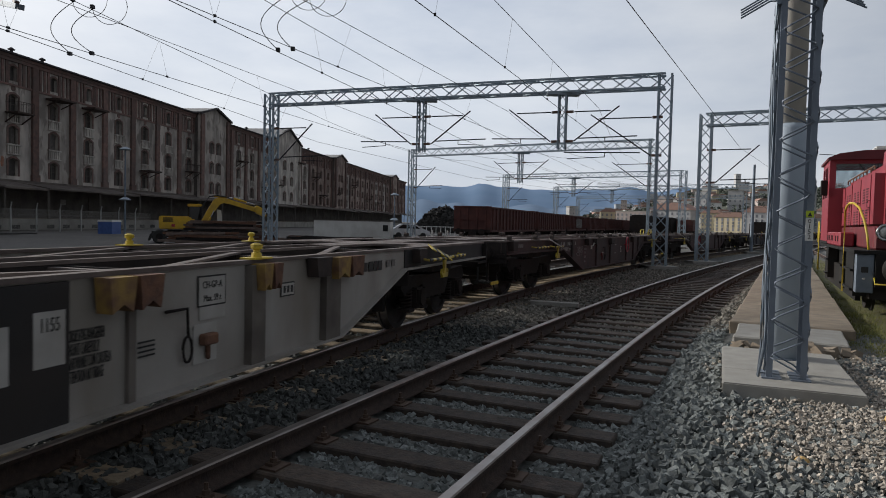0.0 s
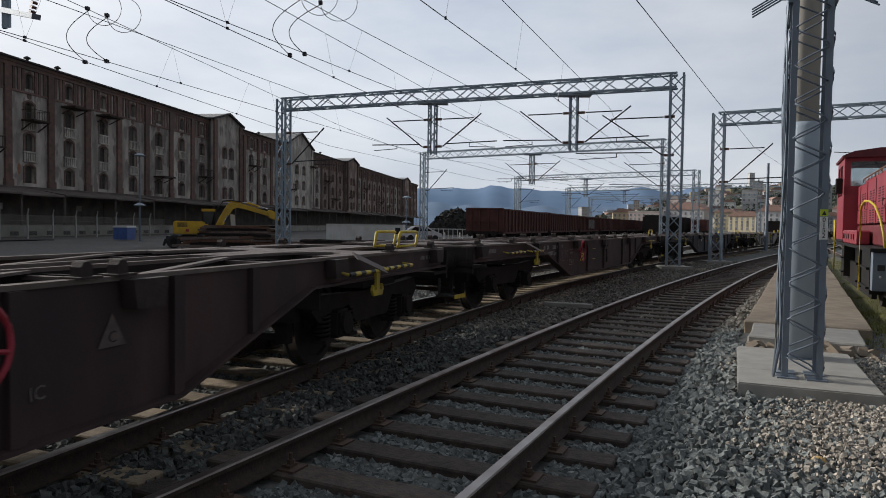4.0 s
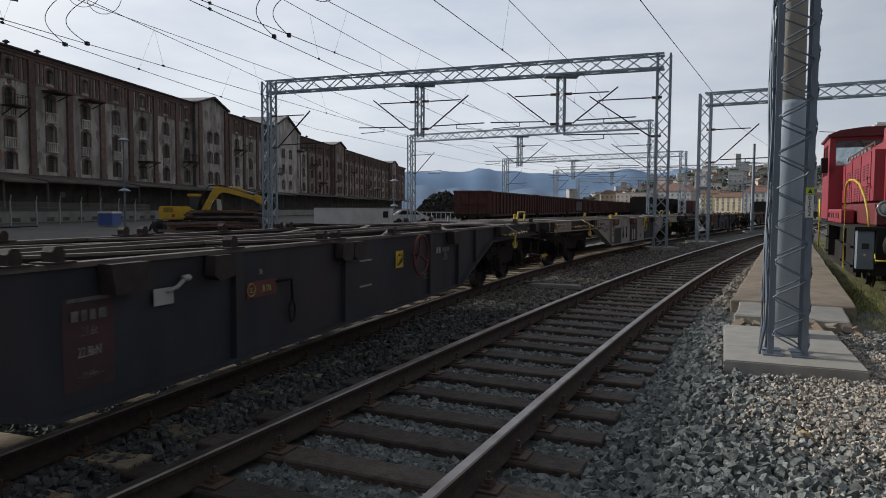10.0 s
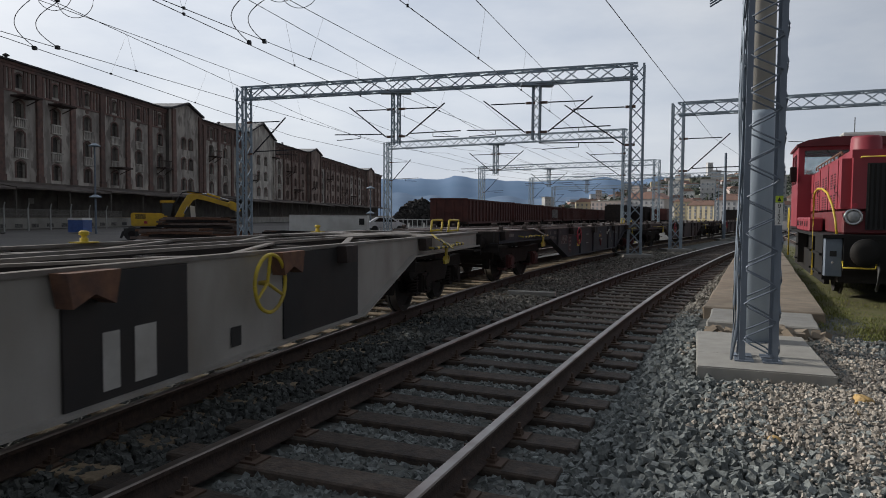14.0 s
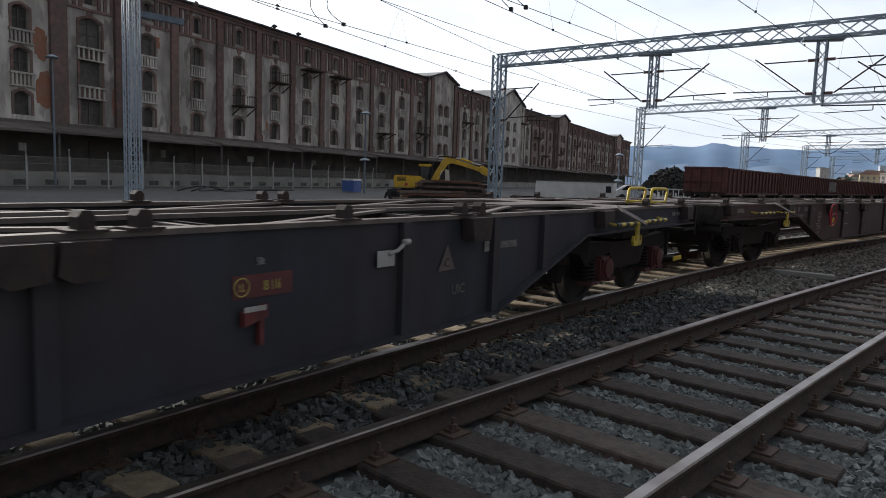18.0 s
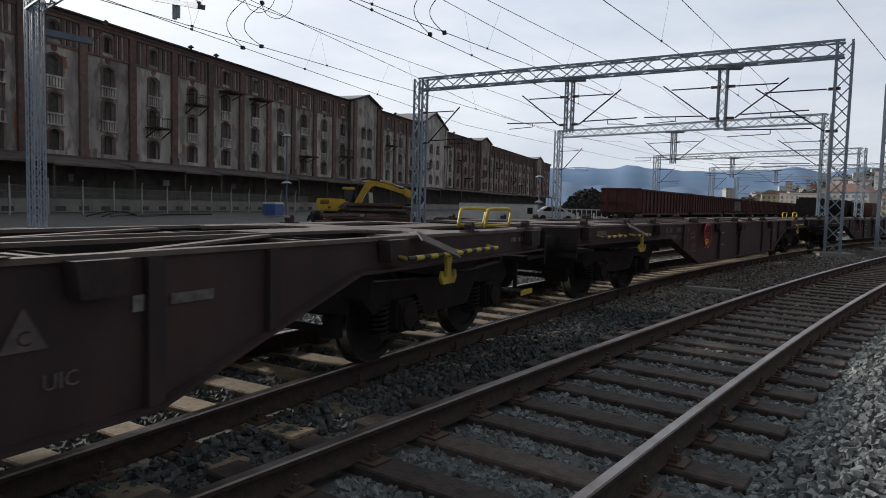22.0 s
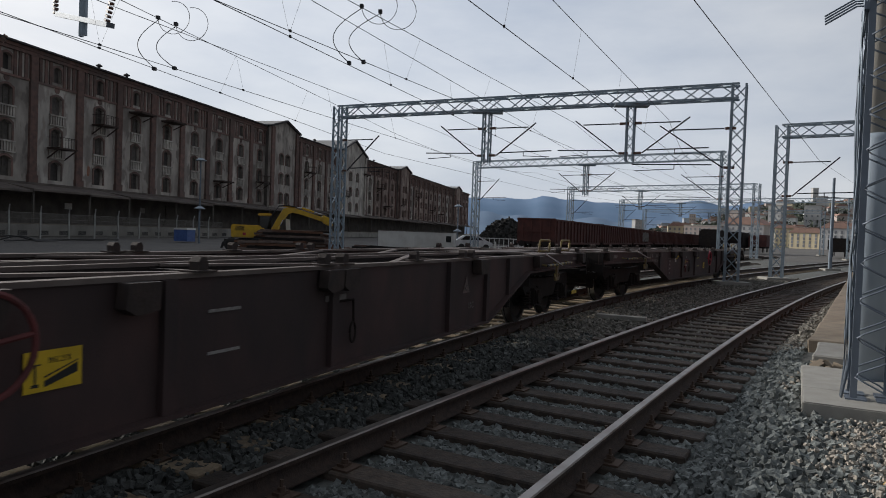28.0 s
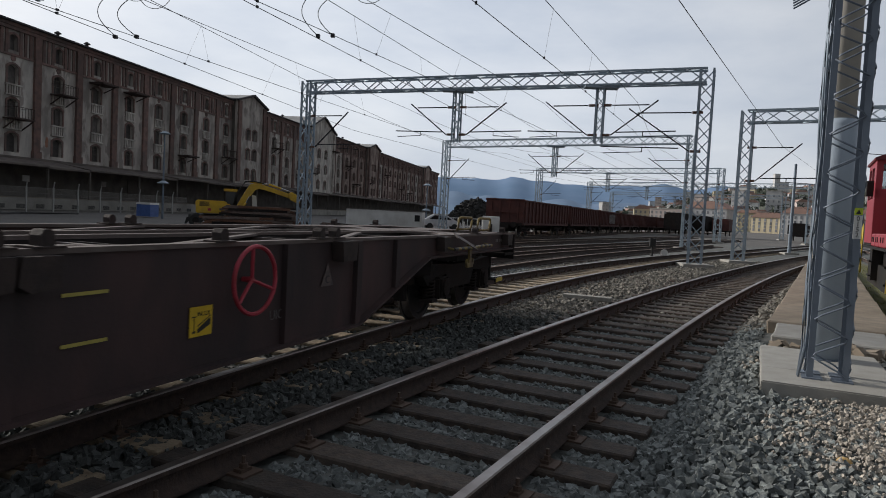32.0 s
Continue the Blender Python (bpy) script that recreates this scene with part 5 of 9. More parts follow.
def knob_bm(sy):
    """Yellow container knob: plate, post and ball."""
    bm = bmesh.new()
    box(bm, -0.13, 0.13, sy * 1.19 - 0.07, sy * 1.19 + 0.07, DECK, DECK + 0.014)
    lathe(bm, [(DECK + 0.01, 0.045), (DECK + 0.05, 0.04), (DECK + 0.055, 0.028), (DECK + 0.075, 0.028), (DECK + 0.085, 0.048), (DECK + 0.115, 0.05), (DECK + 0.13, 0.025)], "z", (0, sy * 1.19, 0), 10)
    return bm


def spigot_top_bm(sy):
    bm = bmesh.new()
    box(bm, -0.09, 0.09, sy * 1.19 - 0.07, sy * 1.19 + 0.07, DECK, DECK + 0.012)
    y = sy * 1.19
    prism(bm, [(-0.04, DECK + 0.01), (0.04, DECK + 0.01), (0.042, DECK + 0.065), (0.02, DECK + 0.095), (-0.02, DECK + 0.095), (-0.042, DECK + 0.065)], y - 0.04, y + 0.04, "y")
    return bm


def handwheel_bm():
    bm = bmesh.new()
    pts = [(0.243 * math.cos(k * math.tau / 32), 0, 0.243 * math.sin(k * math.tau / 32)) for k in range(33)]
    rod(bm, pts, 0.0165, 7)
    for k in range(3):
        a = math.pi / 2 + k * math.tau / 3
        rod(bm, [(0, -0.03, 0), (0.24 * math.cos(a), 0, 0.24 * math.sin(a))], 0.014, 6)
    lathe(bm, [(-0.11, 0.018), (-0.04, 0.026), (-0.02, 0.022)], "y", (0, 0, 0), 10)
    return bm


def striped_bar_bm(length):
    """Grab bar with alternate stripes: material 0 and 1 in turn."""
    bm = bmesh.new()
    n = 8
    for k in range(n):
        a, b = -length / 2 + length * k / n, -length / 2 + length * (k + 1) / n
        first = len(bm.faces)
        rod(bm, [(a, 0, 0), (b, 0, 0)], 0.022, 8)
        bm.faces.ensure_lookup_table()
        for f in bm.faces[first:]:
            f.material_index = k % 2
    rod(bm, [(-length / 2, 0, 0), (-length / 2, -0.12, 0.02)], 0.016, 6)
    rod(bm, [(length / 2, 0, 0), (length / 2, -0.12, 0.02)], 0.016, 6)
    return bm


def tow_hook_bm():
    """Anchor-shaped rope hook hanging from the girder."""
    bm = bmesh.new()
    prism(bm, [(-0.055, 0.0), (0.055, 0.0), (0.035, -0.12), (0.05, -0.2), (0.1, -0.2), (0.12, -0.14), (0.145, -0.2), (0.11, -0.26), (-0.11, -0.26), (-0.145, -0.2), (-0.12, -0.14), (-0.1, -0.2), (-0.05, -0.2), (-0.035, -0.12)], 0.0, 0.03, "y")
    return bm


def slope_plate_bm():
    """Flat strip from the deck edge out and down to the grab bar, in five bands of two materials."""
    bm = bmesh.new()
    a, b = Vector((0.36, 0.0, 0.0)), Vector((-0.08, 0.15, -0.17))
    for k in range(5):
        first = len(bm.faces)
        strut(bm, a.lerp(b, k / 5), a.lerp(b, (k + 1) / 5), 0.13, 0.014, up=(0, 0.6, 0.8))
        bm.faces.ensure_lookup_table()
        for f in bm.faces[first:]:
            f.material_index = k % 2
    return bm


def rail_loop_bm():
    """Bent tube handrail over the end platform."""
    bm = bmesh.new()
    pts = [(0.37, 0, 0.0), (0.35, 0, 0.04), (0.31, 0, 0.17), (0.28, 0, 0.2), (0.22, 0, 0.21), (-0.32, 0, 0.21), (-0.37, 0, 0.195), (-0.385, 0, 0.16), (-0.35, 0, 0.06), (-0.29, 0, 0.0)]
    rod(bm, pts, 0.02, 8)
    rod(bm, [(-0.29, 0, 0.015), (0.37, 0, 0.015)], 0.017, 8)
    return bm


def step_bm():
    bm = bmesh.new()
    for k in range(9):
        box(bm, -0.3 + k * 0.07, -0.28 + k * 0.07, -0.2, 0.12, 0.27, 0.3)
    for y in (-0.2, 0.12):
        box(bm, -0.31, 0.31, y - 0.012, y + 0.012, 0.25, 0.305)
    strut(bm, (-0.3, -0.1, 0.27), (-0.3, -0.1, 0.95), 0.05)
    strut(bm, (0.3, -0.15, 0.27), (0.1, -0.2, 0.9), 0.04)
    return bm


def step_edge_bm():
    bm = bmesh.new()
    box(bm, -0.32, 0.32, 0.134, 0.146, 0.25, 0.315)
    return bm


def hose_bm(sx):
    bm = bmesh.new()
    for y in (-0.35,):
        pts = []
        for k in range(13):
            a = k / 12
            pts.append((sx * (9.28 + 0.5 * a), y + 0.1 * math.sin(a * 3), 0.82 - 0.3 * math.sin(a * math.pi) + 0.05 * a))
        rod(bm, pts, 0.03, 7)
    return bm


def coupling_bm(sx):
    bm = bmesh.new()
    x = sx * 9.25
    strut(bm, (x, 0, 0.88), (x + sx * 0.32, 0, 0.88), 0.09, 0.12)
    box(bm, *sorted((x + sx * 0.24, x + sx * 0.36)), -0.05, 0.05, 0.86, 1.02)
    for y in (-0.09, 0.09):
        rod(bm, [(x + sx * 0.3, y, 0.86), (x + sx * 0.5, y, 0.74), (x + sx * 0.64, y, 0.78)], 0.022, 6)
    return bm


def mark(parent, x, z, w, h, material, name="marking", y=1.222):
    bm = bmesh.new()
    box(bm, x - w / 2, x + w / 2, y, y + 0.002, z - h / 2, z + h / 2)
    return part(name, bm, material, parent)


def words(parent, text, size, x, z, material, y=1.2215):
    # read from the camera's side (+y), so turned to face it
    return letter(text, size, parent, pose(x, y, z, 90, 0, 180), material)


def bars(parent, x, z, widths, h, material, gap=0.05):
    """A line of unreadable writing: plain bars. The reader sees it from +y, so it runs towards -x."""
    for w in widths:
        mark(parent, x - w / 2, z, w, h, material, "writing_bar")
        x -= w + gap


def wagon(style, wheel_x, label, rails_front, rails_rear, wheel_mat="red", box_mat="steel_dark", hook=6.3, step_x=9.15, shift=0.0):
    """A skeletal wagon on two bogies; its dress (markings, plates) is put on afterwards."""
    side, deck = {"grey": ("wagon_grey", "deck_grey"), "brown": ("wagon_brown", "deck_steel"), "blue": ("wagon_blue", "deck_steel"), "rusted": ("wagon_grey", "deck_steel")}[style]
    w = thing("container_wagon", label, "freight wagon", group="wagons of the train")
    for sy in (1, -1):
        part("side_girder", cached(("side_girder", side, sy), lambda: girder_bm(sy), M[side]), None, w)
        part("bottom_flange", cached(("bottom_flange", side, sy), lambda: flange_bm(sy), M[side]), None, w)
        for x in RIBS if style not in ("grey", "rusted") or sy < 0 else ():
            part("stiffener", cached(("stiffener", side, sy, abs(x)), lambda: rib_bm(sy, x), M[side]), None, w, m=pose(x, 0, 0))
    part("deck_frame", cached(("deck_frame", deck), deck_bm, M[deck]), None, w)
    part("underframe", cached("underframe", underframe_bm, M["steel_dark"]), None, w)
    part("brake_gear", cached("brake_gear", tanks_bm, M["steel_dark"], smooth=False), None, w)
    for sx in (-1, 1):
        part("headstock", cached(("headstock", sx), lambda: headstock_bm(sx), M["steel_dark"]), None, w)
        for sy in (-1, 1):
            part("buffer", cached(("buffer", sx), lambda: buffer_bm(sx), M["steel_dark"]), None, w, m=pose(0, sy * 0.875, 0.9))
        part("brake_hose", cached(("brake_hose", sx), lambda: hose_bm(sx), M["black"], smooth=True), None, w)
        part("coupling", cached(("coupling", sx), lambda: coupling_bm(sx), M["steel_dark"]), None, w)
        b = part("bogie", cached("bogie", bogie_frame_bm, M["steel_dark"]), None, w, m=pose(sx * 7.1, 0, 0))
        for ax in (-0.9, 0.9):
            ws = part("wheelset", cached("wheelset", wheelset_bm, M["wheel"], M["tread"], smooth=False), None, b, m=pose(ax, 0, 0.46))
            ws["roll"] = 1
            for sy in (-1, 1):
                part("axle_box", cached(("axle_box", sy, box_mat), lambda: axle_box_bm(sy), M[box_mat]), None, b, m=pose(ax, 0, 0))
                for dx in (-0.27, 0.27):
                    part("coil_spring", cached(("coil_spring", sy), lambda: spring_bm(sy), M["steel_dark"], smooth=True), None, b, m=pose(ax + dx, 0, 0))
        for sy in (-1, 1):
            part("side_frame", cached(("side_frame", sy), lambda: bogie_side_bm(sy), M["steel_dark"]), None, b)
        for ex in (-1.5, 1.5):
            part("end_beam", cached("end_beam", end_beam_bm, M["steel_dark"]), None, b, m=pose(ex, 0, 0))
        part("brake_rigging", cached("brake_rigging", brake_bm, M["steel_dark"]), None, b)
    pale = style in ("grey", "rusted")
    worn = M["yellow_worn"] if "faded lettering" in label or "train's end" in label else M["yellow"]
    for x in (-5.75, -3.0, 2.95, 5.6) if pale else (-8.8, -5.75, -3.15, 3.0, 5.9, 8.8):
        for sy in (-1, 1):
            part("spigot_bracket", cached(("spigot_bracket", sy), lambda: spigot_bm(sy), M["bracket"]), None, w, m=pose(x, 0, 0))
    if pale:
        near, far = ((-2.1,), (-0.3, -3.3, -5.6)) if wheel_x == 0 else ((3.3,), (5.6, -1.95, -7.2))
        for sy, places in ((1, near), (-1, far)):
            for x in places:
                part("spigot", cached(("knob", sy), lambda: knob_bm(sy), M["yellow"]), None, w, "yellow container knob", m=pose(x, 0, 0))
    else:
        for x in (-8.8, -7.3, -3.03, -2.76, -1.45, -0.08, 0.19, 1.57, 3.1, 3.36, 6.0, 7.2, 8.8):
            for sy in (-1, 1):
                part("spigot", cached(("spigot", sy), lambda: spigot_top_bm(sy), M["bracket"]), None, w, m=pose(x + (shift if abs(x) < 5 else 0.0), 0, 0))
    for sx in (-1, 1):
        part("grab_bar", cached(("grab_bar", sx, worn.name), lambda: striped_bar_bm(0.95 if sx < 0 else 0.62), worn, M["black"]), None, w, "black and yellow striped bar", m=pose(-6.22 if sx < 0 else hook + 0.05, 1.42, 1.0))
        part("grab_bar", cached(("grab_bar_far", worn.name), lambda: striped_bar_bm(0.82), worn, M["black"]), None, w, "black and yellow striped bar", m=pose(-7.2 if sx < 0 else hook + 1.05, 1.36, 1.0))
        part("tow_hook", cached(("tow_hook", worn.name), tow_hook_bm, worn), None, w, "yellow anchor-shaped tow hook", m=pose(-6.5 if sx < 0 else hook, 1.37, 0.99))
        part("slope_plate", cached(("slope_plate", style), slope_plate_bm, M["yellow" if style in ("grey", "rusted") else deck], M["black" if style in ("grey", "rusted") else deck]), None, w, m=pose(-6.5 if sx < 0 else hook, 1.29, DECK - 0.004))
    for sx, on in ((1, rails_front), (-1, rails_rear)):
        if on:
            for hx, hy in rails_rear if sx < 0 else rails_front:
                part("handrail", cached(("handrail", worn.name), rail_loop_bm, worn, smooth=True), None, w, "bent yellow tube handrail", m=pose(sx * hx, hy, DECK + 0.015))

    st = part("step", cached("step", step_bm, M["black"]), None, w, m=pose(step_x, 0.9, 0.05) @ Matrix.Diagonal((0.6, 1, 1, 1)))
    part("step_edge", cached("step_edge", step_edge_bm, M["yellow"]), None, st, "yellow step edge")
    if wheel_x:
        hw = part("handwheel", cached(("handwheel", wheel_mat), handwheel_bm, M[wheel_mat]), None, w, "three-spoked %s brake handwheel" % {"red": "red", "red_dull": "dull red", "yellow": "yellow"}[wheel_mat], m=pose(wheel_x, 1.34, 0.9, 0, SPOKE.get(label, 0)))
    return w


def framed_words(w, text, size, x, z, wd, material):
    """Stencilled figures inside a thin painted frame."""
    h = size * 1.45
    for dz in (-h / 2, h / 2):
        mark(w, x, z + dz, wd, 0.008, material, "frame_line")
    for dx in (-wd / 2, wd / 2):
        mark(w, x + dx, z, 0.008, h, material, "frame_line")
    narrow(w, text, size, x, z - size * 0.36, material, 1.2215, 0.62)


def load_table(w, x0, x1, bright):
    """Load-limit table on a maroon field: a head row of letters, a row of figures, a last row with a speed."""
    mid = (x0 + x1) / 2
    field = mark(w, mid + 0.04, 0.825, x0 - x1 + 0.1, 0.24, M["maroon"], "table_field", y=1.2128)
    ink = M["marking"] if bright else M["marking_dim"]
    for z in (0.935, 0.865, 0.79, 0.712):
        mark(field, mid, z, x0 - x1, 0.005, ink, "frame_line", y=1.2155)
    n = 4
    for k in range(n + 1):
        mark(field, x0 + (x1 - x0) * k / n, 0.862, 0.005, 0.145, ink, "frame_line", y=1.2155)
        if k < n:
            c = x0 + (x1 - x0) * (k + 0.5) / n
            narrow(field, "ABCD"[k], 0.06, c, 0.882, ink, 1.2155, 0.8)
            narrow(field, ("44.9", "52.9", "62.4", "70")[k], 0.06, c, 0.808, ink, 1.2155, 0.5)
    narrow(field, "00.0", 0.07, mid, 0.728, ink, 1.2155, 0.62)
    narrow(field, "120", 0.07, x0 + 0.06, 0.728, ink, 1.2155, 0.62)


def dress_dark(w, i, wheel_x, block, plate, strokes, tag=None, holder=None, ring=None, badge=None, logo=None, bright=False, table=None):
    pale, dim = M["marking"], M["marking_dim"]
    x0 = 5.4
    for dx, n in ((0.0, 2), (0.24, 2), (0.62, 4), (0.94, 3), (1.3, 1)):
        bars(w, x0 - dx, 1.04, (0.04,) * n, 0.085, pale if i in (1, 2) else dim, 0.022)
    words(w, "RIV", 0.12, x0 - 0.11, 0.865, pale if i in (1, 2) else dim)
    bars(w, x0 - 0.26, 0.905, (0.05, 0.045, 0.02, 0.05, 0.05, 0.05), 0.085, pale if i in (1, 2) else dim, 0.018)
    words(w, "Sgns", 0.12, x0 - 0.79, 0.865, pale if i in (1, 2) else dim)
    if table:
        load_table(w, *table, bright)
    # weights and length beside the stiffener
    mark(w, block, 0.7, 0.36, 0.52, M["maroon"], "dark_field", y=1.2128)
    mark(w, block, 0.955, 0.3, 0.022, dim, "writing_bar", y=1.216)
    if i in (6,):
        framed_words(w, "19 200kg", 0.075, block, 0.865, 0.33, pale)
    else:
        bars(w, block + 0.13, 0.865, (0.05, 0.04, 0.04, 0.06), 0.06, dim, 0.02)
    narrow(w, "21.6t", 0.08, block, 0.745, pale if bright else dim, 1.2165, 0.7)
    if i in (2, 6, 7):
        framed_words(w, "22.8kN", 0.085, block, 0.655, 0.33, pale)
    else:
        narrow(w, "22.8kN", 0.085, block, 0.625, pale, 1.2165, 0.66)
    narrow(w, "\u2013 19.64m \u2013", 0.06, block, 0.5, pale if bright else dim, 1.2165, 0.66)
    for z in (0.92, 0.65):
        mark(w, strokes, z, 0.3, 0.02, M["marking_yellow"] if i in (2, 7, 9) else pale, "painted_stroke")
    if plate:
        x, z, wd = plate
        p = mark(w, x, z, wd, 0.2, M["sign_yellow"] if i != 1 else M["grime_white"], "warning_plate")
        narrow(p, "MAX. 2.5 %", 0.042, x - wd * 0.1, z + 0.035, M["black"], 1.2245, 0.6)
        bm = bmesh.new()
        prism(bm, [(x + wd * 0.16, z - 0.08), (x - wd * 0.42, z - 0.03), (x - wd * 0.42, z + 0.02), (x + wd * 0.16, z - 0.05)], 1.2245, 1.226, "y")
        prism(bm, [(x + wd * 0.16, z - 0.035), (x - wd * 0.42, z + 0.028), (x - wd * 0.42, z + 0.034), (x + wd * 0.16, z - 0.027)], 1.2245, 1.226, "y")
        box(bm, x + wd * 0.3, x + wd * 0.33, 1.2245, 1.226, z - 0.06, z + 0.03)
        box(bm, x + wd * 0.22, x + wd * 0.42, 1.2245, 1.226, z + 0.03, z + 0.036)
        box(bm, x + wd * 0.25, x + wd * 0.38, 1.2245, 1.226, z - 0.075, z - 0.06)
        part("slope_sign", bm, M["black"], p)
    words(w, "UIC", 0.11, -3.0 if wheel_x > 0 else wheel_x - 0.45, 0.55, dim)
    bm = bmesh.new()
    tx = -2.83 if wheel_x > 0 else -2.95
    prism(bm, [(tx - 0.11, 0.75), (tx + 0.11, 0.75), (tx, 0.95)], 1.222, 1.2235, "y")
    tri = part("triangle_sign", bm, M["marking_worn"], w, "faded warning triangle")
    words(tri, "C", 0.1, tx, 0.775, M["black"], y=1.2245)
    if tag:
        mark(w, tag, 0.9, 0.18, 0.11, M["grime_white"], "label_plate", y=1.24)
        bm = bmesh.new()
        rod(bm, [(tag - 0.02, 1.25, 0.93), (tag - 0.1, 1.26, 0.95), (tag - 0.17, 1.27, 1.0)], 0.014, 6)
        lathe(bm, [(-0.03, 0.022), (0.03, 0.022)], "x", (tag - 0.18, 1.27, 1.005), 8)
        part("release_lever", bm, M["yellow" if i == 9 else "grime_white"], w, "short lever with a pale grip", smooth=True)
    if holder:
        bm = bmesh.new()
        prism(bm, [(holder - 0.09, 0.66), (holder + 0.07, 0.62), (holder + 0.07, 0.7), (holder - 0.09, 0.73)], 1.225, 1.27, "y")
        box(bm, holder - 0.07, holder - 0.04, 1.225, 1.26, 0.5, 0.66)
        part("label_holder", bm, M["red_dull"], w, "small dull red bracket")
        mark(w, holder, 0.715, 0.15, 0.03, M["grime_white"], "bracket_top", y=1.272)
    if ring:
        pull_handle(w, ring)
    if badge:
        f = mark(w, badge - 0.1, 0.83, 0.42, 0.13, M["maroon_bright"], "badge_field", y=1.2155)
        bm = bmesh.new()
        rod(bm, [(badge + 0.05 + 0.05 * math.cos(k * math.tau / 16), 1.2195, 0.83 + 0.05 * math.sin(k * math.tau / 16)) for k in range(17)], 0.004, 4)
        part("badge_ring", bm, M["marking_yellow"], f)
        narrow(f, "LL", 0.06, badge + 0.05, 0.808, M["marking_yellow"], 1.2185, 0.7)
        narrow(f, "IB 116", 0.08, badge - 0.16, 0.8, M["marking_yellow"], 1.2185, 0.6)
        narrow(w, "58t", 0.06, badge - 0.08, 0.945, pale, 1.2165, 0.7)
    else:
        bars(w, 0.2, 0.9, (0.06, 0.05, 0.1), 0.05, dim)
    if logo:
        for dx in (0.0, 0.1):
            mark(w, logo - dx, 0.9, 0.075, 0.085, pale, "logo_block")
        bars(w, logo - 0.2, 0.9, (0.3,), 0.06, dim)
    # rusty lock brackets under the deck edge
    for x in (2.1, -0.05, 0.2):
        bm = bmesh.new()
        prism(bm, [(x - 0.11, DECK - 0.03), (x + 0.11, DECK - 0.03), (x + 0.13, DECK - 0.17), (x + 0.06, DECK - 0.21), (x - 0.1, DECK - 0.19)], 1.24, 1.33, "y")
        part("lock_bracket", bm, M["bracket"], w)
    bars(w, 8.9, 1.05, (0.3, 0.1, 0.34), 0.07, dim)
    bars(w, -8.3, 1.05, (0.16, 0.08, 0.17), 0.05, dim)


def pull_handle(w, x):
    """A bent rod with a hanging ring under the deck edge."""
    bm = bmesh.new()
    rod(bm, [(x + 0.12, 1.24, 0.87), (x - 0.1, 1.24, 0.87), (x - 0.1, 1.25, 0.68)], 0.012, 5)
    pts = [(x - 0.09 + 0.045 * math.cos(k * math.tau / 14), 1.25, 0.59 + 0.09 * math.sin(k * math.tau / 14)) for k in range(15)]
    rod(bm, pts, 0.01, 5)
    part("pull_handle", bm, M["steel_dark"], w, smooth=True)


def stiffener(w, x0, x1, material, z0=0.335, z1=DECK - 0.04, out=0.07):
    bm = bmesh.new()
    box(bm, min(x0, x1), max(x0, x1), 1.2125, 1.2125 + out, z0, z1)
    return part("stiffener", bm, material, w)


def narrow(parent, text, size, x, z, material, y, squeeze=0.5):
    return letter(text, size, parent, pose(x, y, z, 90, 0, 180) @ Matrix.Diagonal((squeeze, 1, 1, 1)), material)


def outlined(w, x, z, wd, h):
    """A white panel with a thin black frame."""
    back = mark(w, x, z, wd + 0.024, h + 0.024, M["black"], "panel_frame", y=1.2195)
    return mark(back, x, z, wd, h, M["grime_white"], "white_panel", y=1.222)


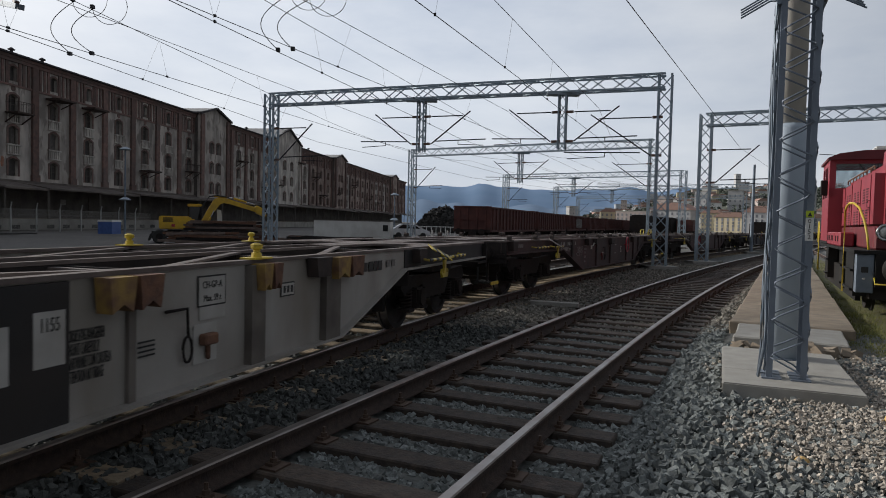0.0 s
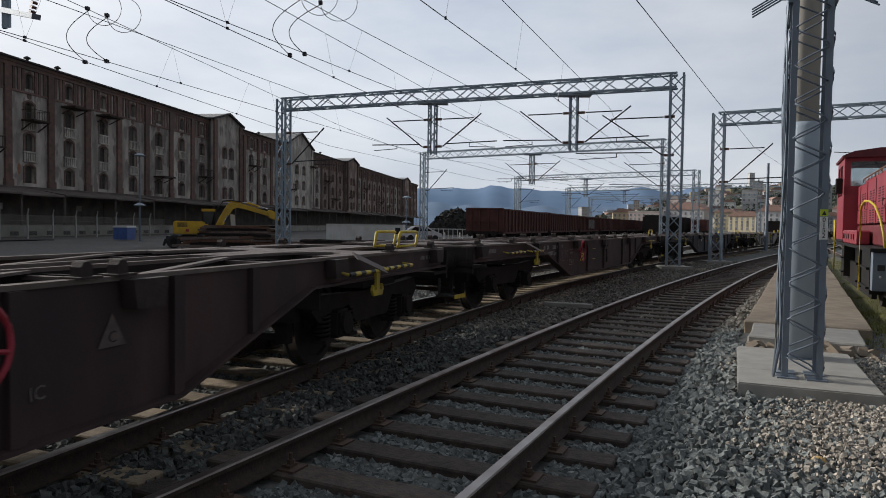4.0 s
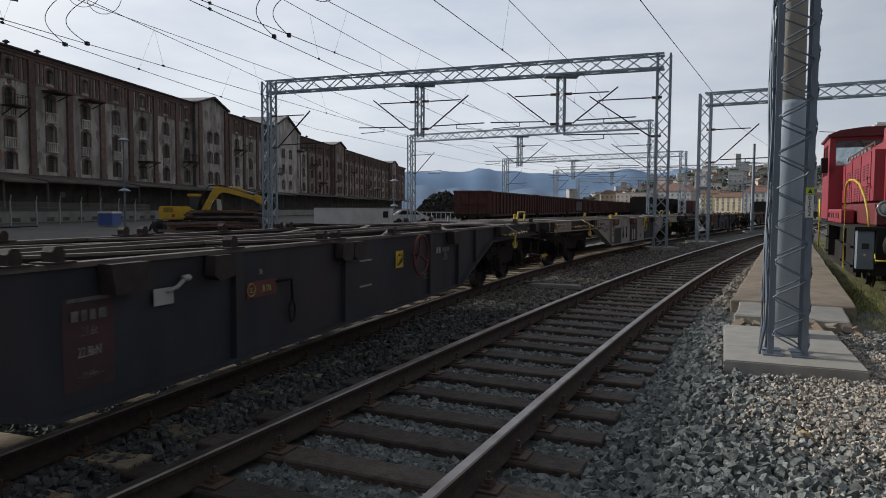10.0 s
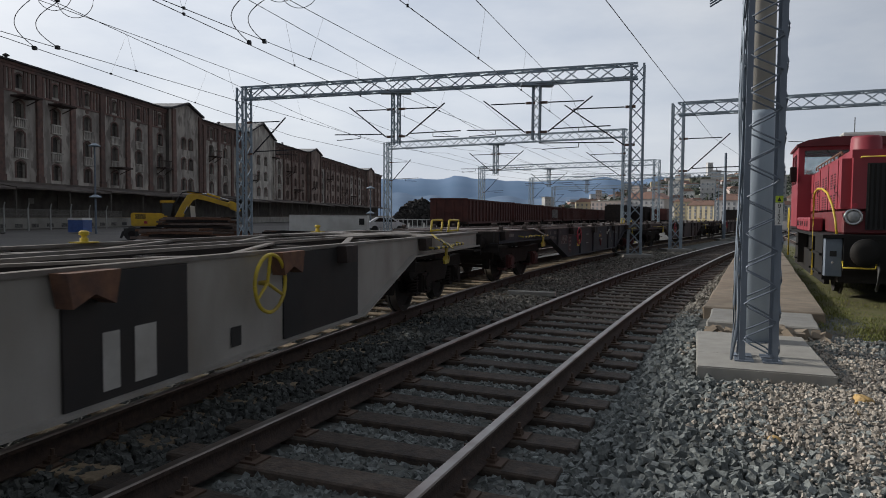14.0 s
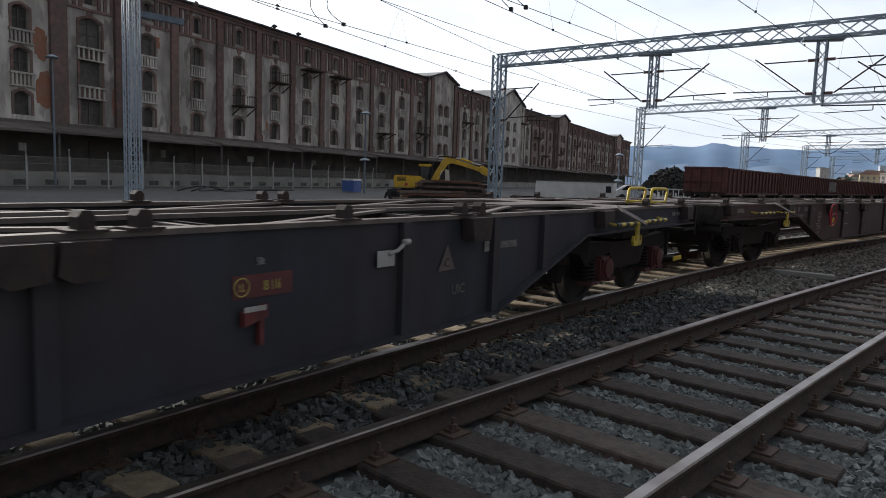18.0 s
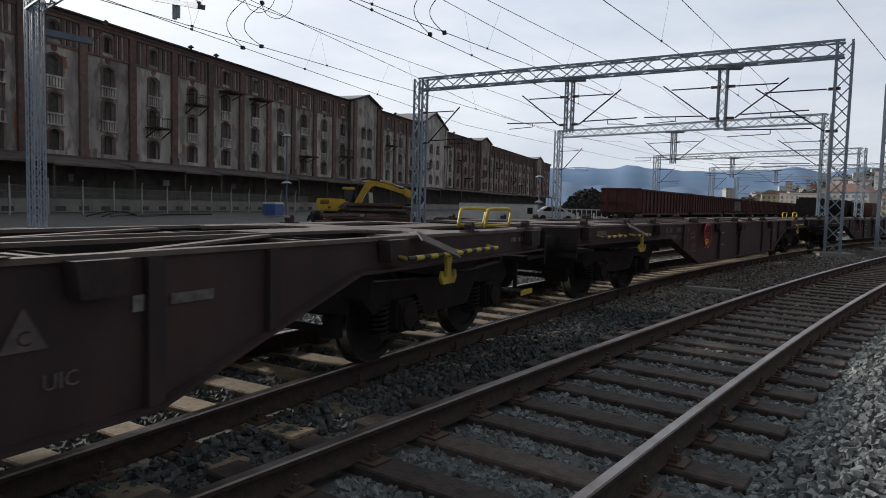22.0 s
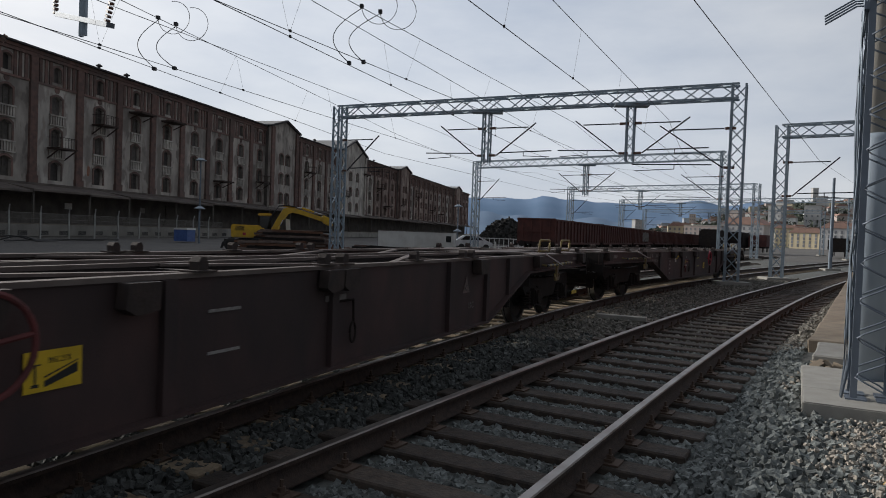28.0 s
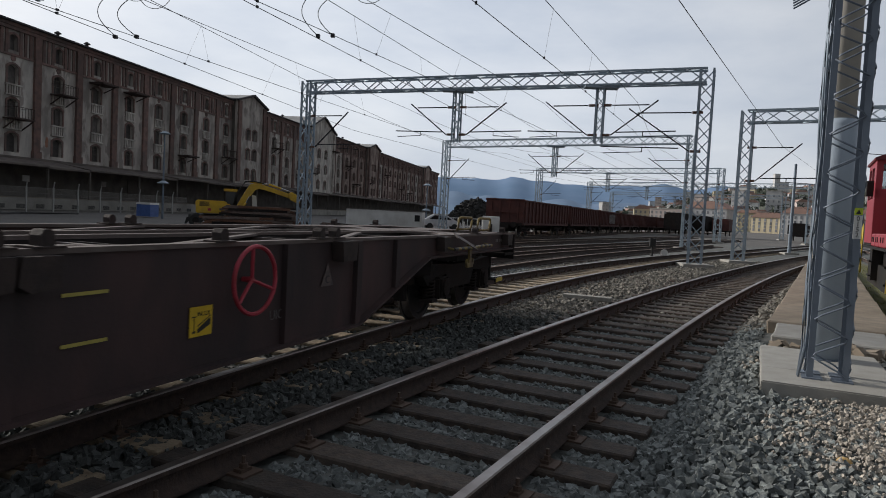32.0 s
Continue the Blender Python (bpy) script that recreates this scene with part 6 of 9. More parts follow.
def dress_grey(w, first):
    dark = M["black"]
    if first:
        stiffener(w, -9.2, -5.35, M["field_black"], DECK - 0.26, DECK - 0.03, out=0.012)
        stiffener(w, 0.75, -0.23, M["field_black"], out=0.02)
        for x, wd in ((-0.1, 0.2), (0.2, 0.12)):
            mark(w, x, 0.83 if wd > 0.15 else 0.78, wd, 0.3, M["grime_white"], "white_panel", y=1.234)
        narrow(w, "1155", 0.11, -0.1, 0.87, dark, 1.2375, 0.6)
        for k, line in enumerate(("VORSICHTIG RANGIEREN", "SHUNT CAREFULLY", "MANOVRARE CON CAUTELA", "ATTENTION AU TRIAGE")):
            narrow(w, line, 0.1, (-0.355, -0.34, -0.375, -0.35)[k], 0.785 - k * 0.077, dark, 1.2215, (0.235, 0.255, 0.25, 0.245)[k])
        # stiffeners in a darker brown: their shade is put into the colour
        stiffener(w, -0.66, -0.72, M["wagon_shade"], out=0.03)
        for z in (0.7, 0.67, 0.64, 0.61):
            mark(w, -0.83, z, 0.15, 0.012, dark, "writing_bar")
        mark(w, -1.5, 0.82, 0.29, 0.11, M["grime_white"], "fresh_paint", y=1.2185)
        mark(w, -1.42, 0.6, 0.26, 0.28, M["grime_white"], "fresh_paint", y=1.2175)
        p = outlined(w, -1.49, 0.97, 0.3, 0.2)
        narrow(p, "CH-GP-A", 0.075, -1.49, 0.99, dark, 1.2255, 0.75)
        narrow(p, "Max. 59 t", 0.07, -1.49, 0.895, dark, 1.2255, 0.75)
        pull_handle(w, -1.1)
        bm = bmesh.new()
        box(bm, -1.49, -1.34, 1.22, 1.29, 0.59, 0.67)
        box(bm, -1.44, -1.41, 1.22, 1.26, 0.48, 0.59)
        bmesh.ops.bevel(bm, geom=list(bm.edges), offset=0.012, segments=1, affect='EDGES')
        part("label_holder", bm, M["rust"], w, "rusty label holder")
        stiffener(w, -1.91, -2.1, M["wagon_shade"])
        q = outlined(w, -2.54, 0.89, 0.2, 0.1)
        for dx in (-0.06, 0.0, 0.06):
            mark(q, -2.54 + dx, 0.89, 0.035, 0.06, dark, "writing_bar", y=1.2245)
        stiffener(w, -3.15, -3.45, M["wagon_shade"])
        mark(w, -4.15, 0.99, 0.12, 0.1, dark, "logo_block")
        bars(w, -4.25, 0.99, (0.11, 0.1, 0.11), 0.11, dark, 0.025)
        bars(w, -4.75, 1.0, (0.12, 0.1), 0.08, M["marking_dim"])
        for x0, x1 in ((-0.38, -0.85), (-1.95, -2.25), (-3.22, -3.86)):
            for k in range(2):
                bm = bmesh.new()
                a = x0 + (x1 - x0) * (0.5 * k + 0.02)
                b = x0 + (x1 - x0) * (0.5 * k + 0.47)
                prism(bm, [(a, DECK - 0.03), (b, DECK - 0.03), (b + 0.03, DECK - 0.24), ((a + b) / 2, DECK - 0.19), (a - 0.02, DECK - 0.24)], 1.24, 1.36, "y")
                part("lock_bracket", bm, M["rust_yellow" if k == 0 else "rust"], w, "rusty lock bracket with worn yellow paint")
    else:
        stiffener(w, 7.55, 5.28, M["field_black"], DECK - 0.26, DECK - 0.03, out=0.012)
        for x, text in ((8.6, "2\u00b030'"), (8.22, "R. 75m")):
            p = outlined(w, x, 1.04, 0.36, 0.13)
            narrow(p, text, 0.11, x, 1.0, dark, 1.2255, 0.75)
        bm = bmesh.new()
        rod(bm, [(9.1, 1.3, 1.1), (9.14, 1.36, 1.08), (9.14, 1.36, 0.9), (9.1, 1.3, 0.86)], 0.018, 6)
        part("grab_loop", bm, M["yellow"], w, "small yellow grab loop", smooth=True)
        stiffener(w, 9.2, 9.0, M["rust"], DECK - 0.2, DECK - 0.03, out=0.06)
        for dx, n in ((0.0, 2), (0.2, 2), (0.44, 4), (0.72, 3), (0.93, 1)):
            bars(w, 5.16 - dx, 1.02, (0.04,) * n, 0.085, dark, 0.02)
        words(w, "RIV", 0.115, 5.08, 0.86, dark)
        bars(w, 4.94, 0.9, (0.05, 0.02, 0.045, 0.045, 0.045, 0.045), 0.08, dark, 0.018)
        words(w, "Sgns", 0.115, 4.44, 0.86, dark)
        for r in range(2):
            for c in range(5 if r else 4):
                x = 4.12 - c * 0.12 + (0.12 if r else 0.0)
                cell = mark(w, x, 0.93 - r * 0.105, 0.115, 0.095, dark, "table_frame", y=1.2195)
                mark(cell, x, 0.93 - r * 0.105, 0.1, 0.08, M["grime_white"], "table_cell", y=1.222)
                if r == 0:
                    words(cell, "ABCD"[c], 0.07, x, 0.905, dark, y=1.2255)
                else:
                    mark(cell, x, 0.825, 0.07, 0.04, dark, "writing_bar", y=1.2245)
        bars(w, 4.15, 0.5, (0.06,), 0.09, M["marking_dim"])
        stiffener(w, 3.5, 3.2, M["wagon_grey"])
        for z in (0.9, 0.78, 0.66, 0.4):
            mark(w, 3.35, z, 0.17, 0.06, dark, "writing_bar", y=1.284)
        stiffener(w, 3.12, 2.07, M["field_black"], 0.335, 0.85, out=0.02)
        stiffener(w, 3.1, 2.98, M["rust"], 0.86, 1.02, out=0.03)
        pull_handle(w, 1.46)
        pull_handle(w, 1.95)
        stiffener(w, 0.71, -0.38, M["field_black"], out=0.02)
        stiffener(w, -1.75, -3.42, M["field_black"], out=0.014)
        for x, wd in ((0.35, 0.14), (0.05, 0.2)):
            mark(w, x, 0.58, wd, 0.36, M["grime_white"], "white_panel", y=1.234)
        mark(w, -1.0, 0.5, 0.14, 0.16, dark, "logo_block")
        for x0 in (3.45, 0.8, -1.5):
            bm = bmesh.new()
            prism(bm, [(x0, DECK - 0.02), (x0 - 0.4, DECK - 0.02), (x0 - 0.36, DECK - 0.22), (x0 - 0.2, DECK - 0.15), (x0 - 0.04, DECK - 0.22)], 1.235, 1.36, "y")
            part("lock_bracket", bm, M["rust"], w, "rusty lock bracket")


M["yellow_worn"] = mat("yellow_worn", (0.27, 0.2, 0.05), 0.65, color2=(0.13, 0.09, 0.05), scale=9, stain=(0.06, 0.045, 0.035), stain_scale=4)
M["field_black"] = mat("field_black", (0.018, 0.017, 0.018), 0.7, color2=(0.012, 0.0115, 0.012), scale=4, stain=(0.04, 0.03, 0.025), stain_scale=1.2)
M["grime_white"] = mat("grime_white", (0.46, 0.445, 0.42), 0.7, color2=(0.37, 0.355, 0.33), scale=6, stain=(0.3, 0.27, 0.23), stain_scale=2.5)
# dark brown for the shaded stiffeners, shade painted in, with stains
M["wagon_shade"] = mat("wagon_shade", (0.17, 0.15, 0.13), 0.75, color2=(0.1, 0.085, 0.075), scale=3, stain=(0.06, 0.05, 0.045), stain_scale=1.5)
M["rust_yellow"] = mat("rust_yellow", (0.34, 0.22, 0.05), 0.75, color2=(0.16, 0.085, 0.05), scale=9, stain=(0.12, 0.06, 0.04), stain_scale=5, bump=0.2)
M["maroon"] = mat("maroon", (0.085, 0.037, 0.04), 0.8, color2=(0.06, 0.032, 0.035), scale=6, stain=(0.04, 0.03, 0.031), stain_scale=3)
M["maroon_bright"] = mat("maroon_bright", (0.15, 0.045, 0.045), 0.8, color2=(0.1, 0.035, 0.037), scale=6)
M["marking_worn"] = mat("marking_worn", (0.16, 0.12, 0.11), 0.8, color2=(0.08, 0.07, 0.068), scale=9)
M["marking"] = mat("marking", (0.36, 0.345, 0.33), 0.8, color2=(0.19, 0.18, 0.17), scale=14)
M["marking_dim"] = mat("marking_dim", (0.2, 0.18, 0.17), 0.8, color2=(0.1, 0.09, 0.085), scale=14)
M["marking_yellow"] = mat("marking_yellow", (0.5, 0.42, 0.1), 0.7, scale=14)
M["sign_yellow"] = mat("sign_yellow", (0.75, 0.5, 0.02), 0.5, scale=6)

SPEED = 5.563
LENGTH = 19.74
START = 1.0 + SPEED * 1.41           # where the first gap stands at the clip's start, from the axis' zero
ZERO = TRAIN.near_y(5.0) - 0.3

# style, handwheel place, handrails at front and rear, label
PAIR, ROW, LONE = ((8.65, 0.9), (8.55, 0.6)), ((7.4, 0.9), (8.95, 0.9)), ((9.08, 0.9),)
HOOKS = {1: 6.12, 3: 6.54, 4: 6.4, 7: 7.0}
CONSIST = [
    ("grey", 0.0, (), (), "pale grey skeletal container wagon with dirty sides"),
    ("brown", -1.95, (), PAIR, "dark brown skeletal container wagon with a red handwheel"),
    ("brown", 2.7, (), LONE, "dark brown skeletal container wagon with faded white lettering"),
    ("blue", -1.71, (), LONE, "dark blue-black skeletal container wagon with a red handwheel"),
    ("grey", -1.33, (), PAIR, "light grey skeletal container wagon with a yellow handwheel"),
    ("blue", 2.44, (), PAIR, "dark blue-grey skeletal container wagon with dull red axle boxes"),
    ("brown", 3.08, (), PAIR, "dark brown skeletal container wagon with yellow end rails"),
    ("brown", 3.18, (), PAIR, "dark brown skeletal container wagon with a yellow slope plate"),
    ("brown", 2.98, (), ROW, "dark brown skeletal container wagon with faded lettering"),
    ("brown", -1.73, (), PAIR, "dark brown skeletal container wagon at the train's end"),
]
SPOKE = {CONSIST[i][4]: a for i, a in ((1, 20), (2, 8), (3, 4), (5, 60), (6, 38), (7, 2), (8, 40), (9, 10))}
DRESS = {
    1: dict(block=3.07, plate=(-1.49, 0.76, 0.16), strokes=-0.68, tag=2.46, holder=1.23, ring=0.95, bright=True, table=(3.84, 3.33)),
    2: dict(block=3.3, plate=(2.36, 0.74, 0.3), strokes=1.16, ring=-0.1, table=(4.1, 3.58)),
    3: dict(block=3.2, plate=(-1.3, 0.87, 0.22), strokes=-0.39, tag=2.63, ring=1.2, badge=1.6, logo=-2.62),
    5: dict(block=3.04, plate=(2.08, 0.68, 0.32), strokes=0.89, tag=-2.09, holder=-0.97, badge=-0.97, logo=-3.4, bright=True, table=(3.9, 3.37)),
    6: dict(block=3.67, plate=(2.67, 0.72, 0.33), strokes=1.52, logo=-3.42, bright=True),
    7: dict(block=3.76, plate=(2.78, 0.72, 0.31), strokes=1.63, ring=0.3, logo=-3.42),
    8: dict(block=3.6, plate=(2.56, 0.73, 0.31), strokes=1.36, ring=-0.1),
    9: dict(block=3.26, plate=(-1.31, 0.65, 0.22), strokes=-0.39, tag=2.68, holder=1.47, ring=1.05, badge=1.3, bright=True),
}


def tail_board(w):
    """The white board and red lamp that mark the end of the train."""
    bm = bmesh.new()
    box(bm, -9.36, -9.335, 0.66, 0.98, 0.98, 1.44)
    bmesh.ops.bevel(bm, geom=list(bm.edges), offset=0.01, segments=1, affect='EDGES')
    b = part("tail_board", bm, M["white"], w, "white tail board")
    bm = bmesh.new()
    box(bm, -9.335, -9.3, 0.79, 0.85, 0.9, 1.3)
    part("bracket", bm, M["steel_dark"], b)
    for z in (1.1, 1.32):
        bm = bmesh.new()
        box(bm, -9.364, -9.3602, 0.7, 0.94, z - 0.05, z + 0.05)
        part("red_stripe", bm, M["red_dull"], b)


WAGONS = []
for i, (style, hx, rf, rr, label) in enumerate(CONSIST):
    w = wagon("rusted" if i == 0 else style, hx, label, rf, rr, "yellow" if style == "grey" else "red_dull" if i in (3, 8) else "red", "oxide" if i == 5 else "steel_dark", HOOKS.get(i, 6.3), -9.3 if i >= 5 else 9.15, {3: 0.3, 5: -0.28, 6: 0.36, 7: 0.45, 9: -0.07}.get(i, 0.0))
    if style == "grey":
        dress_grey(w, i == 0)
    else:
        dress_dark(w, i, hx, **DRESS[i])
    WAGONS.append((w, START - LENGTH / 2 + LENGTH * i))


tail_board(WAGONS[-1][0])


def wagon_pose(s):
    """A wagon's pose with its two bogies on the axis."""
    a, b = TRAIN.place(ZERO + s - 7.1), TRAIN.place(ZERO + s + 7.1)
    c, d = (a + b) / 2, (a - b).normalized()
    return pose(c.x, c.y, RAIL, 0, 0, math.degrees(math.atan2(d.y, d.x)))


def motions():
    for w, s0 in WAGONS:
        walk(w, [(t, wagon_pose(s0 - SPEED * t)) for t in np.arange(0.0, 32.01, 1.0)])
        for o in w.children_recursive:
            if "roll" in o:
                base = o.matrix_basis.copy()
                del o["roll"]
                walk(o, [(t, base @ pose(0, 0, 0, 0, math.degrees(SPEED * t / 0.46), 0)) for t in np.arange(0.0, 32.01, 0.1)])

# ---- overhead wires: contact wire, carrier wire and droppers over each track ----
def line_pair(low, high, label, seed, far):
    """One track's contact and carrier wire: each by two points, drawn on behind the camera and on to the far supports."""
    t = thing("overhead_line", label, "overhead wire", group="overhead wires")
    runs = []
    for name, ln in (("contact_wire", low), ("carrier_wire", high)):
        if ln is None:
            continue
        (xa, ya), (xb, yb), z = ln
        d = Vector((xb - xa, yb - ya)).normalized()
        a, b = Vector((xa, ya)) - d * 24, Vector((xb, yb))
        bm = bmesh.new()
        rod(bm, [(a.x, a.y, z), (b.x, b.y, z)], 0.0085, 5)
        part(name, bm, M["wire"], t)
        # onwards: level contact wire, sagging carrier between the portals
        pts = [(b.x, b.y, z)]
        for q in far:
            c = Vector(q)
            n = 8
            p0 = Vector(pts[-1])
            top = 5.4 if name == "contact_wire" else 6.75
            for k in range(1, n + 1):
                f = k / n
                pts.append((p0.x + (c.x - p0.x) * f, p0.y + (c.y - p0.y) * f, p0.z + (top - p0.z) * f - (0 if name == "contact_wire" else 2.0 * f * (1 - f))))
        bm = bmesh.new()
        rod(bm, pts, 0.0085, 4)
        part(name, bm, M["wire"], t)
        runs.append((a, b, z))
    if len(runs) == 2:
        (a, b, z0), (c, e, z1) = runs
        n = 9
        for k in range(2, n):
            q = c.lerp(e, k / n)
            run = (b - a).normalized()
            p = a + run * (q - a).dot(run)
            bm = bmesh.new()
            rod(bm, [(p.x, p.y, z0), (q.x, q.y, z1)], 0.003, 4)
            box(bm, p.x - 0.02, p.x + 0.02, p.y - 0.035, p.y + 0.035, z0 - 0.015, z0 + 0.03)
            part("dropper", bm, M["wire"], t)


line_pair(((-9.63, 11.94), (-6.34, 33.48), 5.45), ((-8.75, 14.38), (-5.98, 33.34), 6.5), "thin dark overhead wires over the outer sidings", 1, ((2.0, 56.1), (17.0, 79.6)))
line_pair(((-9.37, 13.22), (-3.43, 32.4), 5.45), ((-9.32, 14.38), (-3.69, 32.5), 6.5), "thin dark overhead wires over the sidings", 2, ((5.2, 54.1), (20.0, 77.4)))
line_pair(((-5.19, 11.25), (0.59, 30.92), 5.45), ((-4.53, 14.62), (0.61, 30.91), 6.6), "thin dark overhead wires beside the freight train", 3, ((9.0, 51.7), (23.0, 75.3)))
line_pair(((-5.37, 11.69), (2.38, 30.25), 5.6), ((-3.71, 14.61), (2.62, 30.16), 6.6), "thin dark overhead wires crossing the yard", 4, ((10.5, 50.8), (24.0, 74.5)))
line_pair(((-0.85, 11.19), (6.22, 28.83), 5.45), ((0.7, 14.6), (6.3, 28.8), 6.6), "thin dark overhead wires over the freight train", 5, ((13.0, 49.2), (30.0, 80.0)))
line_pair(((2.72, 11.15), (13.6, 31.9), 5.45), None, "thin dark overhead wires over the running track", 6, ((26.0, 52.0), (46.0, 84.0)))


def jumper(a, b):
    """Loops of bare cable that join the contact and the carrier wires."""
    bm = bmesh.new()
    a, b = Vector(a), Vector(b)
    pts = [a.lerp(b, f) + Vector((-0.55 * math.sin(math.pi * f), 0.1, 0)) for f in np.linspace(0, 1, 14)]
    rod(bm, pts, 0.01, 5)
    pts = [b + Vector((0.42 * (1 - math.cos(u)) , 0, -0.32 * math.sin(u) * 1.3)) for u in np.linspace(0, math.pi * 1.55, 18)]
    rod(bm, pts, 0.008, 5)
    for p in (a, b):
        box(bm, p.x - 0.04, p.x + 0.04, p.y - 0.05, p.y + 0.05, p.z - 0.04, p.z + 0.04)
    put("jumper_cable", bm, M["wire"], "looped jumper cable between overhead wires", "cable", group="jumper cables")


jumper((-8.98, 16.3, 5.45), (-9.15, 16.73, 6.85))
jumper((-8.41, 16.21, 5.45), (-8.6, 16.6, 6.65))
jumper((-3.84, 15.47, 5.45), (-3.66, 15.78, 6.85))
jumper((-3.48, 15.35, 5.45), (-3.2, 15.7, 6.7))

# ---- standing goods wagons ----
def gondola_kit():
    kit = {}
    bm = bmesh.new()
    L, W2, z0, z1, t = 7.2, 1.42, 1.05, 2.6, 0.05
    box(bm, -L, L, W2 - t, W2, z0, z1)
    box(bm, -L, L, -W2, -W2 + t, z0, z1)
    kit["side_wall"] = bm
    bm2 = bmesh.new()
    for sx in (-1, 1):
        box(bm2, *sorted((sx * L, sx * (L - t))), -W2 + t, W2 - t, z0, z1 + 0.05)
        for y in (-1.0, -0.35, 0.35, 1.0):
            box(bm2, *sorted((sx * L, sx * (L + 0.08))), y - 0.05, y + 0.05, z0, z1)
        box(bm2, *sorted((sx * L, sx * (L + 0.09))), -W2, W2, 1.75, 1.85)
    kit["end_wall"] = bm2
    bm3 = bmesh.new()
    n = 15
    for sy in (1,):
        box(bm3, -0.09, 0.09, *sorted((sy * W2, sy * (W2 + 0.1))), z0, z1 - 0.02)
    kit["rib"] = bm3
    bm4 = bmesh.new()
    for sy in (-1, 1):
        box(bm4, -L, L, *sorted((sy * (W2 - 0.08), sy * (W2 + 0.07))), z1, z1 + 0.1)
        box(bm4, -L, L, *sorted((sy * (W2 - 0.04), sy * (W2 + 0.05))), z0 - 0.16, z0)
    for sx in (-1, 1):
        box(bm4, *sorted((sx * (L - 0.1), sx * (L + 0.06))), -W2, W2, z1 + 0.052, z1 + 0.15)
    kit["rim"] = bm4
    bm5 = bmesh.new()
    box(bm5, -L, L, -1.35, 1.35, 0.85, z0)
    box(bm5, -L, L, -0.3, 0.3, 0.6, 0.85)
    kit["floor"] = bm5
    return {k: mesh_of(b, k, M["gondola"] if k != "floor" else M["steel_dark"]) for k, b in kit.items()}


def gondolas():
    kit = gondola_kit()
    first = thing("open_wagon", "rust-brown high-sided open goods wagon standing on a siding", "freight wagon", group="standing open wagons")
    for k in ("side_wall", "end_wall", "rim", "floor"):
        part(k, kit[k], None, first)
    for k in range(15):
        for turn in (0, 180):
            part("rib", kit["rib"], None, first, m=pose(-6.85 + k * 13.7 / 14, 0, 0, 0, 0, turn))
    for sx in (-1, 1):
        b = part("bogie", cached("bogie", bogie_frame_bm, M["steel_dark"]), None, first, m=pose(sx * 5.2, 0, 0))
        for sy in (-1, 1):
            part("side_frame", cached(("side_frame", sy), lambda: bogie_side_bm(sy), M["steel_dark"]), None, b)
        for ax in (-0.9, 0.9):
            part("wheelset", cached("wheelset", wheelset_bm, M["wheel"], M["tread"]), None, b, m=pose(ax, 0, 0.46))
        for sy in (-1, 1):
            part("buffer", cached(("buffer", sx), lambda: buffer_bm(sx), M["steel_dark"]), None, first, m=pose(-sx * 2.05, sy * 0.875, 0.9))
    base = 64.0
    for i in range(9):
        s = base + 7.2 + 15.74 * i
        p, d = GONDOLA.place(s), GONDOLA.way(s)
        m = pose(p.x, p.y, RAIL, 0, 0, math.degrees(math.atan2(d.y, d.x)))
        if i == 0:
            first.matrix_basis = m
        else:
            copy_thing(first, m)
    # pale graffiti strokes on the third wagon's side
    s = base + 7.2 + 15.74 * 2
    p, d = GONDOLA.place(s), GONDOLA.way(s)
    g = thing("graffiti", "pale scrawled graffiti on the open wagon's side", "graffiti", m=pose(p.x, p.y, RAIL, 0, 0, math.degrees(math.atan2(d.y, d.x))))
    rng = random.Random(3)
    for k in range(16):
        bm = bmesh.new()
        x = -1.5 + k * 0.28
        pts = [(x + rng.uniform(-0.1, 0.1), -1.535, 1.3 + 1.0 * j / 5 + rng.uniform(-0.1, 0.1)) for j in range(6)]
        rod(bm, pts, 0.03, 4)
        part("paint_stroke", bm, M["marking"], g)


def dark_vans():
    """Dark covered wagons far along the fan of tracks."""
    for x, y, h, l, ang, mt in ((33.3, 115.3, 3.5, 9.0, 64, "steel_dark"), (39.3, 121.8, 3.3, 9.0, 64, "steel_dark"), (43.7, 123.5, 3.0, 9.0, 64, "gondola"), (49.3, 107.2, 2.7, 10.0, 64, "steel_dark")):
        t = thing("goods_van", "dark covered goods van standing far off", "freight wagon", group="distant goods vans", m=pose(x, y, RAIL, 0, 0, ang))
        bm = bmesh.new()
        box(bm, -l / 2, l / 2, -1.4, 1.4, 1.0, h)
        bmesh.ops.bevel(bm, geom=[e for e in bm.edges if all(v.co.z > 2 for v in e.verts)], offset=0.25, segments=2, affect='EDGES')
        part("body", bm, M[mt], t)
        bm = bmesh.new()
        box(bm, -l / 2, l / 2, -1.2, 1.2, 0.7, 0.99)
        for a in (-0.33, 0.33):
            for sy in (-0.75, 0.75):
                lathe(bm, [(sy - 0.06, 0.46), (sy + 0.06, 0.46)], "y", (a * l, 0, 0.46), 14)
        part("underframe", bm, M["steel_dark"], t)


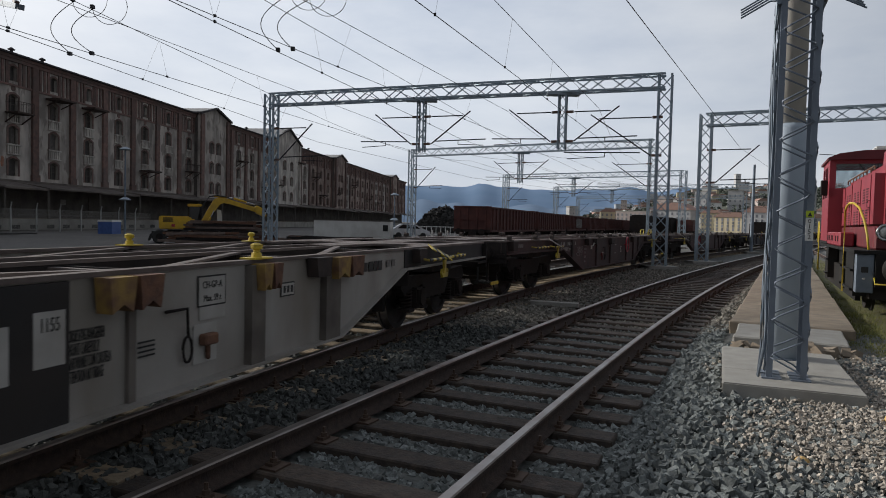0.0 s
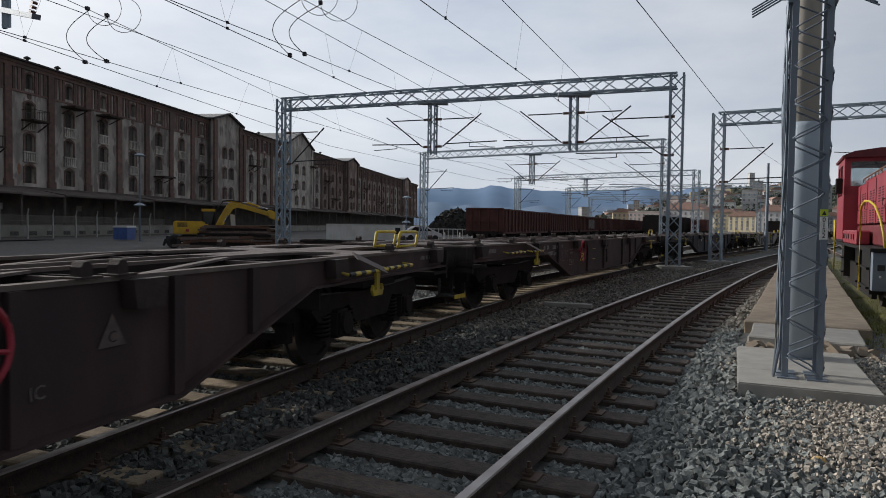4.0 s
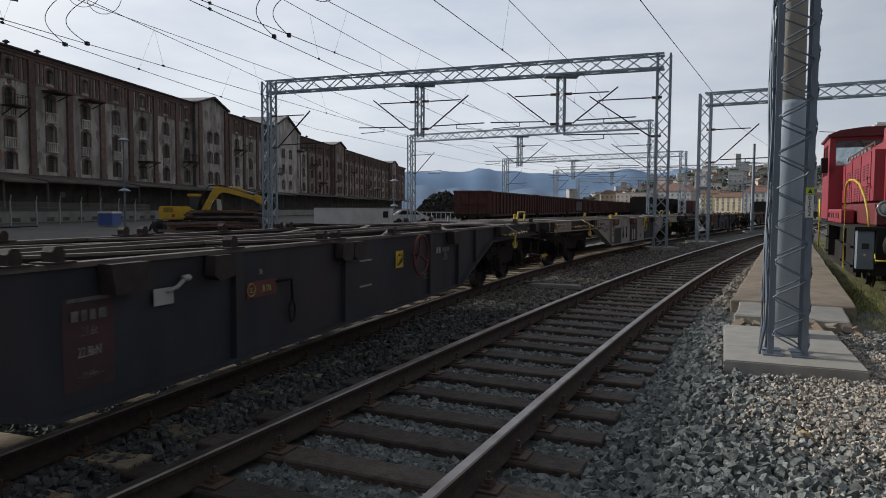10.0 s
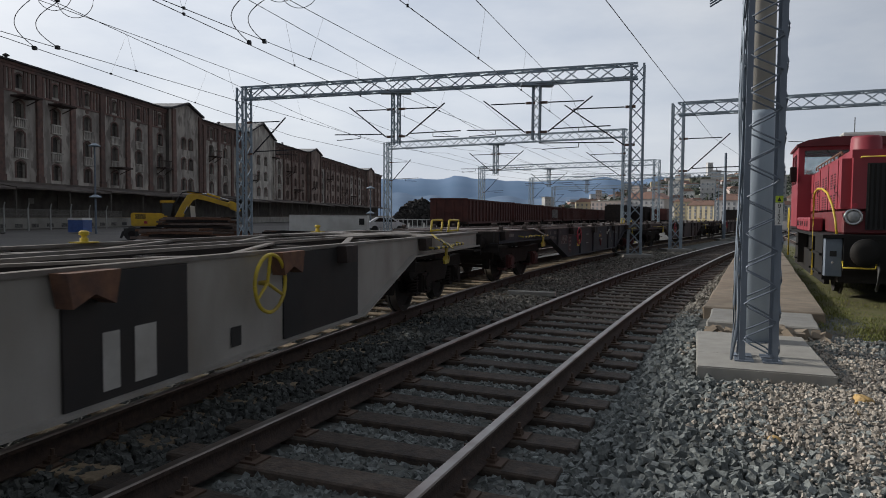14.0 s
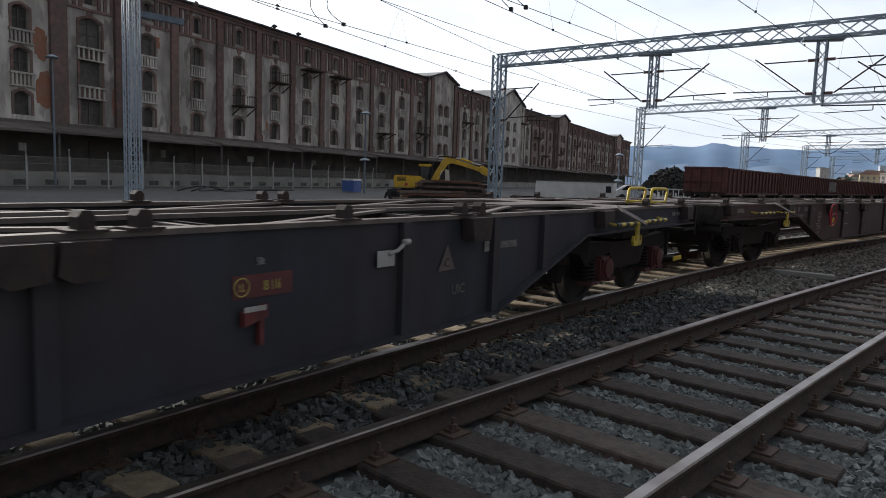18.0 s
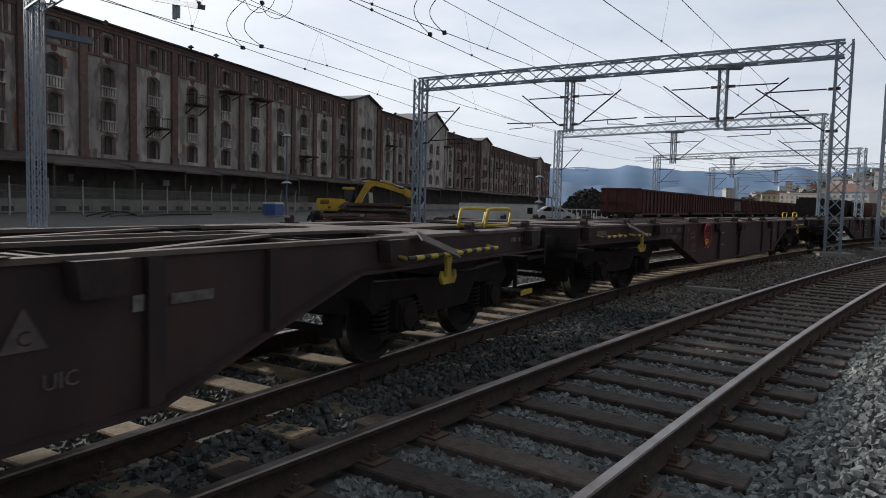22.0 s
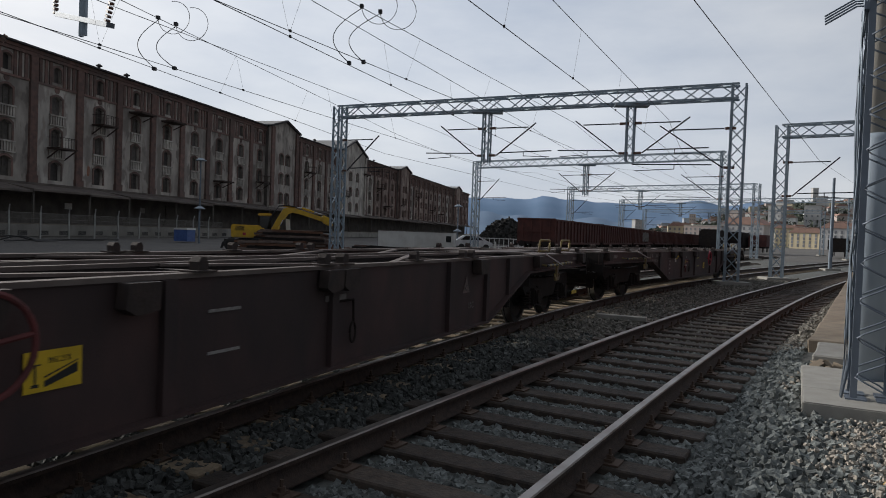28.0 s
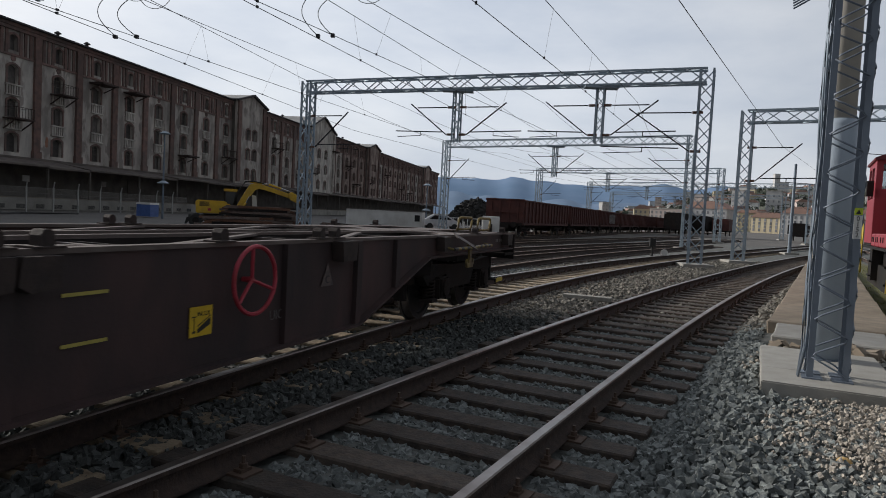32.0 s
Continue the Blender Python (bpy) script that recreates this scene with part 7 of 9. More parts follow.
# ---- red shunting locomotive on the grassy siding ----
def locomotive():
    L0 = Vector((7.0, 12.14))
    h = 25.0
    d = Vector((math.sin(radians(h)), math.cos(radians(h))))
    # local: x back along the engine from its front, y towards the camera's tracks, z up from the rail
    c = L0 + Vector((d.y, -d.x)) * 1.45
    ang = math.degrees(math.atan2(d.y, d.x))
    t = thing("shunting_locomotive", "red diesel shunting locomotive with yellow handrails and black frame", "locomotive", m=pose(c.x, c.y, RAIL, 0, 0, ang))
    R, K = M["red_paint"], M["black_frame"]

    def bev(bm, off, seg=2):
        bmesh.ops.bevel(bm, geom=list(bm.edges), offset=off, segments=seg, affect='EDGES')
        return bm

    # hood: rounded shell over a narrower lower body
    bm = bmesh.new()
    box(bm, 0.35, 6.19, -0.9, 0.9, 1.5, 2.74)
    hood = part("hood", bev(bm, 0.16, 4), R, t, "red engine hood with rounded edges", smooth=False)
    # under the hood's edge the shade is painted as a darker red
    bm = bmesh.new()
    box(bm, 0.37, 6.19, -0.88, 0.88, 1.2, 1.62)
    part("lower_body", bev(bm, 0.03, 1), M["red_lower"], t, "lower body panels, their shade painted into a darker red")
    bm = bmesh.new()
    box(bm, 0.34, 0.40, -0.52, 0.52, 1.28, 2.48)
    part("radiator_grille", bm, M["black"], hood, "black radiator grille")
    bm = bmesh.new()
    for k in range(13):
        box(bm, 0.322, 0.345, -0.5 + k * 0.08, -0.47 + k * 0.08, 1.3, 2.46)
    part("grille_bars", bm, K, hood)
    for y in (0.72, -0.72):
        bm = bmesh.new()
        lathe(bm, [(0.28, 0.12), (0.26, 0.15), (0.36, 0.155)], "x", (0, y, 1.51), 20)
        lamp = part("headlight", bm, M["chrome"], hood, "round headlight with a chrome ring", smooth=True)
        bm = bmesh.new()
        lathe(bm, [(0.255, 0.03), (0.262, 0.09), (0.285, 0.118)], "x", (0, y, 1.51), 18)
        part("lens", bm, M["lens"], lamp, smooth=True)
        bm = bmesh.new()
        lathe(bm, [(0.345, 0.042), (0.37, 0.045)], "x", (0, y - 0.03, 1.72), 12)
        part("tail_light", bm, M["red"], hood)
    # louvre slots on the hood doors: two columns a door, an upper and a lower set
    for gx in (1.3, 2.75, 4.3):
        for col in range(2):
            for z0 in (1.66, 2.07):
                bm = bmesh.new()
                for k in range(6):
                    z = z0 + k * 0.052
                    box(bm, gx + col * 0.5, gx + col * 0.5 + 0.28, 0.896, 0.905, z, z + 0.027)
                part("louvre_panel", bm, M["louvre"], hood)
    for gx in (0.95, 2.42, 3.95, 5.4):
        bm = bmesh.new()
        box(bm, gx - 0.01, gx + 0.01, 0.895, 0.912, 1.62, 2.58)
        part("door_seam", bm, M["red_lower"], hood)
        bm = bmesh.new()
        rod(bm, [(gx + 0.12, 0.9, 2.1), (gx + 0.12, 0.94, 2.1), (gx + 0.12, 0.94, 1.98), (gx + 0.12, 0.9, 1.98)], 0.009, 5)
        part("door_handle", bm, K, hood)
    bm = bmesh.new()
    lathe(bm, [(2.72, 0.3), (2.78, 0.27), (3.02, 0.26), (3.06, 0.235), (3.06, 0.1), (2.9, 0.09)], "z", (1.4, 0.4, 0), 24)
    part("chimney", bm, R, hood, "short red chimney", smooth=True)
    bm = bmesh.new()
    rod(bm, [(1.4, 0.8, 2.7), (1.45, 0.8, 2.78), (5.95, 0.8, 2.78), (6.0, 0.8, 2.7)], 0.016, 6)
    for x in np.arange(1.9, 5.9, 0.6):
        rod(bm, [(x, 0.8, 2.68), (x, 0.8, 2.78)], 0.012, 5)
    part("hood_rail", bm, M["rust"], hood)
    bm = bmesh.new()
    rod(bm, [(0.36, -0.62, 2.58), (0.29, -0.62, 2.59), (0.29, 0.62, 2.59), (0.36, 0.62, 2.58)], 0.014, 6)
    part("hood_grab_rail", bm, M["yellow"], hood, smooth=True)
    # cab: walls with real window openings, a curved roof
    X0, X1, W = 6.2, 8.4, 1.2
    bm = bmesh.new()
    box(bm, X0, X1, -W, W, 1.2, 1.26)
    cab = part("cab", bm, K, t, "red driver's cab with large front windows")
    bm = bmesh.new()
    for x in (X0, X1 - 0.06):
        box(bm, x, x + 0.06, -W, W, 1.26, 2.62 if x == X0 else 2.4)
        box(bm, x, x + 0.06, -W, W, 3.24, 3.38)
        for y0, y1 in ((-W, -1.06), (-0.06, 0.06), (1.06, W)):
            box(bm, x, x + 0.06, y0, y1, 2.4, 3.24)
    part("end_wall", bm, R, cab)
    for sy in (-1, 1):
        y0, y1 = sorted((sy * (W - 0.06), sy * (W + 0.003)))
        bm = bmesh.new()
        box(bm, X0 + 0.06, X1 - 0.06, y0, y1, 1.26, 2.4)
        box(bm, X0 + 0.06, X1 - 0.06, y0, y1, 3.2, 3.38)
        for x0, x1 in ((X0 + 0.06, X0 + 0.5), (X0 + 1.2, X0 + 1.35), (X1 - 0.2, X1 - 0.06)):
            box(bm, x0, x1, y0, y1, 2.4, 3.2)
        part("side_wall", bm, R, cab)
        for x0, x1 in ((X0 + 0.5, X0 + 1.2), (X0 + 1.35, X1 - 0.2)):
            bm = bmesh.new()
            box(bm, x0 - 0.01, x1 + 0.01, *sorted((sy * (W - 0.035), sy * (W - 0.025))), 2.39, 3.21)
            part("side_window", bm, M["cab_pane"], cab)
    for x in (X0 + 0.03, X1 - 0.03):
        for y0, y1 in ((0.05, 1.07), (-1.07, -0.05)):
            bm = bmesh.new()
            box(bm, x - 0.004, x + 0.004, y0, y1, 2.4 if x > 7 else 2.61, 3.25)
            w = part("front_window" if x < 7 else "rear_window", bm, M["cab_pane"], cab)
            if x < 7:
                bm = bmesh.new()
                strut(bm, (x - 0.03, (y0 + y1) / 2, 3.24), (x - 0.03, y0 + 0.25, 2.85), 0.02)
                part("wiper", bm, M["black"], w)
    bm = bmesh.new()
    prism(bm, [(-1.25, 3.34), (1.25, 3.34), (1.26, 3.39), (1.0, 3.5), (0.45, 3.57), (-0.45, 3.57), (-1.0, 3.5), (-1.26, 3.39)], X0 - 0.12, X1 + 0.12, "x")
    roof = part("cab_roof", bm, M["red_dark"], cab, "dark red curved cab roof")
    bm = bmesh.new()
    box(bm, X0 + 0.2, X0 + 1.3, -0.8, 0.22, 3.52, 3.7)
    part("roof_unit", bev(bm, 0.05), M["container_white"], roof, "pale cooling unit on the cab roof")
    bm = bmesh.new()
    rod(bm, [(7.4, -0.2, 3.56), (7.4, -0.2, 4.2)], 0.012, 5)
    rod(bm, [(6.3, 1.0, 3.47), (6.25, 1.45, 3.5)], 0.01, 5)
    part("aerial", bm, M["black"], roof)
    bm = bmesh.new()
    box(bm, 6.6, 6.68, 1.2, 1.37, 2.45, 2.85)
    part("mirror", bev(bm, 0.02, 1), K, cab, "black side mirror")
    # running board, tool boxes, frame
    bm = bmesh.new()
    box(bm, 0.0, 8.9, -1.22, 1.22, 1.13, 1.19)
    part("running_board", bm, K, t, "black running board")
    for x0, x1 in ((2.95, 4.2), (4.25, 5.15), (5.2, 6.1)):
        bm = bmesh.new()
        box(bm, x0, x1, 0.93, 1.2, 1.193, 1.5)
        bx = part("side_box", bev(bm, 0.025, 1), R, t, "low red tool box")
        for k in range(2):
            bm = bmesh.new()
            xa = x0 + (x1 - x0) * (0.22 + 0.42 * k)
            box(bm, xa, xa + 0.08, 1.195, 1.215, 1.3, 1.42)
            part("latch", bm, M["black"], bx)
    bm = bmesh.new()
    box(bm, 0.12, 8.8, -0.95, 0.95, 0.33, 1.128)
    part("frame", bm, K, t)
    bm = bmesh.new()
    box(bm, 0.0, 0.11, -0.89, 0.89, 0.55, 1.126)
    part("buffer_beam", bm, K, t)
    for y in (-0.875, 0.875):
        bm = bmesh.new()
        lathe(bm, [(0.0, 0.15), (-0.3, 0.12), (-0.3, 0.09), (-0.55, 0.09), (-0.55, 0.24), (-0.6, 0.235), (-0.61, 0.1)], "x", (0, y * 0.72, 0.9), 24)
        part("buffer", bm, K, t, smooth=True)
    # dark step wells under the board with their side plates
    for x0, x1 in ((0.3, 1.6), (2.1, 2.2), (5.7, 6.3)):
        bm = bmesh.new()
        box(bm, x0, x1, 0.98, 1.19, 0.36, 1.126)
        well = part("step_well", bm, K, t, "dark step housing")
        for z in (0.45, 0.8):
            bm = bmesh.new()
            box(bm, x0 + 0.05, x1 - 0.03, 1.18, 1.24, z, z + 0.04)
            part("step_tread", bm, K, well)
    for sy in (-1, 1):
        bm = bmesh.new()
        box(bm, 0.06, 0.28, *sorted((sy * 0.9, sy * 1.18)), 0.44, 1.126)
        bmesh.ops.bevel(bm, geom=list(bm.edges), offset=0.012, segments=1, affect='EDGES')
        pl = part("corner_box", bm, M["galv_dark"], t, "grey steel box at the buffer beam's end")
        bm = bmesh.new()
        box(bm, 0.045, 0.062, *sorted((sy * 0.99, sy * 1.1)), 0.8, 0.9)
        part("socket", bm, M["black"], pl)
        bm = bmesh.new()
        lathe(bm, [(0.045, 0.018), (0.062, 0.02)], "x", (0, sy * 1.05, 0.69), 10)
        part("bolt", bm, M["grime_white"], pl)
    bm = bmesh.new()
    rod(bm, [(1.65, 1.23, 0.34), (1.68, 1.23, 1.9), (1.6, 1.22, 2.0), (1.35, 1.2, 2.06), (1.0, 1.16, 2.05), (0.7, 1.1, 1.96), (0.45, 1.04, 1.72), (0.3, 1.0, 1.45), (0.22, 0.98, 1.2)], 0.021, 8)
    part("handrail", bm, M["yellow"], t, "bent yellow handrail by the steps", smooth=True)
    bm = bmesh.new()
    rod(bm, [(8.5, 1.23, 0.4), (8.5, 1.23, 1.6), (8.55, 1.23, 1.72), (8.72, 1.23, 1.78), (8.85, 1.23, 1.6), (8.88, 1.23, 1.2)], 0.021, 8)
    part("handrail", bm, M["yellow"], t, "bent yellow handrail at the rear", smooth=True)
    bm = bmesh.new()
    rod(bm, [(0.0, 0.9, 0.72), (-0.05, 0.9, 0.61), (-0.05, 0.4, 0.6), (0.0, 0.38, 0.7)], 0.016, 6)
    part("front_grab_rail", bm, M["yellow"], t, smooth=True)
    bm = bmesh.new()
    rod(bm, [(-0.02, 0.35, 0.7), (-0.12, 0.36, 0.6), (-0.14, 0.37, 0.35), (-0.08, 0.38, 0.22)], 0.025, 7)
    part("brake_hose", bm, M["black"], t, smooth=True)
    for ax in (1.9, 4.4, 7.0):
        for sy in (-1, 1):
            bm = bmesh.new()
            lathe(bm, [(sy * 0.68, 0.5), (sy * 0.72, 0.5), (sy * 0.73, 0.46), (sy * 0.82, 0.45), (sy * 0.8, 0.34), (sy * 0.78, 0.13)], "y", (ax, 0, 0.46), 24)
            part("wheel", bm, M["wheel"], t)
    bm = bmesh.new()
    box(bm, 1.2, 8.4, 0.96, 1.05, 0.2, 0.75)
    part("side_frame", bm, K, t)


# hood red darkened, with the shade of the lower body put in
M["red_lower"] = mat("red_lower", (0.17, 0.02, 0.026), 0.6, color2=(0.11, 0.018, 0.022), scale=4, stain=(0.07, 0.02, 0.02), stain_scale=1.5)
M["cab_pane"] = mat("cab_pane", (0.75, 0.82, 0.85), 0.03)
M["cab_pane"].node_tree.nodes["Principled BSDF"].inputs["Transmission Weight"].default_value = 0.95


M["lens"] = mat("lens", (0.35, 0.36, 0.36), 0.15, 0.3, scale=20)
M["louvre"] = mat("louvre", (0.045, 0.012, 0.014), 0.7)
M["chrome"] = mat("chrome", (0.6, 0.6, 0.6), 0.2, 1.0)
M["red_dark"] = mat("red_dark", (0.12, 0.016, 0.022), 0.6, scale=3)


# ---- walkway of old slabs, grass strip, loose stones ----
def walkway():
    d = Vector((0.446, 0.895))
    r = Vector((d.y, -d.x))
    o = Vector((4.05, 9.5))
    t = thing("walkway", "row of worn brown concrete slabs along the running track", "walkway", kind="structure")
    rng = random.Random(8)
    s, i = 0.0, 0
    while s < 40:
        ln = 1.5 if i == 0 else (2.9 if i == 1 else rng.uniform(2.6, 3.4))
        w0 = 1.42 if i == 0 else 1.75
        bm = bmesh.new()
        z = 0.2 + rng.uniform(-0.01, 0.012)
        box(bm, 0.0, w0, 0.0, ln - 0.02, -0.05, z)
        bmesh.ops.bevel(bm, geom=list(bm.edges), offset=0.02, segments=1, affect='EDGES')
        bmesh.ops.subdivide_edges(bm, edges=list(bm.edges), cuts=2, use_grid_fill=True)
        for v in bm.verts:
            v.co += Vector((noise.noise(v.co * 3 + Vector((i, 0, 0))) * 0.03, noise.noise(v.co * 3 + Vector((0, i, 0))) * 0.03, 0))
        p = o + d * s - r * (0.0 if i == 0 else 0.14)
        part("slab", bm, M["concrete"] if i == 0 else M["concrete_old"], t, m=pose(p.x, p.y, 0, 0, 0, math.degrees(math.atan2(-d.x, d.y))))
        s += ln
        i += 1
    # broken edge course between the slab and the mast's block
    bm = bmesh.new()
    for k in range(70):
        p = o - d * rng.uniform(0.02, 0.55) + r * rng.uniform(0.0, 1.5)
        q = rng.uniform(0.03, 0.1)
        m = pose(p.x, p.y, rng.uniform(0.02, 0.14), rng.uniform(0, 90), rng.uniform(0, 90), rng.uniform(0, 180))
        box(bm, -q, q, -q * 0.7, q * 0.7, -q * 0.5, q * 0.5, m)
    put("rubble", bm, M["concrete_old"], "broken concrete rubble between the slabs", "rubble", kind="stuff")


def grass():
    d = Vector((0.405, 0.914))
    r = Vector((d.y, -d.x))
    o = Vector((5.6, 8.9))
    bm = bmesh.new()
    n, w = 40, 6
    rows = []
    for i in range(n + 1):
        row = []
        for j in range(w + 1):
            p = o + d * (i * 0.9) + r * (-0.15 + 2.6 * j / w)
            row.append(bm.verts.new((p.x, p.y, 0.0 + 0.07 * math.sin(math.pi * j / w) * min(1, i / 2) + noise.noise(Vector((p.x, p.y, 0)) * 1.5) * 0.05)))
        rows.append(row)
    for i in range(n):
        for j in range(w):
            bm.faces.new((rows[i][j], rows[i][j + 1], rows[i + 1][j + 1], rows[i + 1][j]))
    put("grass_strip", bm, M["grass"], "strip of mossy grass along the siding", "grass", kind="structure", smooth=True)
    rng = np.random.default_rng(4)
    n = 26000
    a, b = rng.uniform(0, 1, n) ** 1.6 * 30, rng.uniform(-0.15, 2.45, n)
    x = o.x + d.x * a + r.x * b
    y = o.y + d.y * a + r.y * b
    h = rng.uniform(0.015, 0.055, n) * (1 + 0.7 * np.sin(x * 3) * np.sin(y * 2.3))
    th = rng.uniform(0, math.tau, n)
    lean = rng.uniform(-0.05, 0.05, (n, 2))
    v = np.zeros((n, 3, 3))
    v[:, 0] = np.stack([x - 0.008 * np.cos(th), y - 0.008 * np.sin(th), np.full(n, 0.02)], 1)
    v[:, 1] = np.stack([x + 0.008 * np.cos(th), y + 0.008 * np.sin(th), np.full(n, 0.02)], 1)
    v[:, 2] = np.stack([x + lean[:, 0], y + lean[:, 1], 0.05 + h], 1)
    me = bpy.data.meshes.new("grass_blades")
    me.from_pydata(v.reshape(-1, 3).tolist(), [], np.arange(n * 3).reshape(-1, 3).tolist())
    me.materials.append(M["blade"])
    tagged(new("grass_blades", me), "short green and straw-coloured grass", "grass", kind="stuff")


def stone_field(name, count, x_of, size, material, seed, z0=-0.03, label="sharp grey crushed ballast stones", keep=None):
    """Loose angular stones as one object of real geometry."""
    rng = np.random.default_rng(seed)
    cube = np.array([(-1, -1, -1), (1, -1, -1), (1, 1, -1), (-1, 1, -1), (-1, -1, 1), (1, -1, 1), (1, 1, 1), (-1, 1, 1)], float)
    faces = np.array([(0, 3, 2, 1), (4, 5, 6, 7), (0, 1, 5, 4), (1, 2, 6, 5), (2, 3, 7, 6), (3, 0, 4, 7)])
    x, y = x_of(rng, count)
    if keep is not None:
        k = keep(x, y)
        x, y = x[k], y[k]
    n = len(x)
    sz = rng.uniform(size[0], size[1], (n, 1)) * rng.uniform(0.55, 1.15, (n, 3))
    v = cube[None] * (1 + rng.uniform(-0.42, 0.25, (n, 8, 3))) * sz[:, None, :]
    q = rng.normal(size=(n, 4))
    q /= np.linalg.norm(q, axis=1)[:, None]
    w, a, b, c = q.T
    R = np.stack([1 - 2 * (b * b + c * c), 2 * (a * b - c * w), 2 * (a * c + b * w), 2 * (a * b + c * w), 1 - 2 * (a * a + c * c), 2 * (b * c - a * w), 2 * (a * c - b * w), 2 * (b * c + a * w), 1 - 2 * (a * a + b * b)], 1).reshape(n, 3, 3)
    v = np.einsum("nij,nkj->nki", R, v)
    # inside the tracks the stones lie lower, so that the sleepers stay bare
    low = np.zeros(n)
    for axis, half in ((NEAR, 1.48), (TRAIN, 0.95)):
        off = np.abs(track_clear(axis, x, y, 0))
        low = np.maximum(low, np.clip((half - off) / 0.22, 0, 1))
    z0 = z0 + shoulder(x - np.interp(y, [p.y for p in NEAR.pts], [p.x for p in NEAR.pts]), y)
    v += np.stack([x, y, z0 - 0.042 * low + rng.uniform(-0.01, 0.035, n) * (1 - 0.55 * low)], 1)[:, None, :]
    me = bpy.data.meshes.new(name)
    me.from_pydata(v.reshape(-1, 3).tolist(), [], (faces[None] + 8 * np.arange(n)[:, None, None]).reshape(-1, 4).tolist())
    me.materials.append(material)
    tagged(new(name, me), label, "ballast", kind="stuff")


def track_clear(axis, x, y, half):
    """Away from the rails of an axis (seen in plan, near the camera)."""
    px = np.array([p.x for p in axis.pts])
    py = np.array([p.y for p in axis.pts])
    ax = np.interp(y, py, px)
    slope = np.interp(y, py[:-1], np.diff(px) / np.maximum(np.diff(py), 1e-6))
    off = (x - ax) / np.sqrt(1 + slope ** 2)
    return off


def stones():
    def near_fan(rng, n):
        y = 1.2 + rng.uniform(0, 1, n) ** 1.35 * 10.5
        x = rng.uniform(-5.5, 5.5, n) + 0.3 * (y - 3)
        return x, y

    def keep(x, y):
        k = np.ones(len(x), bool)
        for axis in (NEAR, TRAIN):
            off = track_clear(axis, x, y, 0)
            k &= np.abs(np.abs(off) - GAUGE / 2) > 0.09
        # not on the mast's block or the slabs
        u = (x - 3.705) * 0.927 - (y - 7.375) * 0.375
        w = (x - 3.705) * 0.375 + (y - 7.375) * 0.927
        k &= ~((np.abs(u) < 0.63) & (np.abs(w) < 1.14))
        s = (x - 4.05) * 0.446 + (y - 9.5) * 0.895
        r = (x - 4.05) * 0.895 - (y - 9.5) * 0.446
        k &= ~((s > -0.05) & (r > -0.18) & (r < 4.2))
        return k
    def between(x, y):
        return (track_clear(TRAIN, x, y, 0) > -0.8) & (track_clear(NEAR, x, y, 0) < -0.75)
    stone_field("ballast_stones", 70000, near_fan, (0.017, 0.034), M["stone"], 1, keep=lambda x, y: keep(x, y) & ~between(x, y))
    # between the tracks the train's shade is painted as darker stones
    stone_field("grimy_ballast", 70000, near_fan, (0.017, 0.034), M["stone_shaded"], 1, keep=lambda x, y: keep(x, y) & between(x, y), label="ballast beside the train, its shade painted into a darker stone colour")
    stone_field("pale_stones", 30000, lambda rng, n: (rng.normal(3.4, 1.2, n), 5.6 + rng.uniform(-1, 1, n) * rng.uniform(0.3, 1, n) * 4.6), (0.006, 0.017), M["stone_warm"], 2, z0=0.0, keep=lambda x, y: keep(x, y) & (x > 1.0 + 0.36 * y + 0.7 * np.sin(x * 57.0 + y * 91.0) * np.sin(x * 13.0 - y * 37.0) + 0.3 * np.sin(y * 2.1)), label="pale brownish stones and grit beside the mast")

    def back_fan(rng, n):
        y = 1.35 - rng.uniform(0, 1, n) ** 1.2 * 9
        return rng.uniform(-6.0, 6.0, n) + 0.3 * (y - 3), y
    stone_field("rear_ballast", 26000, back_fan, (0.02, 0.042), M["stone"], 5, keep=keep)

    def side_fan(rng, n):
        y = rng.uniform(1.0, 22.0, n)
        ax = np.interp(y, [p.y for p in TRAIN.pts], [p.x for p in TRAIN.pts])
        return ax - rng.uniform(0.9, 4.6, n), y
    stone_field("far_side_ballast", 24000, side_fan, (0.022, 0.045), M["stone"], 7, keep=keep)

    def far_fan(rng, n):
        y = 11 + rng.uniform(0, 1, n) ** 1.5 * 24
        x = 0.2 * y + 0.011 * y * y - 2.5 + rng.uniform(-6, 4.0, n)
        return x, y
    stone_field("distant_ballast", 42000, far_fan, (0.02, 0.042), M["stone_far"], 3, keep=keep)
    rng = random.Random(6)
    for x, y, q in ((3.75, 5.6, 0.085), (4.0, 5.35, 0.06), (2.5, 4.66, 0.05), (3.5, 5.3, 0.04), (4.2, 5.55, 0.05), (3.95, 5.0, 0.045)):
        bm = bmesh.new()
        bmesh.ops.create_icosphere(bm, subdivisions=2, radius=q)
        for v in bm.verts:
            v.co *= 1 + 0.35 * noise.noise(v.co * 11 + Vector((x, y, 0)))
            v.co.z *= 0.75
        put("yellow_stone", bm, M["yellow_stone"], "lump of yellowish rubble lying on the ballast", "stone", group="yellow rubble", m=pose(x, y, 0.075 + q * 0.4, 0, 0, rng.uniform(0, 180)))
    bm = bmesh.new()
    box(bm, -0.5, 0.5, -0.09, 0.09, 0.0, 0.09)
    bmesh.ops.bevel(bm, geom=list(bm.edges), offset=0.01, segments=1, affect='EDGES')
    put("cable_cover", bm, M["concrete"], "pale concrete cable cover lying between the tracks", "cable cover", m=pose(2.3, 14.1, 0.0, 0, 0, -20))
    bm = bmesh.new()
    strut(bm, (5.5, 8.35, 0.05), (6.6, 8.75, 0.05), 0.12, 0.05)
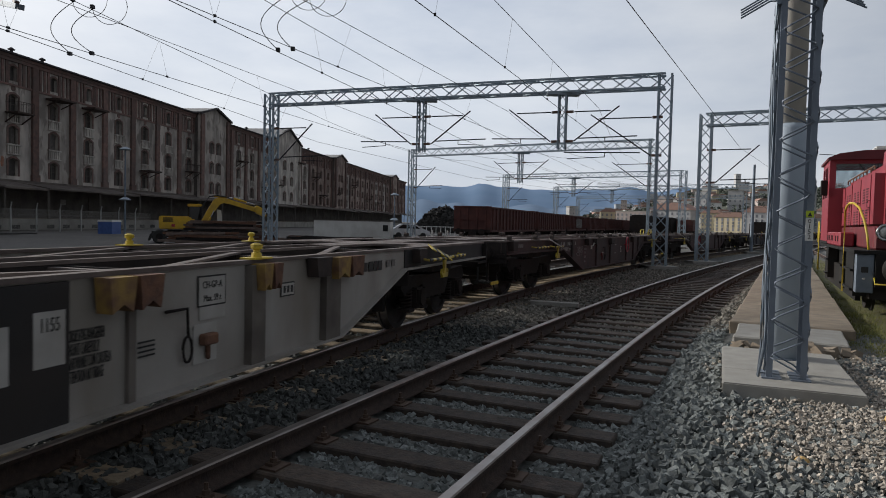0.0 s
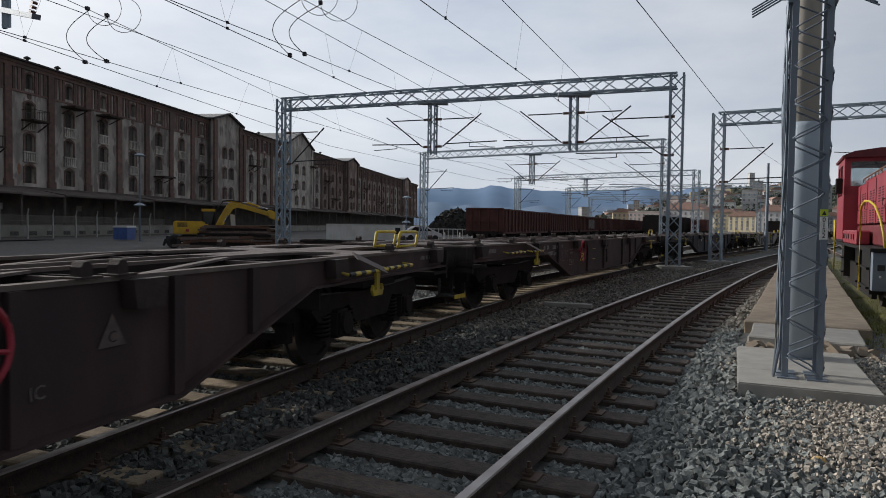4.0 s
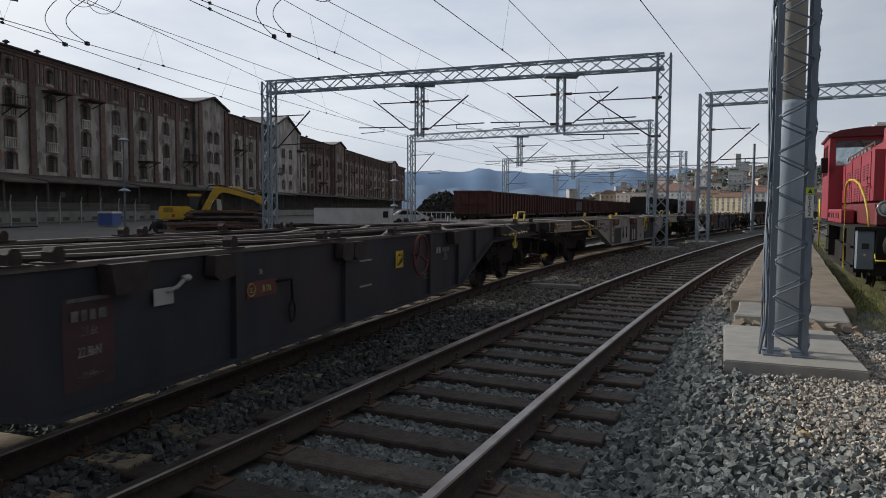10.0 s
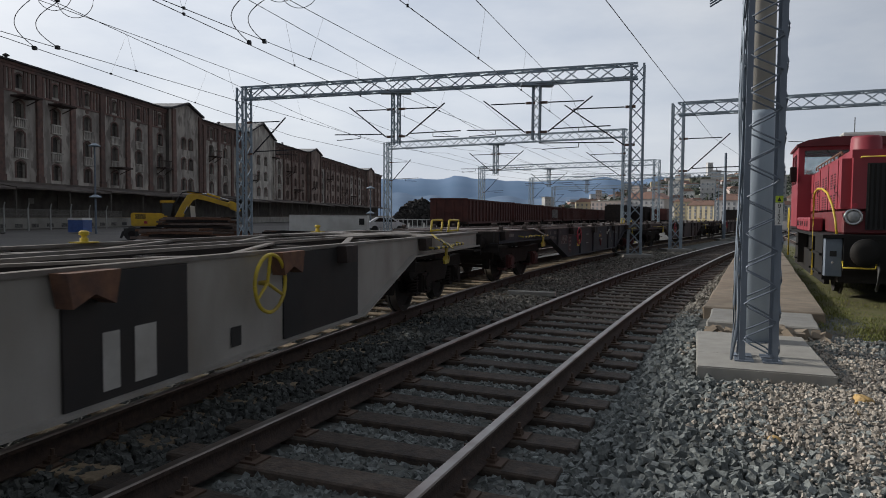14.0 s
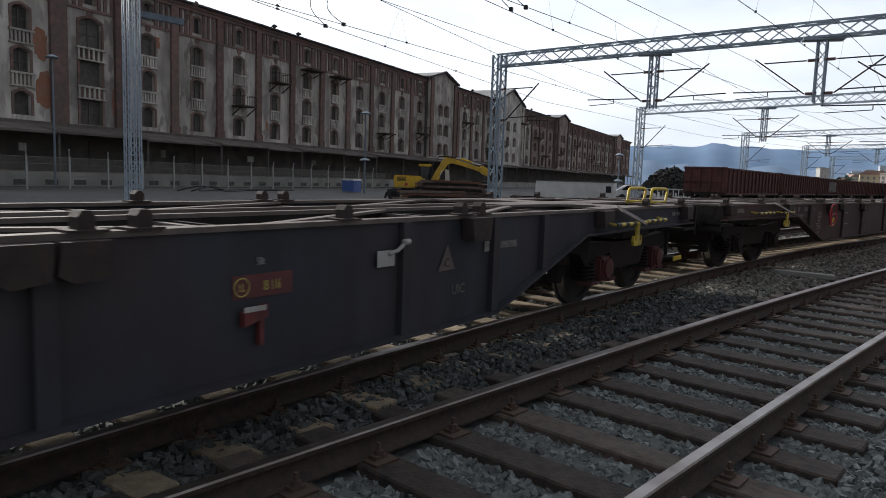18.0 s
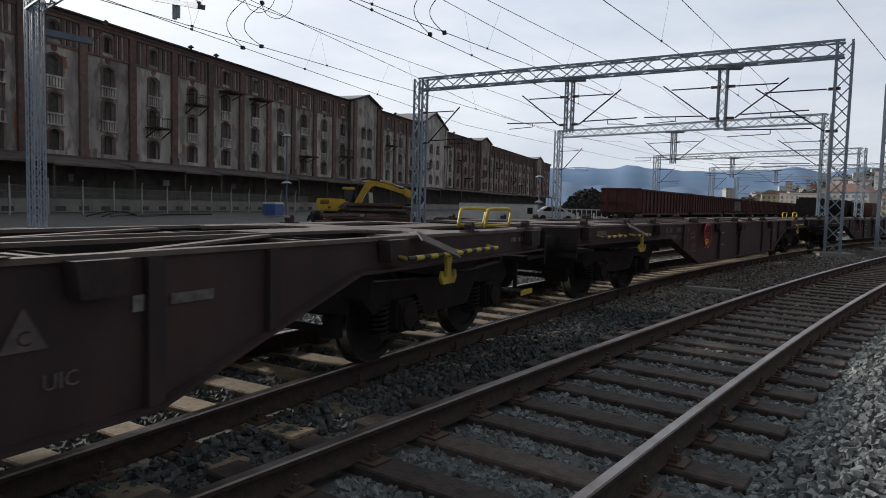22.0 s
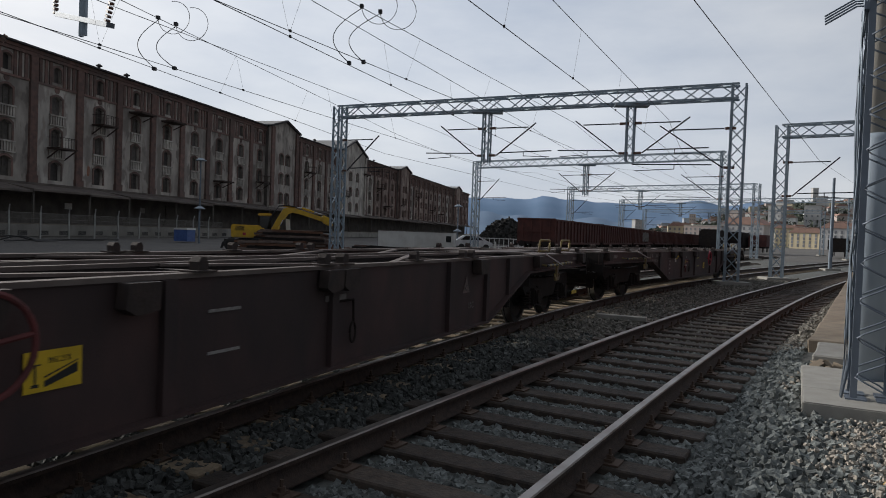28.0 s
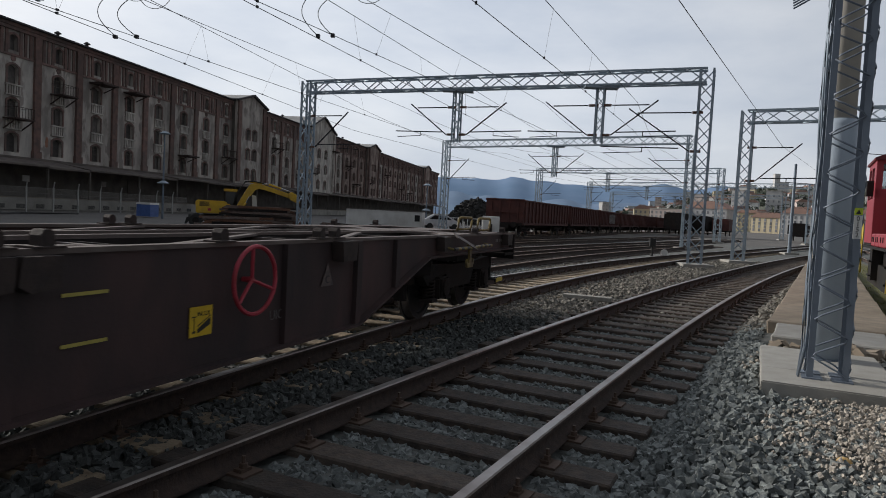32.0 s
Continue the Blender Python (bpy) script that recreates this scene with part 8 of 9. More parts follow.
    put("old_plank", bm, M["sleeper"], "old dark plank lying in the gravel", "plank")


gondolas()
dark_vans()
locomotive()
walkway()
grass()
stones()

# ---- fence, lamp, cabin and machines in front of the warehouse ----
def along(u, out, z=0.0):
    """A point in front of the facade: u along it, out towards the yard."""
    return WH @ Vector((out, u, z))


def fence():
    t = thing("security_fence", "grey mesh fence on pale posts with angled tops", "fence")
    post = bmesh.new()
    box(post, -0.05, 0.05, -0.05, 0.05, 0, 2.25)
    strut(post, (0, 0, 2.22), (0.28, -0.22, 2.72), 0.08)
    post = mesh_of(post, "fence_post", M["fence_post"])
    panel = bmesh.new()
    for z in (0.1, 0.9, 1.7, 2.15):
        rod(panel, [(0, 0.05, z), (0, 3.0, z)], 0.012, 4)
    for k in range(60):
        y = 0.05 + k * 0.05
        rod(panel, [(0, y, 0.08), (0, y, 2.17)], 0.006, 3)
    panel = mesh_of(panel, "mesh_panel", M["fence_wire"])
    u = 28.2 - 3.03 * 9
    while u < 72:
        part("fence_post", post, None, t, m=WH @ pose(7.5, u, -0.06 - 0.006 * max(0.0, u - 30)))
        part("mesh_panel", panel, None, t, m=WH @ pose(7.5, u, -0.06 - 0.006 * max(0.0, u - 30)))
        u += 3.03
    bm = bmesh.new()
    box(bm, 3.21, 3.4, -40, WH_END, 0.0, 1.05, WH)
    put("dock_wall", bm, M["dock_face"], "pale concrete face of the loading dock", "wall", kind="structure")
    vent = bmesh.new()
    box(vent, 3.39, 3.42, -0.5, 0.5, 0.12, 0.5)
    vent = mesh_of(vent, "vent", M["black"])
    w = bpy.data.objects["dock_wall"]
    u = 12.0
    while u < 90:
        part("vent", vent, None, w, m=WH @ pose(0, u, 0))
        u += 2.3
    # things seen under the canopy
    for u, wd, hh, mt in ((33.5, 0.6, 0.6, "white"), (40.5, 2.6, 2.4, "frame_old"), (47.0, 0.5, 0.7, "concrete"), (52.0, 2.2, 2.3, "frame_old"), (59.0, 0.9, 0.6, "white"), (63.0, 2.2, 2.3, "frame_old"), (70.5, 0.8, 0.6, "concrete"), (76.0, 2.2, 2.3, "frame_old")):
        bm = bmesh.new()
        box(bm, -1.19, -1.1, u - wd / 2, u + wd / 2, 1.4 if hh > 1 else 2.6, (1.4 if hh > 1 else 2.6) + hh, WH)
        put("dock_door" if hh > 1 else "dock_sign", bm, M[mt], "worn door at the back of the dock" if hh > 1 else "small pale board on the dock wall", "door" if hh > 1 else "sign", group="dock doors" if hh > 1 else "dock boards")


M["fence_post"] = mat("fence_post", (0.45, 0.45, 0.43), 0.8, scale=5)
M["fence_wire"] = mat("fence_wire", (0.27, 0.255, 0.23), 0.8, 0.0, scale=5)
M["dock_face"] = mat("dock_face", (0.34, 0.325, 0.29), 0.9, color2=(0.24, 0.23, 0.21), scale=0.6, stain=(0.14, 0.13, 0.12), stain_scale=0.3)


def lamp_post(x, y, h, label):
    t = thing("lamp_post", label, "lamp post", group="yard lamps", m=pose(x, y, 0))
    bm = bmesh.new()
    lathe(bm, [(0, 0.09), (h, 0.05)], "z", (0, 0, 0), 10)
    part("pole", bm, M["galv_dark"], t)
    for z in (h - 0.1, h * 0.42) if h < 9 else (h - 0.1,):
        bm = bmesh.new()
        lathe(bm, [(z - 0.12, 0.42), (z - 0.06, 0.45), (z + 0.12, 0.12)], "z", (0, 0, 0), 16)
        part("lamp_head", bm, M["galv"], t)


def portable_cabin():
    t = thing("portable_toilet", "small blue portable toilet with a white roof", "portable toilet", m=pose(-28.2, 57.2, 0, 0, 0, -8) @ Matrix.Diagonal((0.56, 1, 0.8, 1)))
    bm = bmesh.new()
    box(bm, -1.15, 1.15, -0.6, 0.6, 0.05, 1.3)
    part("body", bm, M["blue"], t)
    bm = bmesh.new()
    prism(bm, [(-1.2, 1.31), (1.2, 1.31), (1.1, 1.5), (-1.1, 1.5)], -0.65, 0.65, "y")
    part("roof", bm, M["white"], t, "white roof")
    bm = bmesh.new()
    box(bm, 0.1, 0.95, -0.615, -0.602, 0.15, 1.2)
    part("door", bm, M["blue"], t)


def excavator():
    # local x along the machine towards its boom, y away from the tracks, z up
    t = thing("excavator", "yellow wheeled excavator with its boom bent over scrap rails", "excavator", m=pose(-17.85, 42.41, 0, 0, 0, 21.7))
    Y = M["excavator"]
    bm = bmesh.new()
    box(bm, -0.4, 2.05, 0.28, 1.52, 0.34, 0.72)
    lathe(bm, [(0.66, 0.5), (0.8, 0.5)], "z", (1.0, 0.85, 0), 18)
    part("chassis", bm, M["black"], t)
    bm = bmesh.new()
    prism(bm, [(-0.62, 0.12), (-0.5, 0.1), (-0.3, 0.42), (-0.3, 0.6), (-0.5, 0.52)], 0.2, 1.6, "y")
    part("dozer_blade", bm, M["black"], t)
    for x in (0.05, 1.6):
        for y in (0.12, 1.62):
            bm = bmesh.new()
            lathe(bm, [(y - 0.15, 0.22), (y - 0.15, 0.38), (y - 0.1, 0.43), (y + 0.1, 0.43), (y + 0.15, 0.38), (y + 0.15, 0.22)], "y", (x, 0, 0.37), 20)
            w = part("wheel", bm, M["black"], t)
            bm = bmesh.new()
            lathe(bm, [(y - 0.16, 0.06), (y - 0.155, 0.2), (y - 0.13, 0.21)], "y", (x, 0, 0.37), 14)
            part("rim", bm, M["steel_dark"], w)
    bm = bmesh.new()
    prism(bm, [(0.04, 0.84), (1.95, 0.84), (1.95, 1.55), (1.8, 1.66), (0.1, 1.68), (0.0, 1.6)], 0.05, 1.65, "y")
    bmesh.ops.bevel(bm, geom=list(bm.edges), offset=0.05, segments=2, affect='EDGES')
    eng = part("engine_housing", bm, Y, t, "yellow engine housing")
    bm = bmesh.new()
    for k in range(5):
        box(bm, 0.25, 0.85, 0.035, 0.05, 1.3 + k * 0.06, 1.33 + k * 0.06)
    part("grille", bm, M["black"], eng)
    bm = bmesh.new()
    box(bm, 0.75, 0.95, 0.035, 0.05, 1.0, 1.16)
    part("badge", bm, M["red"], eng)
    bm = bmesh.new()
    box(bm, 1.55, 2.15, 0.03, 0.6, 0.9, 1.5)
    bmesh.ops.bevel(bm, geom=list(bm.edges), offset=0.06, segments=2, affect='EDGES')
    part("tool_box", bm, Y, t)
    bm = bmesh.new()
    box(bm, 1.75, 2.55, 0.85, 1.65, 0.9, 2.3)
    bmesh.ops.bevel(bm, geom=list(bm.edges), offset=0.08, segments=2, affect='EDGES')
    cab = part("cab", bm, M["glass_dark"], t, "dark glazed driver's cab")
    bm = bmesh.new()
    box(bm, 1.7, 2.6, 0.8, 1.7, 2.3, 2.48)
    bmesh.ops.bevel(bm, geom=list(bm.edges), offset=0.05, segments=2, affect='EDGES')
    part("cab_roof", bm, Y, cab)
    for x, y in ((1.78, 0.88), (2.52, 0.88), (1.78, 1.62), (2.52, 1.62)):
        bm = bmesh.new()
        strut(bm, (x, y, 0.9), (x, y, 2.3), 0.09)
        part("cab_post", bm, M["steel_dark"], cab)

    def arm(name, outline, y, w, label=""):
        b = bmesh.new()
        prism(b, outline, y - w, y + w, "y")
        bmesh.ops.bevel(b, geom=list(b.edges), offset=0.03, segments=1, affect='EDGES')
        return part(name, b, Y, t, label)
    arm("boom", [(2.3, 0.95), (2.58, 0.85), (3.12, 1.72), (3.62, 2.5), (3.95, 2.6), (3.95, 2.8), (3.6, 2.93), (3.3, 2.84), (2.85, 2.05)], 0.55, 0.15, "bent yellow boom")
    arm("dipper", [(3.55, 2.6), (3.7, 2.93), (4.2, 2.85), (6.1, 2.3), (6.25, 2.1), (6.0, 2.02), (4.3, 2.55)], 0.55, 0.12, "yellow dipper arm")
    arm("linkage", [(5.75, 2.3), (5.95, 2.5), (6.3, 2.35), (6.6, 1.85), (6.45, 1.74), (5.95, 1.95)], 0.55, 0.2)
    for a, b, y in (((2.75, 0.95), (3.3, 2.1), 0.3), ((2.75, 0.95), (3.3, 2.1), 0.8), ((3.3, 3.02), (4.6, 2.9), 0.55), ((4.5, 2.92), (5.85, 2.52), 0.55)):
        u, v = Vector((a[0], y, a[1])), Vector((b[0], y, b[1]))
        bm = bmesh.new()
        rod(bm, [u, u.lerp(v, 0.6)], 0.07, 10)
        ram = part("hydraulic_ram", bm, Y, t)
        bm = bmesh.new()
        rod(bm, [u.lerp(v, 0.6), v], 0.035, 8)
        part("piston_rod", bm, M["chrome"], ram)
    for k in range(3):
        bm = bmesh.new()
        pts = [(2.3 + 0.05 * k, 0.36, 1.3), (2.5 + 0.05 * k, 0.34, 2.3), (3.0, 0.36, 2.95 + 0.03 * k), (3.5, 0.38, 3.03 + 0.02 * k), (4.2, 0.4, 2.93 + 0.02 * k)]
        rod(bm, pts, 0.02, 6)
        part("hydraulic_hose", bm, M["black"], t, smooth=True)
    bm = bmesh.new()
    prism(bm, [(3.62, 0.0), (3.98, 0.0), (3.78, 2.12), (3.5, 2.18)], 1.2, 1.25, "y")
    put("leaning_panel", bm, M["container_white"], "pale sheet leaning among the scrap", "sheet", m=pose(-17.85, 42.41, 0, 0, 0, 21.7))


M["old_rail_pale"] = mat("old_rail_pale", (0.2, 0.15, 0.125), 0.85, color2=(0.12, 0.09, 0.08), scale=5)


def scrap_stacks():
    """Stacks of old rails and sleepers."""
    rng = random.Random(12)
    for cx, cy, ln, layers, per, lab in ((-13.1, 42.6, 5.6, 9, 7, "stack of rusty rails and old sleepers"), (-6.9, 42.8, 7.0, 4, 7, "low stack of dark old rails"), (-13.9, 40.2, 4.6, 5, 5, "heap of old rails")):
        t = thing("rail_stack", lab, "scrap stack", group="stacks of old rails", m=pose(cx, cy, 0, 0, 0, 14))
        for i in range(layers):
            for j in range(per):
                bm = bmesh.new()
                l = ln * rng.uniform(0.75, 1.0) * (1 - 0.35 * i / layers)
                x = rng.uniform(-0.6, 0.6) - 0.1 * i
                box(bm, -l / 2, l / 2, -0.08, 0.08, 0, 0.13)
                part("old_rail", bm, M["old_rail_pale" if rng.random() < 0.4 else "rust" if rng.random() < 0.5 else "steel_dark"], t, m=pose(x, (j - per / 2) * 0.28, 0.165 * i - 0.03, 0, rng.uniform(-2.2, 2.2), rng.uniform(-6, 6)))


def containers():
    t = thing("site_container", "long dirty white container with a dark stripe along its top", "container", m=pose(-8.9, 66.0, 0, 0, 0, -2))
    bm = bmesh.new()
    box(bm, -3.6, 3.7, -1.2, 1.2, 0.05, 1.6)
    part("body", bm, M["container_white"], t)
    bm = bmesh.new()
    box(bm, -3.65, 3.75, -1.25, 1.25, 1.6, 1.68)
    part("roof_edge", bm, M["dock_dark"], t)
    bm = bmesh.new()
    for k in range(22):
        box(bm, -3.4 + k * 0.32, -3.32 + k * 0.32, -1.22, -1.2, 0.15, 1.55)
    part("corrugation", bm, M["container_white"], t)
    bm = bmesh.new()
    box(bm, 3.0, 3.5, -1.225, -1.2, 0.7, 1.3)
    part("door_window", bm, M["glass_dark"], t)
    c = thing("parked_car", "small white parked car behind the tracks", "car", m=pose(-3.6, 68.5, 0, 0, 0, 10))
    bm = bmesh.new()
    prism(bm, [(-1.9, 0.35), (1.9, 0.35), (1.95, 0.75), (1.2, 0.95), (0.5, 1.42), (-0.9, 1.45), (-1.7, 0.95), (-1.95, 0.8)], -0.8, 0.8, "y")
    bmesh.ops.bevel(bm, geom=list(bm.edges), offset=0.06, segments=2, affect='EDGES')
    part("body", bm, M["car_white"], c)
    bm = bmesh.new()
    prism(bm, [(-1.3, 0.98), (0.95, 0.98), (0.4, 1.36), (-0.8, 1.38)], -0.815, 0.815, "y")
    part("glazing", bm, M["glass_dark"], c)
    for x in (-1.2, 1.25):
        for y in (-0.75, 0.75):
            bm = bmesh.new()
            lathe(bm, [(y - 0.09, 0.3), (y + 0.09, 0.3)], "y", (x, 0, 0.3), 16)
            part("wheel", bm, M["black"], c)
    # white railings and the scrap heap behind
    f = thing("white_fence", "white metal railings in front of a scrap heap", "fence")
    for k in range(26):
        bm = bmesh.new()
        x = -6.5 + k * 0.5
        box(bm, x - 0.04, x + 0.04, 71.96, 72.04, 0, 1.25)
        part("picket", bm, M["white"], f)
    for z in (0.35, 1.2):
        bm = bmesh.new()
        box(bm, -6.5, 6.0, 71.97, 72.03, z - 0.04, z + 0.04)
        part("fence_rail", bm, M["white"], f)
    rng = np.random.default_rng(9)
    n = 2600
    cube = np.array([(-1, -1, -1), (1, -1, -1), (1, 1, -1), (-1, 1, -1), (-1, -1, 1), (1, -1, 1), (1, 1, 1), (-1, 1, 1)], float)
    faces = np.array([(0, 3, 2, 1), (4, 5, 6, 7), (0, 1, 5, 4), (1, 2, 6, 5), (2, 3, 7, 6), (3, 0, 4, 7)])
    a, r = rng.uniform(0, math.tau, n), rng.uniform(0, 1, n) ** 0.6
    x, y = -0.5 + 5.2 * r * np.cos(a), 118 + 4.0 * r * np.sin(a)
    z = 4.2 * (1 - r ** 1.7) * rng.uniform(0.6, 1.05, n)
    v = cube[None] * rng.uniform(0.03, 0.4, (n, 1, 3))
    th = rng.uniform(0, math.tau, n)
    tl = rng.uniform(-0.9, 0.9, n)
    c1, s1, c2, s2 = np.cos(th), np.sin(th), np.cos(tl), np.sin(tl)
    vx = v[:, :, 0] * c2[:, None] - v[:, :, 2] * s2[:, None]
    vz = v[:, :, 0] * s2[:, None] + v[:, :, 2] * c2[:, None]
    p = np.stack([vx * c1[:, None] - v[:, :, 1] * s1[:, None] + x[:, None], vx * s1[:, None] + v[:, :, 1] * c1[:, None] + y[:, None], np.maximum(vz + z[:, None], 0)], 2)
    me = bpy.data.meshes.new("scrap_heap")
    me.from_pydata(p.reshape(-1, 3).tolist(), [], (faces[None] + 8 * np.arange(n)[:, None, None]).reshape(-1, 4).tolist())
    me.materials.append(M["scrap"])
    tagged(new("scrap_heap", me), "dark heap of tangled scrap metal", "scrap heap", kind="stuff")


def poles():
    t = thing("concrete_pole", "tall slim grey pole beside the running track", "pole", m=pose(22.3, 49.8, 0))
    bm = bmesh.new()
    lathe(bm, [(0, 0.13), (6.4, 0.09)], "z", (0, 0, 0), 10)
    part("shaft", bm, M["galv_dark"], t)
    bm = bmesh.new()
    box(bm, -0.5, 0.5, -0.5, 0.5, -0.1, 0.1)
    part("footing", bm, M["concrete"], t)
    s = thing("ground_signal", "low black ground signal with a white disc", "signal", m=pose(8.4, 33.1, 0))
    bm = bmesh.new()
    lathe(bm, [(0, 0.08), (0.25, 0.05), (0.75, 0.05)], "z", (0, 0, 0), 10)
    box(bm, -0.13, 0.13, -0.08, 0.08, 0.55, 0.95)
    part("post", bm, M["black"], s)
    bm = bmesh.new()
    lathe(bm, [(-0.02, 0.16), (0.02, 0.16)], "y", (0.5, -0.3, 0.3), 18)
    part("disc", bm, M["white"], s)
    for x, y in ((-1.2, 63.0), (0.2, 63.4), (-14.0, 45.0)):
        b = bmesh.new()
        lathe(b, [(0, 0.08), (0.6, 0.07), (0.95, 0.06)], "z", (0, 0, 0), 8)
        put("marker_post", b, M["white"], "short white marker post in the yard", "post", group="marker posts", m=pose(x, y, 0))


# ---- town on the hillside and the mountains ----
def town():
    rng = random.Random(21)
    # the near hill: a rounded ridge to the right
    bm = bmesh.new()
    n, w = 60, 16
    rows = []
    for i in range(n + 1):
        row = []
        a = radians(8 + 60 * i / n)
        for j in range(w + 1):
            dist = 430 + 760 * j / w
            x, y = dist * math.sin(a), dist * math.cos(a)
            rise = max(0.0, min(1.0, (math.degrees(a) - 9.5) / 13))
            rise = rise * rise * (3 - 2 * rise)
            h = (64 * rise + 4) * (j / w) ** 1.1 + 8 * noise.noise(Vector((x, y, 0)) * 0.008) * (j / w)
            row.append(bm.verts.new((x, y, max(-0.1, h - 0.5 if j else -0.5))))
        rows.append(row)
    for i in range(n):
        for j in range(w):
            bm.faces.new((rows[i][j], rows[i + 1][j], rows[i + 1][j + 1], rows[i][j + 1]))
    put("hillside", bm, M["hill_near"], "wooded hillside above the town", "hill", kind="structure", smooth=True)

    def hill_z(az, dist):
        rise = max(0.0, min(1.0, (az - 9.5) / 13))
        rise = rise * rise * (3 - 2 * rise)
        return max(0.0, (64 * rise + 4) * max(0.0, (dist - 430) / 760) ** 1.1 - 0.5)

    win = bmesh.new()
    box(win, -0.5, 0.5, -0.06, 0.06, 0.0, 1.5)
    win = mesh_of(win, "window", M["window_far"])

    def house(az, dist, w, h, mt, roof, storeys, cols, turn, label):
        a = radians(az)
        z = hill_z(az, dist)
        t = thing("town_house", label, "building", group="houses of the town", m=pose(dist * math.sin(a), dist * math.cos(a), z - 4.0, 0, 0, -az + turn))
        b = bmesh.new()
        box(b, -w / 2, w / 2, 0, w * 0.7, -4, h + 4)
        part("wall", b, M[mt], t)
        b = bmesh.new()
        if roof:
            prism(b, [(-w / 2 - 0.5, h + 4.0), (w / 2 + 0.5, h + 4.0), (w / 2 - w * 0.2, h + 4 + w * 0.16), (-w / 2 + w * 0.2, h + 4 + w * 0.16)], -0.5, w * 0.7 + 0.5, "y")
            part("roof", b, M["tile_roof"], t)
        else:
            box(b, -w / 2 - 0.3, w / 2 + 0.3, -0.3, w * 0.7 + 0.3, h + 4.0, h + 4.5)
            part("roof", b, M["concrete"], t)
        for r in range(storeys):
            for c in range(cols):
                part("window", win, None, t, m=pose(-w / 2 + w * (c + 0.5) / cols, -0.05, 4.8 + r * (h - 1.0) / storeys))
    # front row: apartment blocks along the line
    az = 13.6
    while az < 40:
        w = rng.uniform(11, 24)
        d = 400 + rng.uniform(-10, 40)
        mt = rng.choice(["house_a", "house_a", "house_b", "house_b", "house_c"])
        h = rng.uniform(8, 13)
        house(az, d, w, h, mt, rng.random() < 0.75, 4, max(5, int(w / 2.6)), rng.uniform(-25, 10), {"house_a": "pale grey apartment house with rows of windows", "house_b": "cream apartment house with a tiled roof", "house_c": "pinkish apartment house with a tiled roof"}[mt])
        az += math.degrees(w / d) * 0.95
    for k in range(225):
        az = rng.uniform(10.0, 40)
        d = rng.uniform(450, 1150)
        if d < 620 and az < 12.5:
            continue
        tower = rng.random() < 0.05
        w = rng.uniform(7, 14)
        far = d > 640
        house(az, d, w, rng.uniform(16, 24) if tower else rng.uniform(5.5, 10), rng.choice(["house_a", "house_a", "house_a", "house_a", "house_a", "house_c", "house_b"]), (not tower) and rng.random() < 0.6, 0 if far and not tower else 5 if tower else 3, 3, rng.uniform(-30, 30), "pale tower block on the hill" if tower else "small house on the hillside with a tiled roof")
    for k in range(18):
        az = 8.2 + k * 0.4 + rng.uniform(-0.2, 0.2)
        house(az, 1130 + rng.uniform(-40, 40), rng.uniform(8, 15), rng.uniform(7, 19), "house_haze", False, 0, 0, rng.uniform(-20, 20), "distant tower block, haze painted into its pale blue-grey")


def trees():
    rng = np.random.default_rng(17)
    v, f = [], []
    for k in range(520):
        az, d = radians(rng.uniform(9.5, 40)), rng.uniform(500, 1170)
        rise = max(0.0, min(1.0, (math.degrees(az) - 9.5) / 13))
        rise = rise * rise * (3 - 2 * rise)
        z = max(0.0, (64 * rise + 4) * max(0.0, (d - 430) / 760) ** 1.1 - 0.5)
        x, y = d * math.sin(az), d * math.cos(az)
        r = rng.uniform(2.5, 6.0)
        for m in range(34):
            q = rng.normal(size=3)
            q *= rng.uniform(0.3, 1.0) * r / np.linalg.norm(q)
            c = np.array([x, y, z + r * 1.1]) + q
            e1, e2 = rng.normal(size=3) * 0.6, rng.normal(size=3) * 0.6
            n = len(v)
            v += [c - e1 - e2, c + e1 - e2, c + e1 + e2, c - e1 + e2]
            f.append((n, n + 1, n + 2, n + 3))
    me = bpy.data.meshes.new("hillside_trees")
    me.from_pydata([tuple(map(float, p)) for p in v], [], f)
    me.materials.append(M["leaf"])
    tagged(new("hillside_trees", me), "dark green trees scattered between the houses", "trees", kind="stuff")


def mountains():
    # both ridges carry the haze in their blue colour
    for name, dist, base, amp, seed, mt, a0, a1, lab in (("mountain_range", 3300, 178, 30, 3, "hill", -32, 44, "mountain range along the horizon, haze painted into its blue"), ("mountain_foothill", 2500, 70, 30, 8, "hill_mid", -30, 44, "lower foothills, haze painted into their blue")):
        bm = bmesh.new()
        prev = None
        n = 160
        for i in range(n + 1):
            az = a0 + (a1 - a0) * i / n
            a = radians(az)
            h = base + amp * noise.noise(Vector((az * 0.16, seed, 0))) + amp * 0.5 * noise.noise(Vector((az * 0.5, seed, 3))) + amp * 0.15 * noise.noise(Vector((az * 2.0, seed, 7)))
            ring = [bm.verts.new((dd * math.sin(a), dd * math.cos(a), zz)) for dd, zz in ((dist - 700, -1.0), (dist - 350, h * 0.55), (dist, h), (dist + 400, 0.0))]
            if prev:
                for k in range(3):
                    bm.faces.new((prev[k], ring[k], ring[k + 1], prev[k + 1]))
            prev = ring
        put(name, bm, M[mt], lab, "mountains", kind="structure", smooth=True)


# far windows, towers and leaves: haze is painted into these tones
M["window_far"] = mat("window_far", (0.2, 0.21, 0.23), 0.4, scale=1, vary=0.4)
M["house_haze"] = mat("house_haze", (0.42, 0.45, 0.5), 0.95, color2=(0.36, 0.39, 0.44), scale=0.1, vary=0.15)
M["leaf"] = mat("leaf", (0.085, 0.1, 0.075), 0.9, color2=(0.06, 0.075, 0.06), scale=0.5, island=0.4)
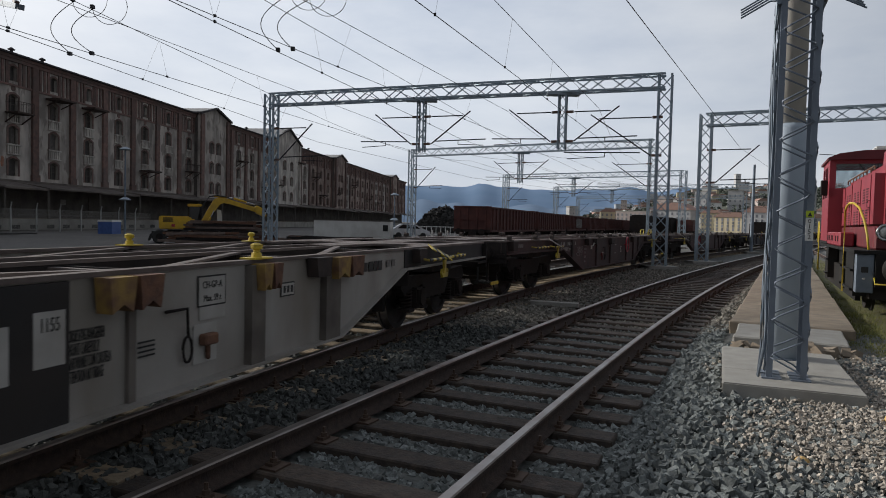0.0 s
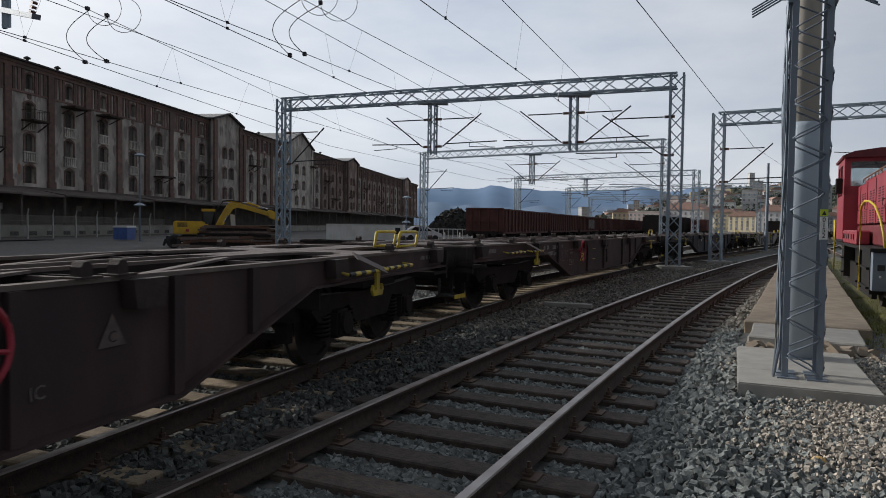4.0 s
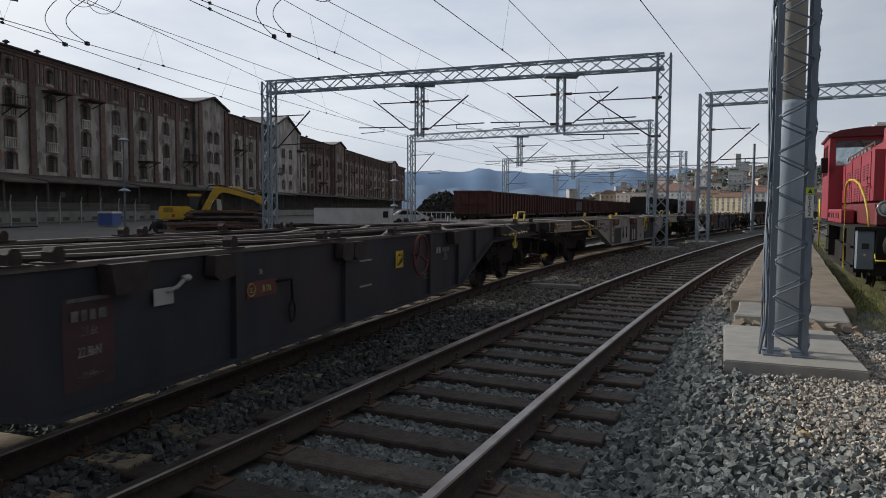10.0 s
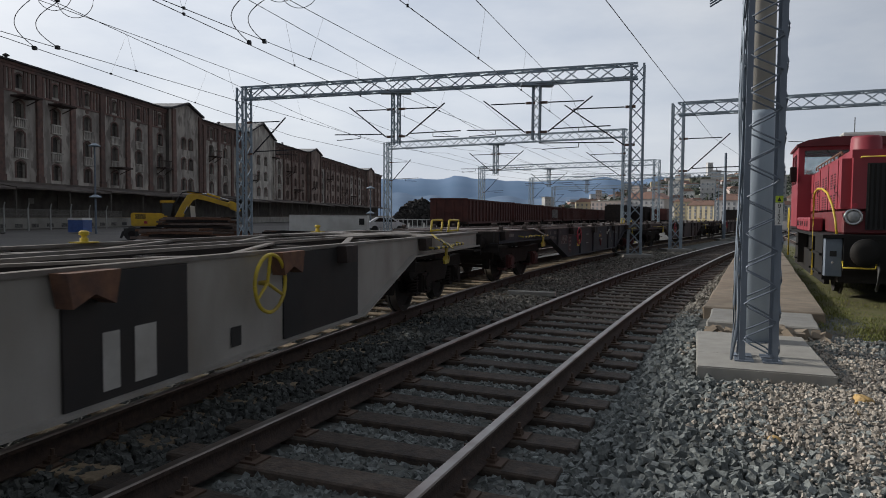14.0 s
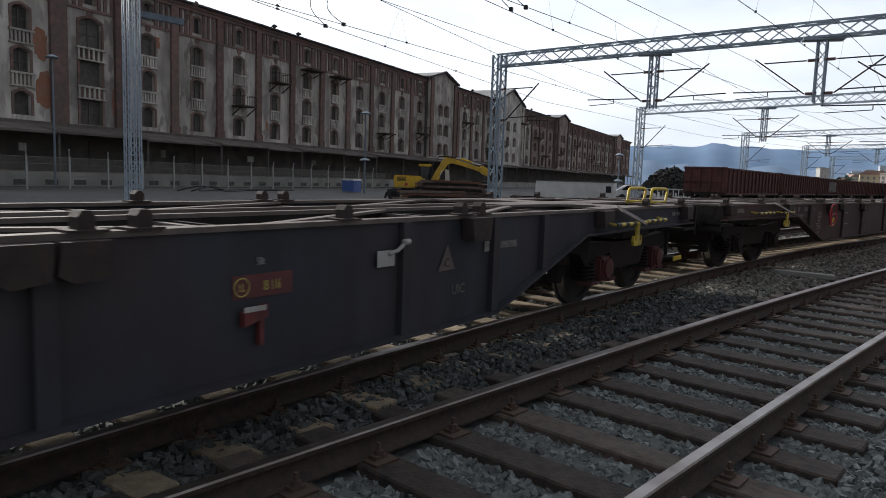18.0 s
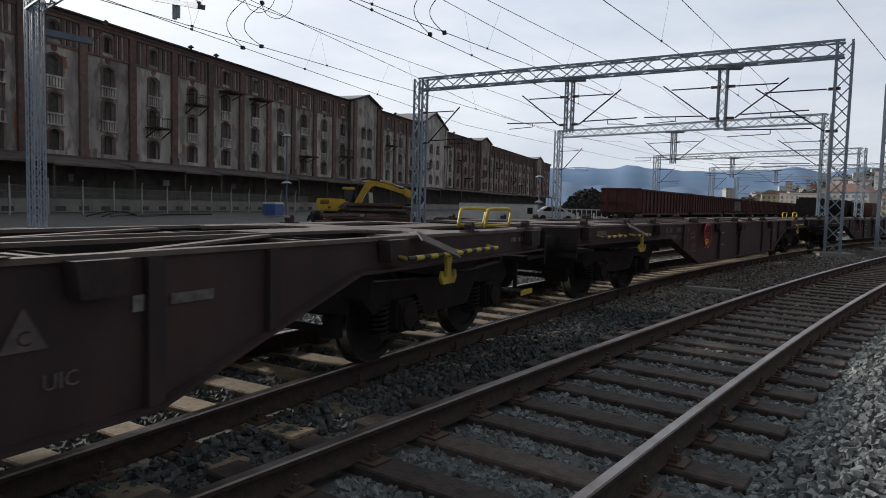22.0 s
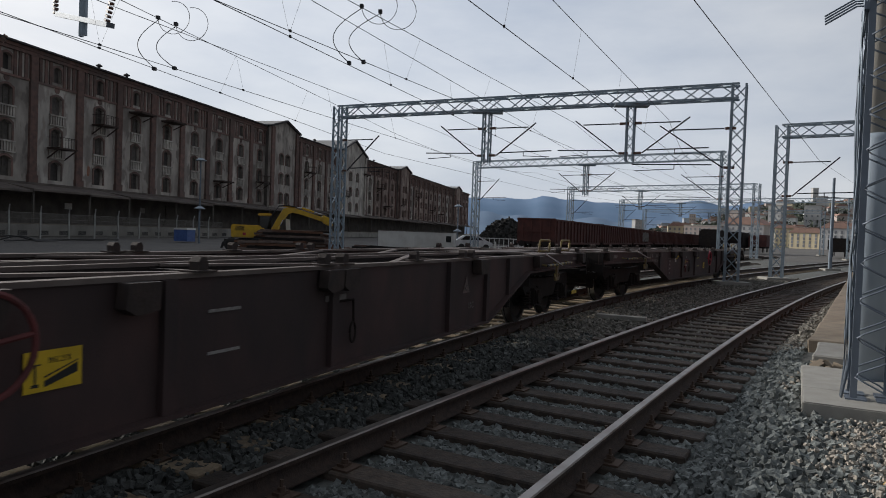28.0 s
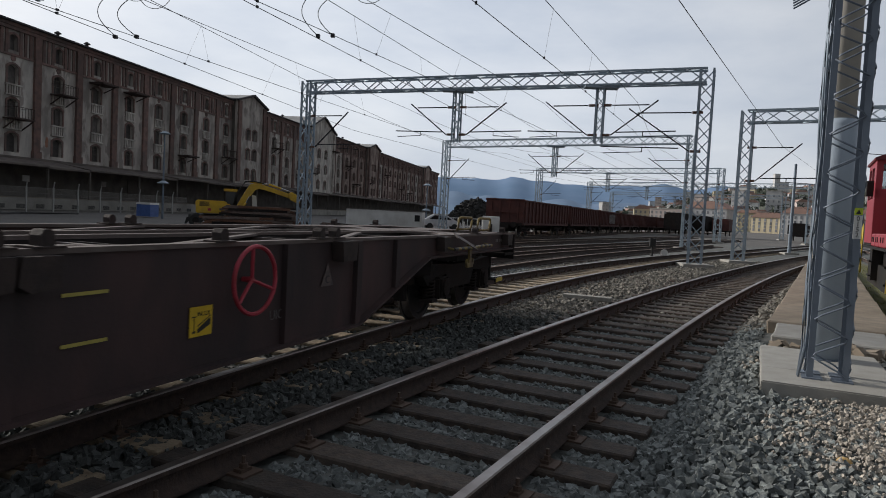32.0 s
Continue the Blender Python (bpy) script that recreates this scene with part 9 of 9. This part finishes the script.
# foothill blue with the haze painted in
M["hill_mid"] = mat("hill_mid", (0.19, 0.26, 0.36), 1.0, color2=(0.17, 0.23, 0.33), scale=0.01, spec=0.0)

def loose_cable():
    bm = bmesh.new()
    for k in range(3):
        pts = [along(36 + 11 * f + 0.4 * k, 12.5 + 0.8 * math.sin(5 * f + k) + 0.3 * k, 0.02 + (0.35 * math.sin(math.pi * min(1, 3 * f)) if k < 2 else 0.05)) for f in np.linspace(0, 1, 18)]
        rod(bm, pts, 0.05, 6)
    put("loose_cable", bm, M["black"], "black hoses lying in loops on the yard", "cable")


loose_cable()
fence()
lamp_post(-25.4, 54.0, 7.0, "tall grey yard lamp with two shades")
lamp_post(*along(31.2, 6.0).xy, 9.1, "tall slim grey yard lamp")
lamp_post(-5.2, 69.0, 4.5, "slim pale lamp post by the white fence")
portable_cabin()
excavator()
scrap_stacks()
containers()
poles()
town()
trees()
mountains()

# ---- the tracks, last: their many pieces ----
def build_tracks():
    a = NEAR.near_y(0)
    track(NEAR, "empty running track with dark wooden sleepers", a - 12, a + 100, M["rail_top"], a - 4, a + 60, joined_past=a + 34)
    b = TRAIN.near_y(0)
    track(TRAIN, "track under the freight train with pale wooden sleepers", b - 60, b + 120, M["rail_top"], b - 12, b + 60, mat_sleeper="sleeper_pale", joined_past=b + 34)
    track(THIRD, "rusty siding branching off beside the train", 0, THIRD.at[-1], M["rail_old"], 0, THIRD.at[-1], clips=False, joined_past=20, rail_step=2)
    track(GONDOLA, "rusty siding under the open goods wagons", 0, GONDOLA.at[-1], M["rail_old"], 20, 110, clips=False, joined_past=0, rail_step=3)
    track(FOURTH, "rusty siding across the yard", 0, FOURTH.at[-1], M["rail_old"], 10, 90, clips=False, joined_past=0, rail_step=4)
    track(FIFTH, "dark siding between the train and the open wagons", 0, FIFTH.at[-1], M["rail_old"], 0, FIFTH.at[-1], clips=False, joined_past=0, rail_step=3)
    track(SIXTH, "dark siding in front of the open wagons", 0, SIXTH.at[-1], M["rail_old"], 0, SIXTH.at[-1], clips=False, joined_past=0, rail_step=3)
    track(LOCO, "siding in the grass under the locomotive", 8, LOCO.at[-1], M["rail_old"], 10, 40, clips=False, joined_past=0, rail_step=4)


build_tracks()

motions()
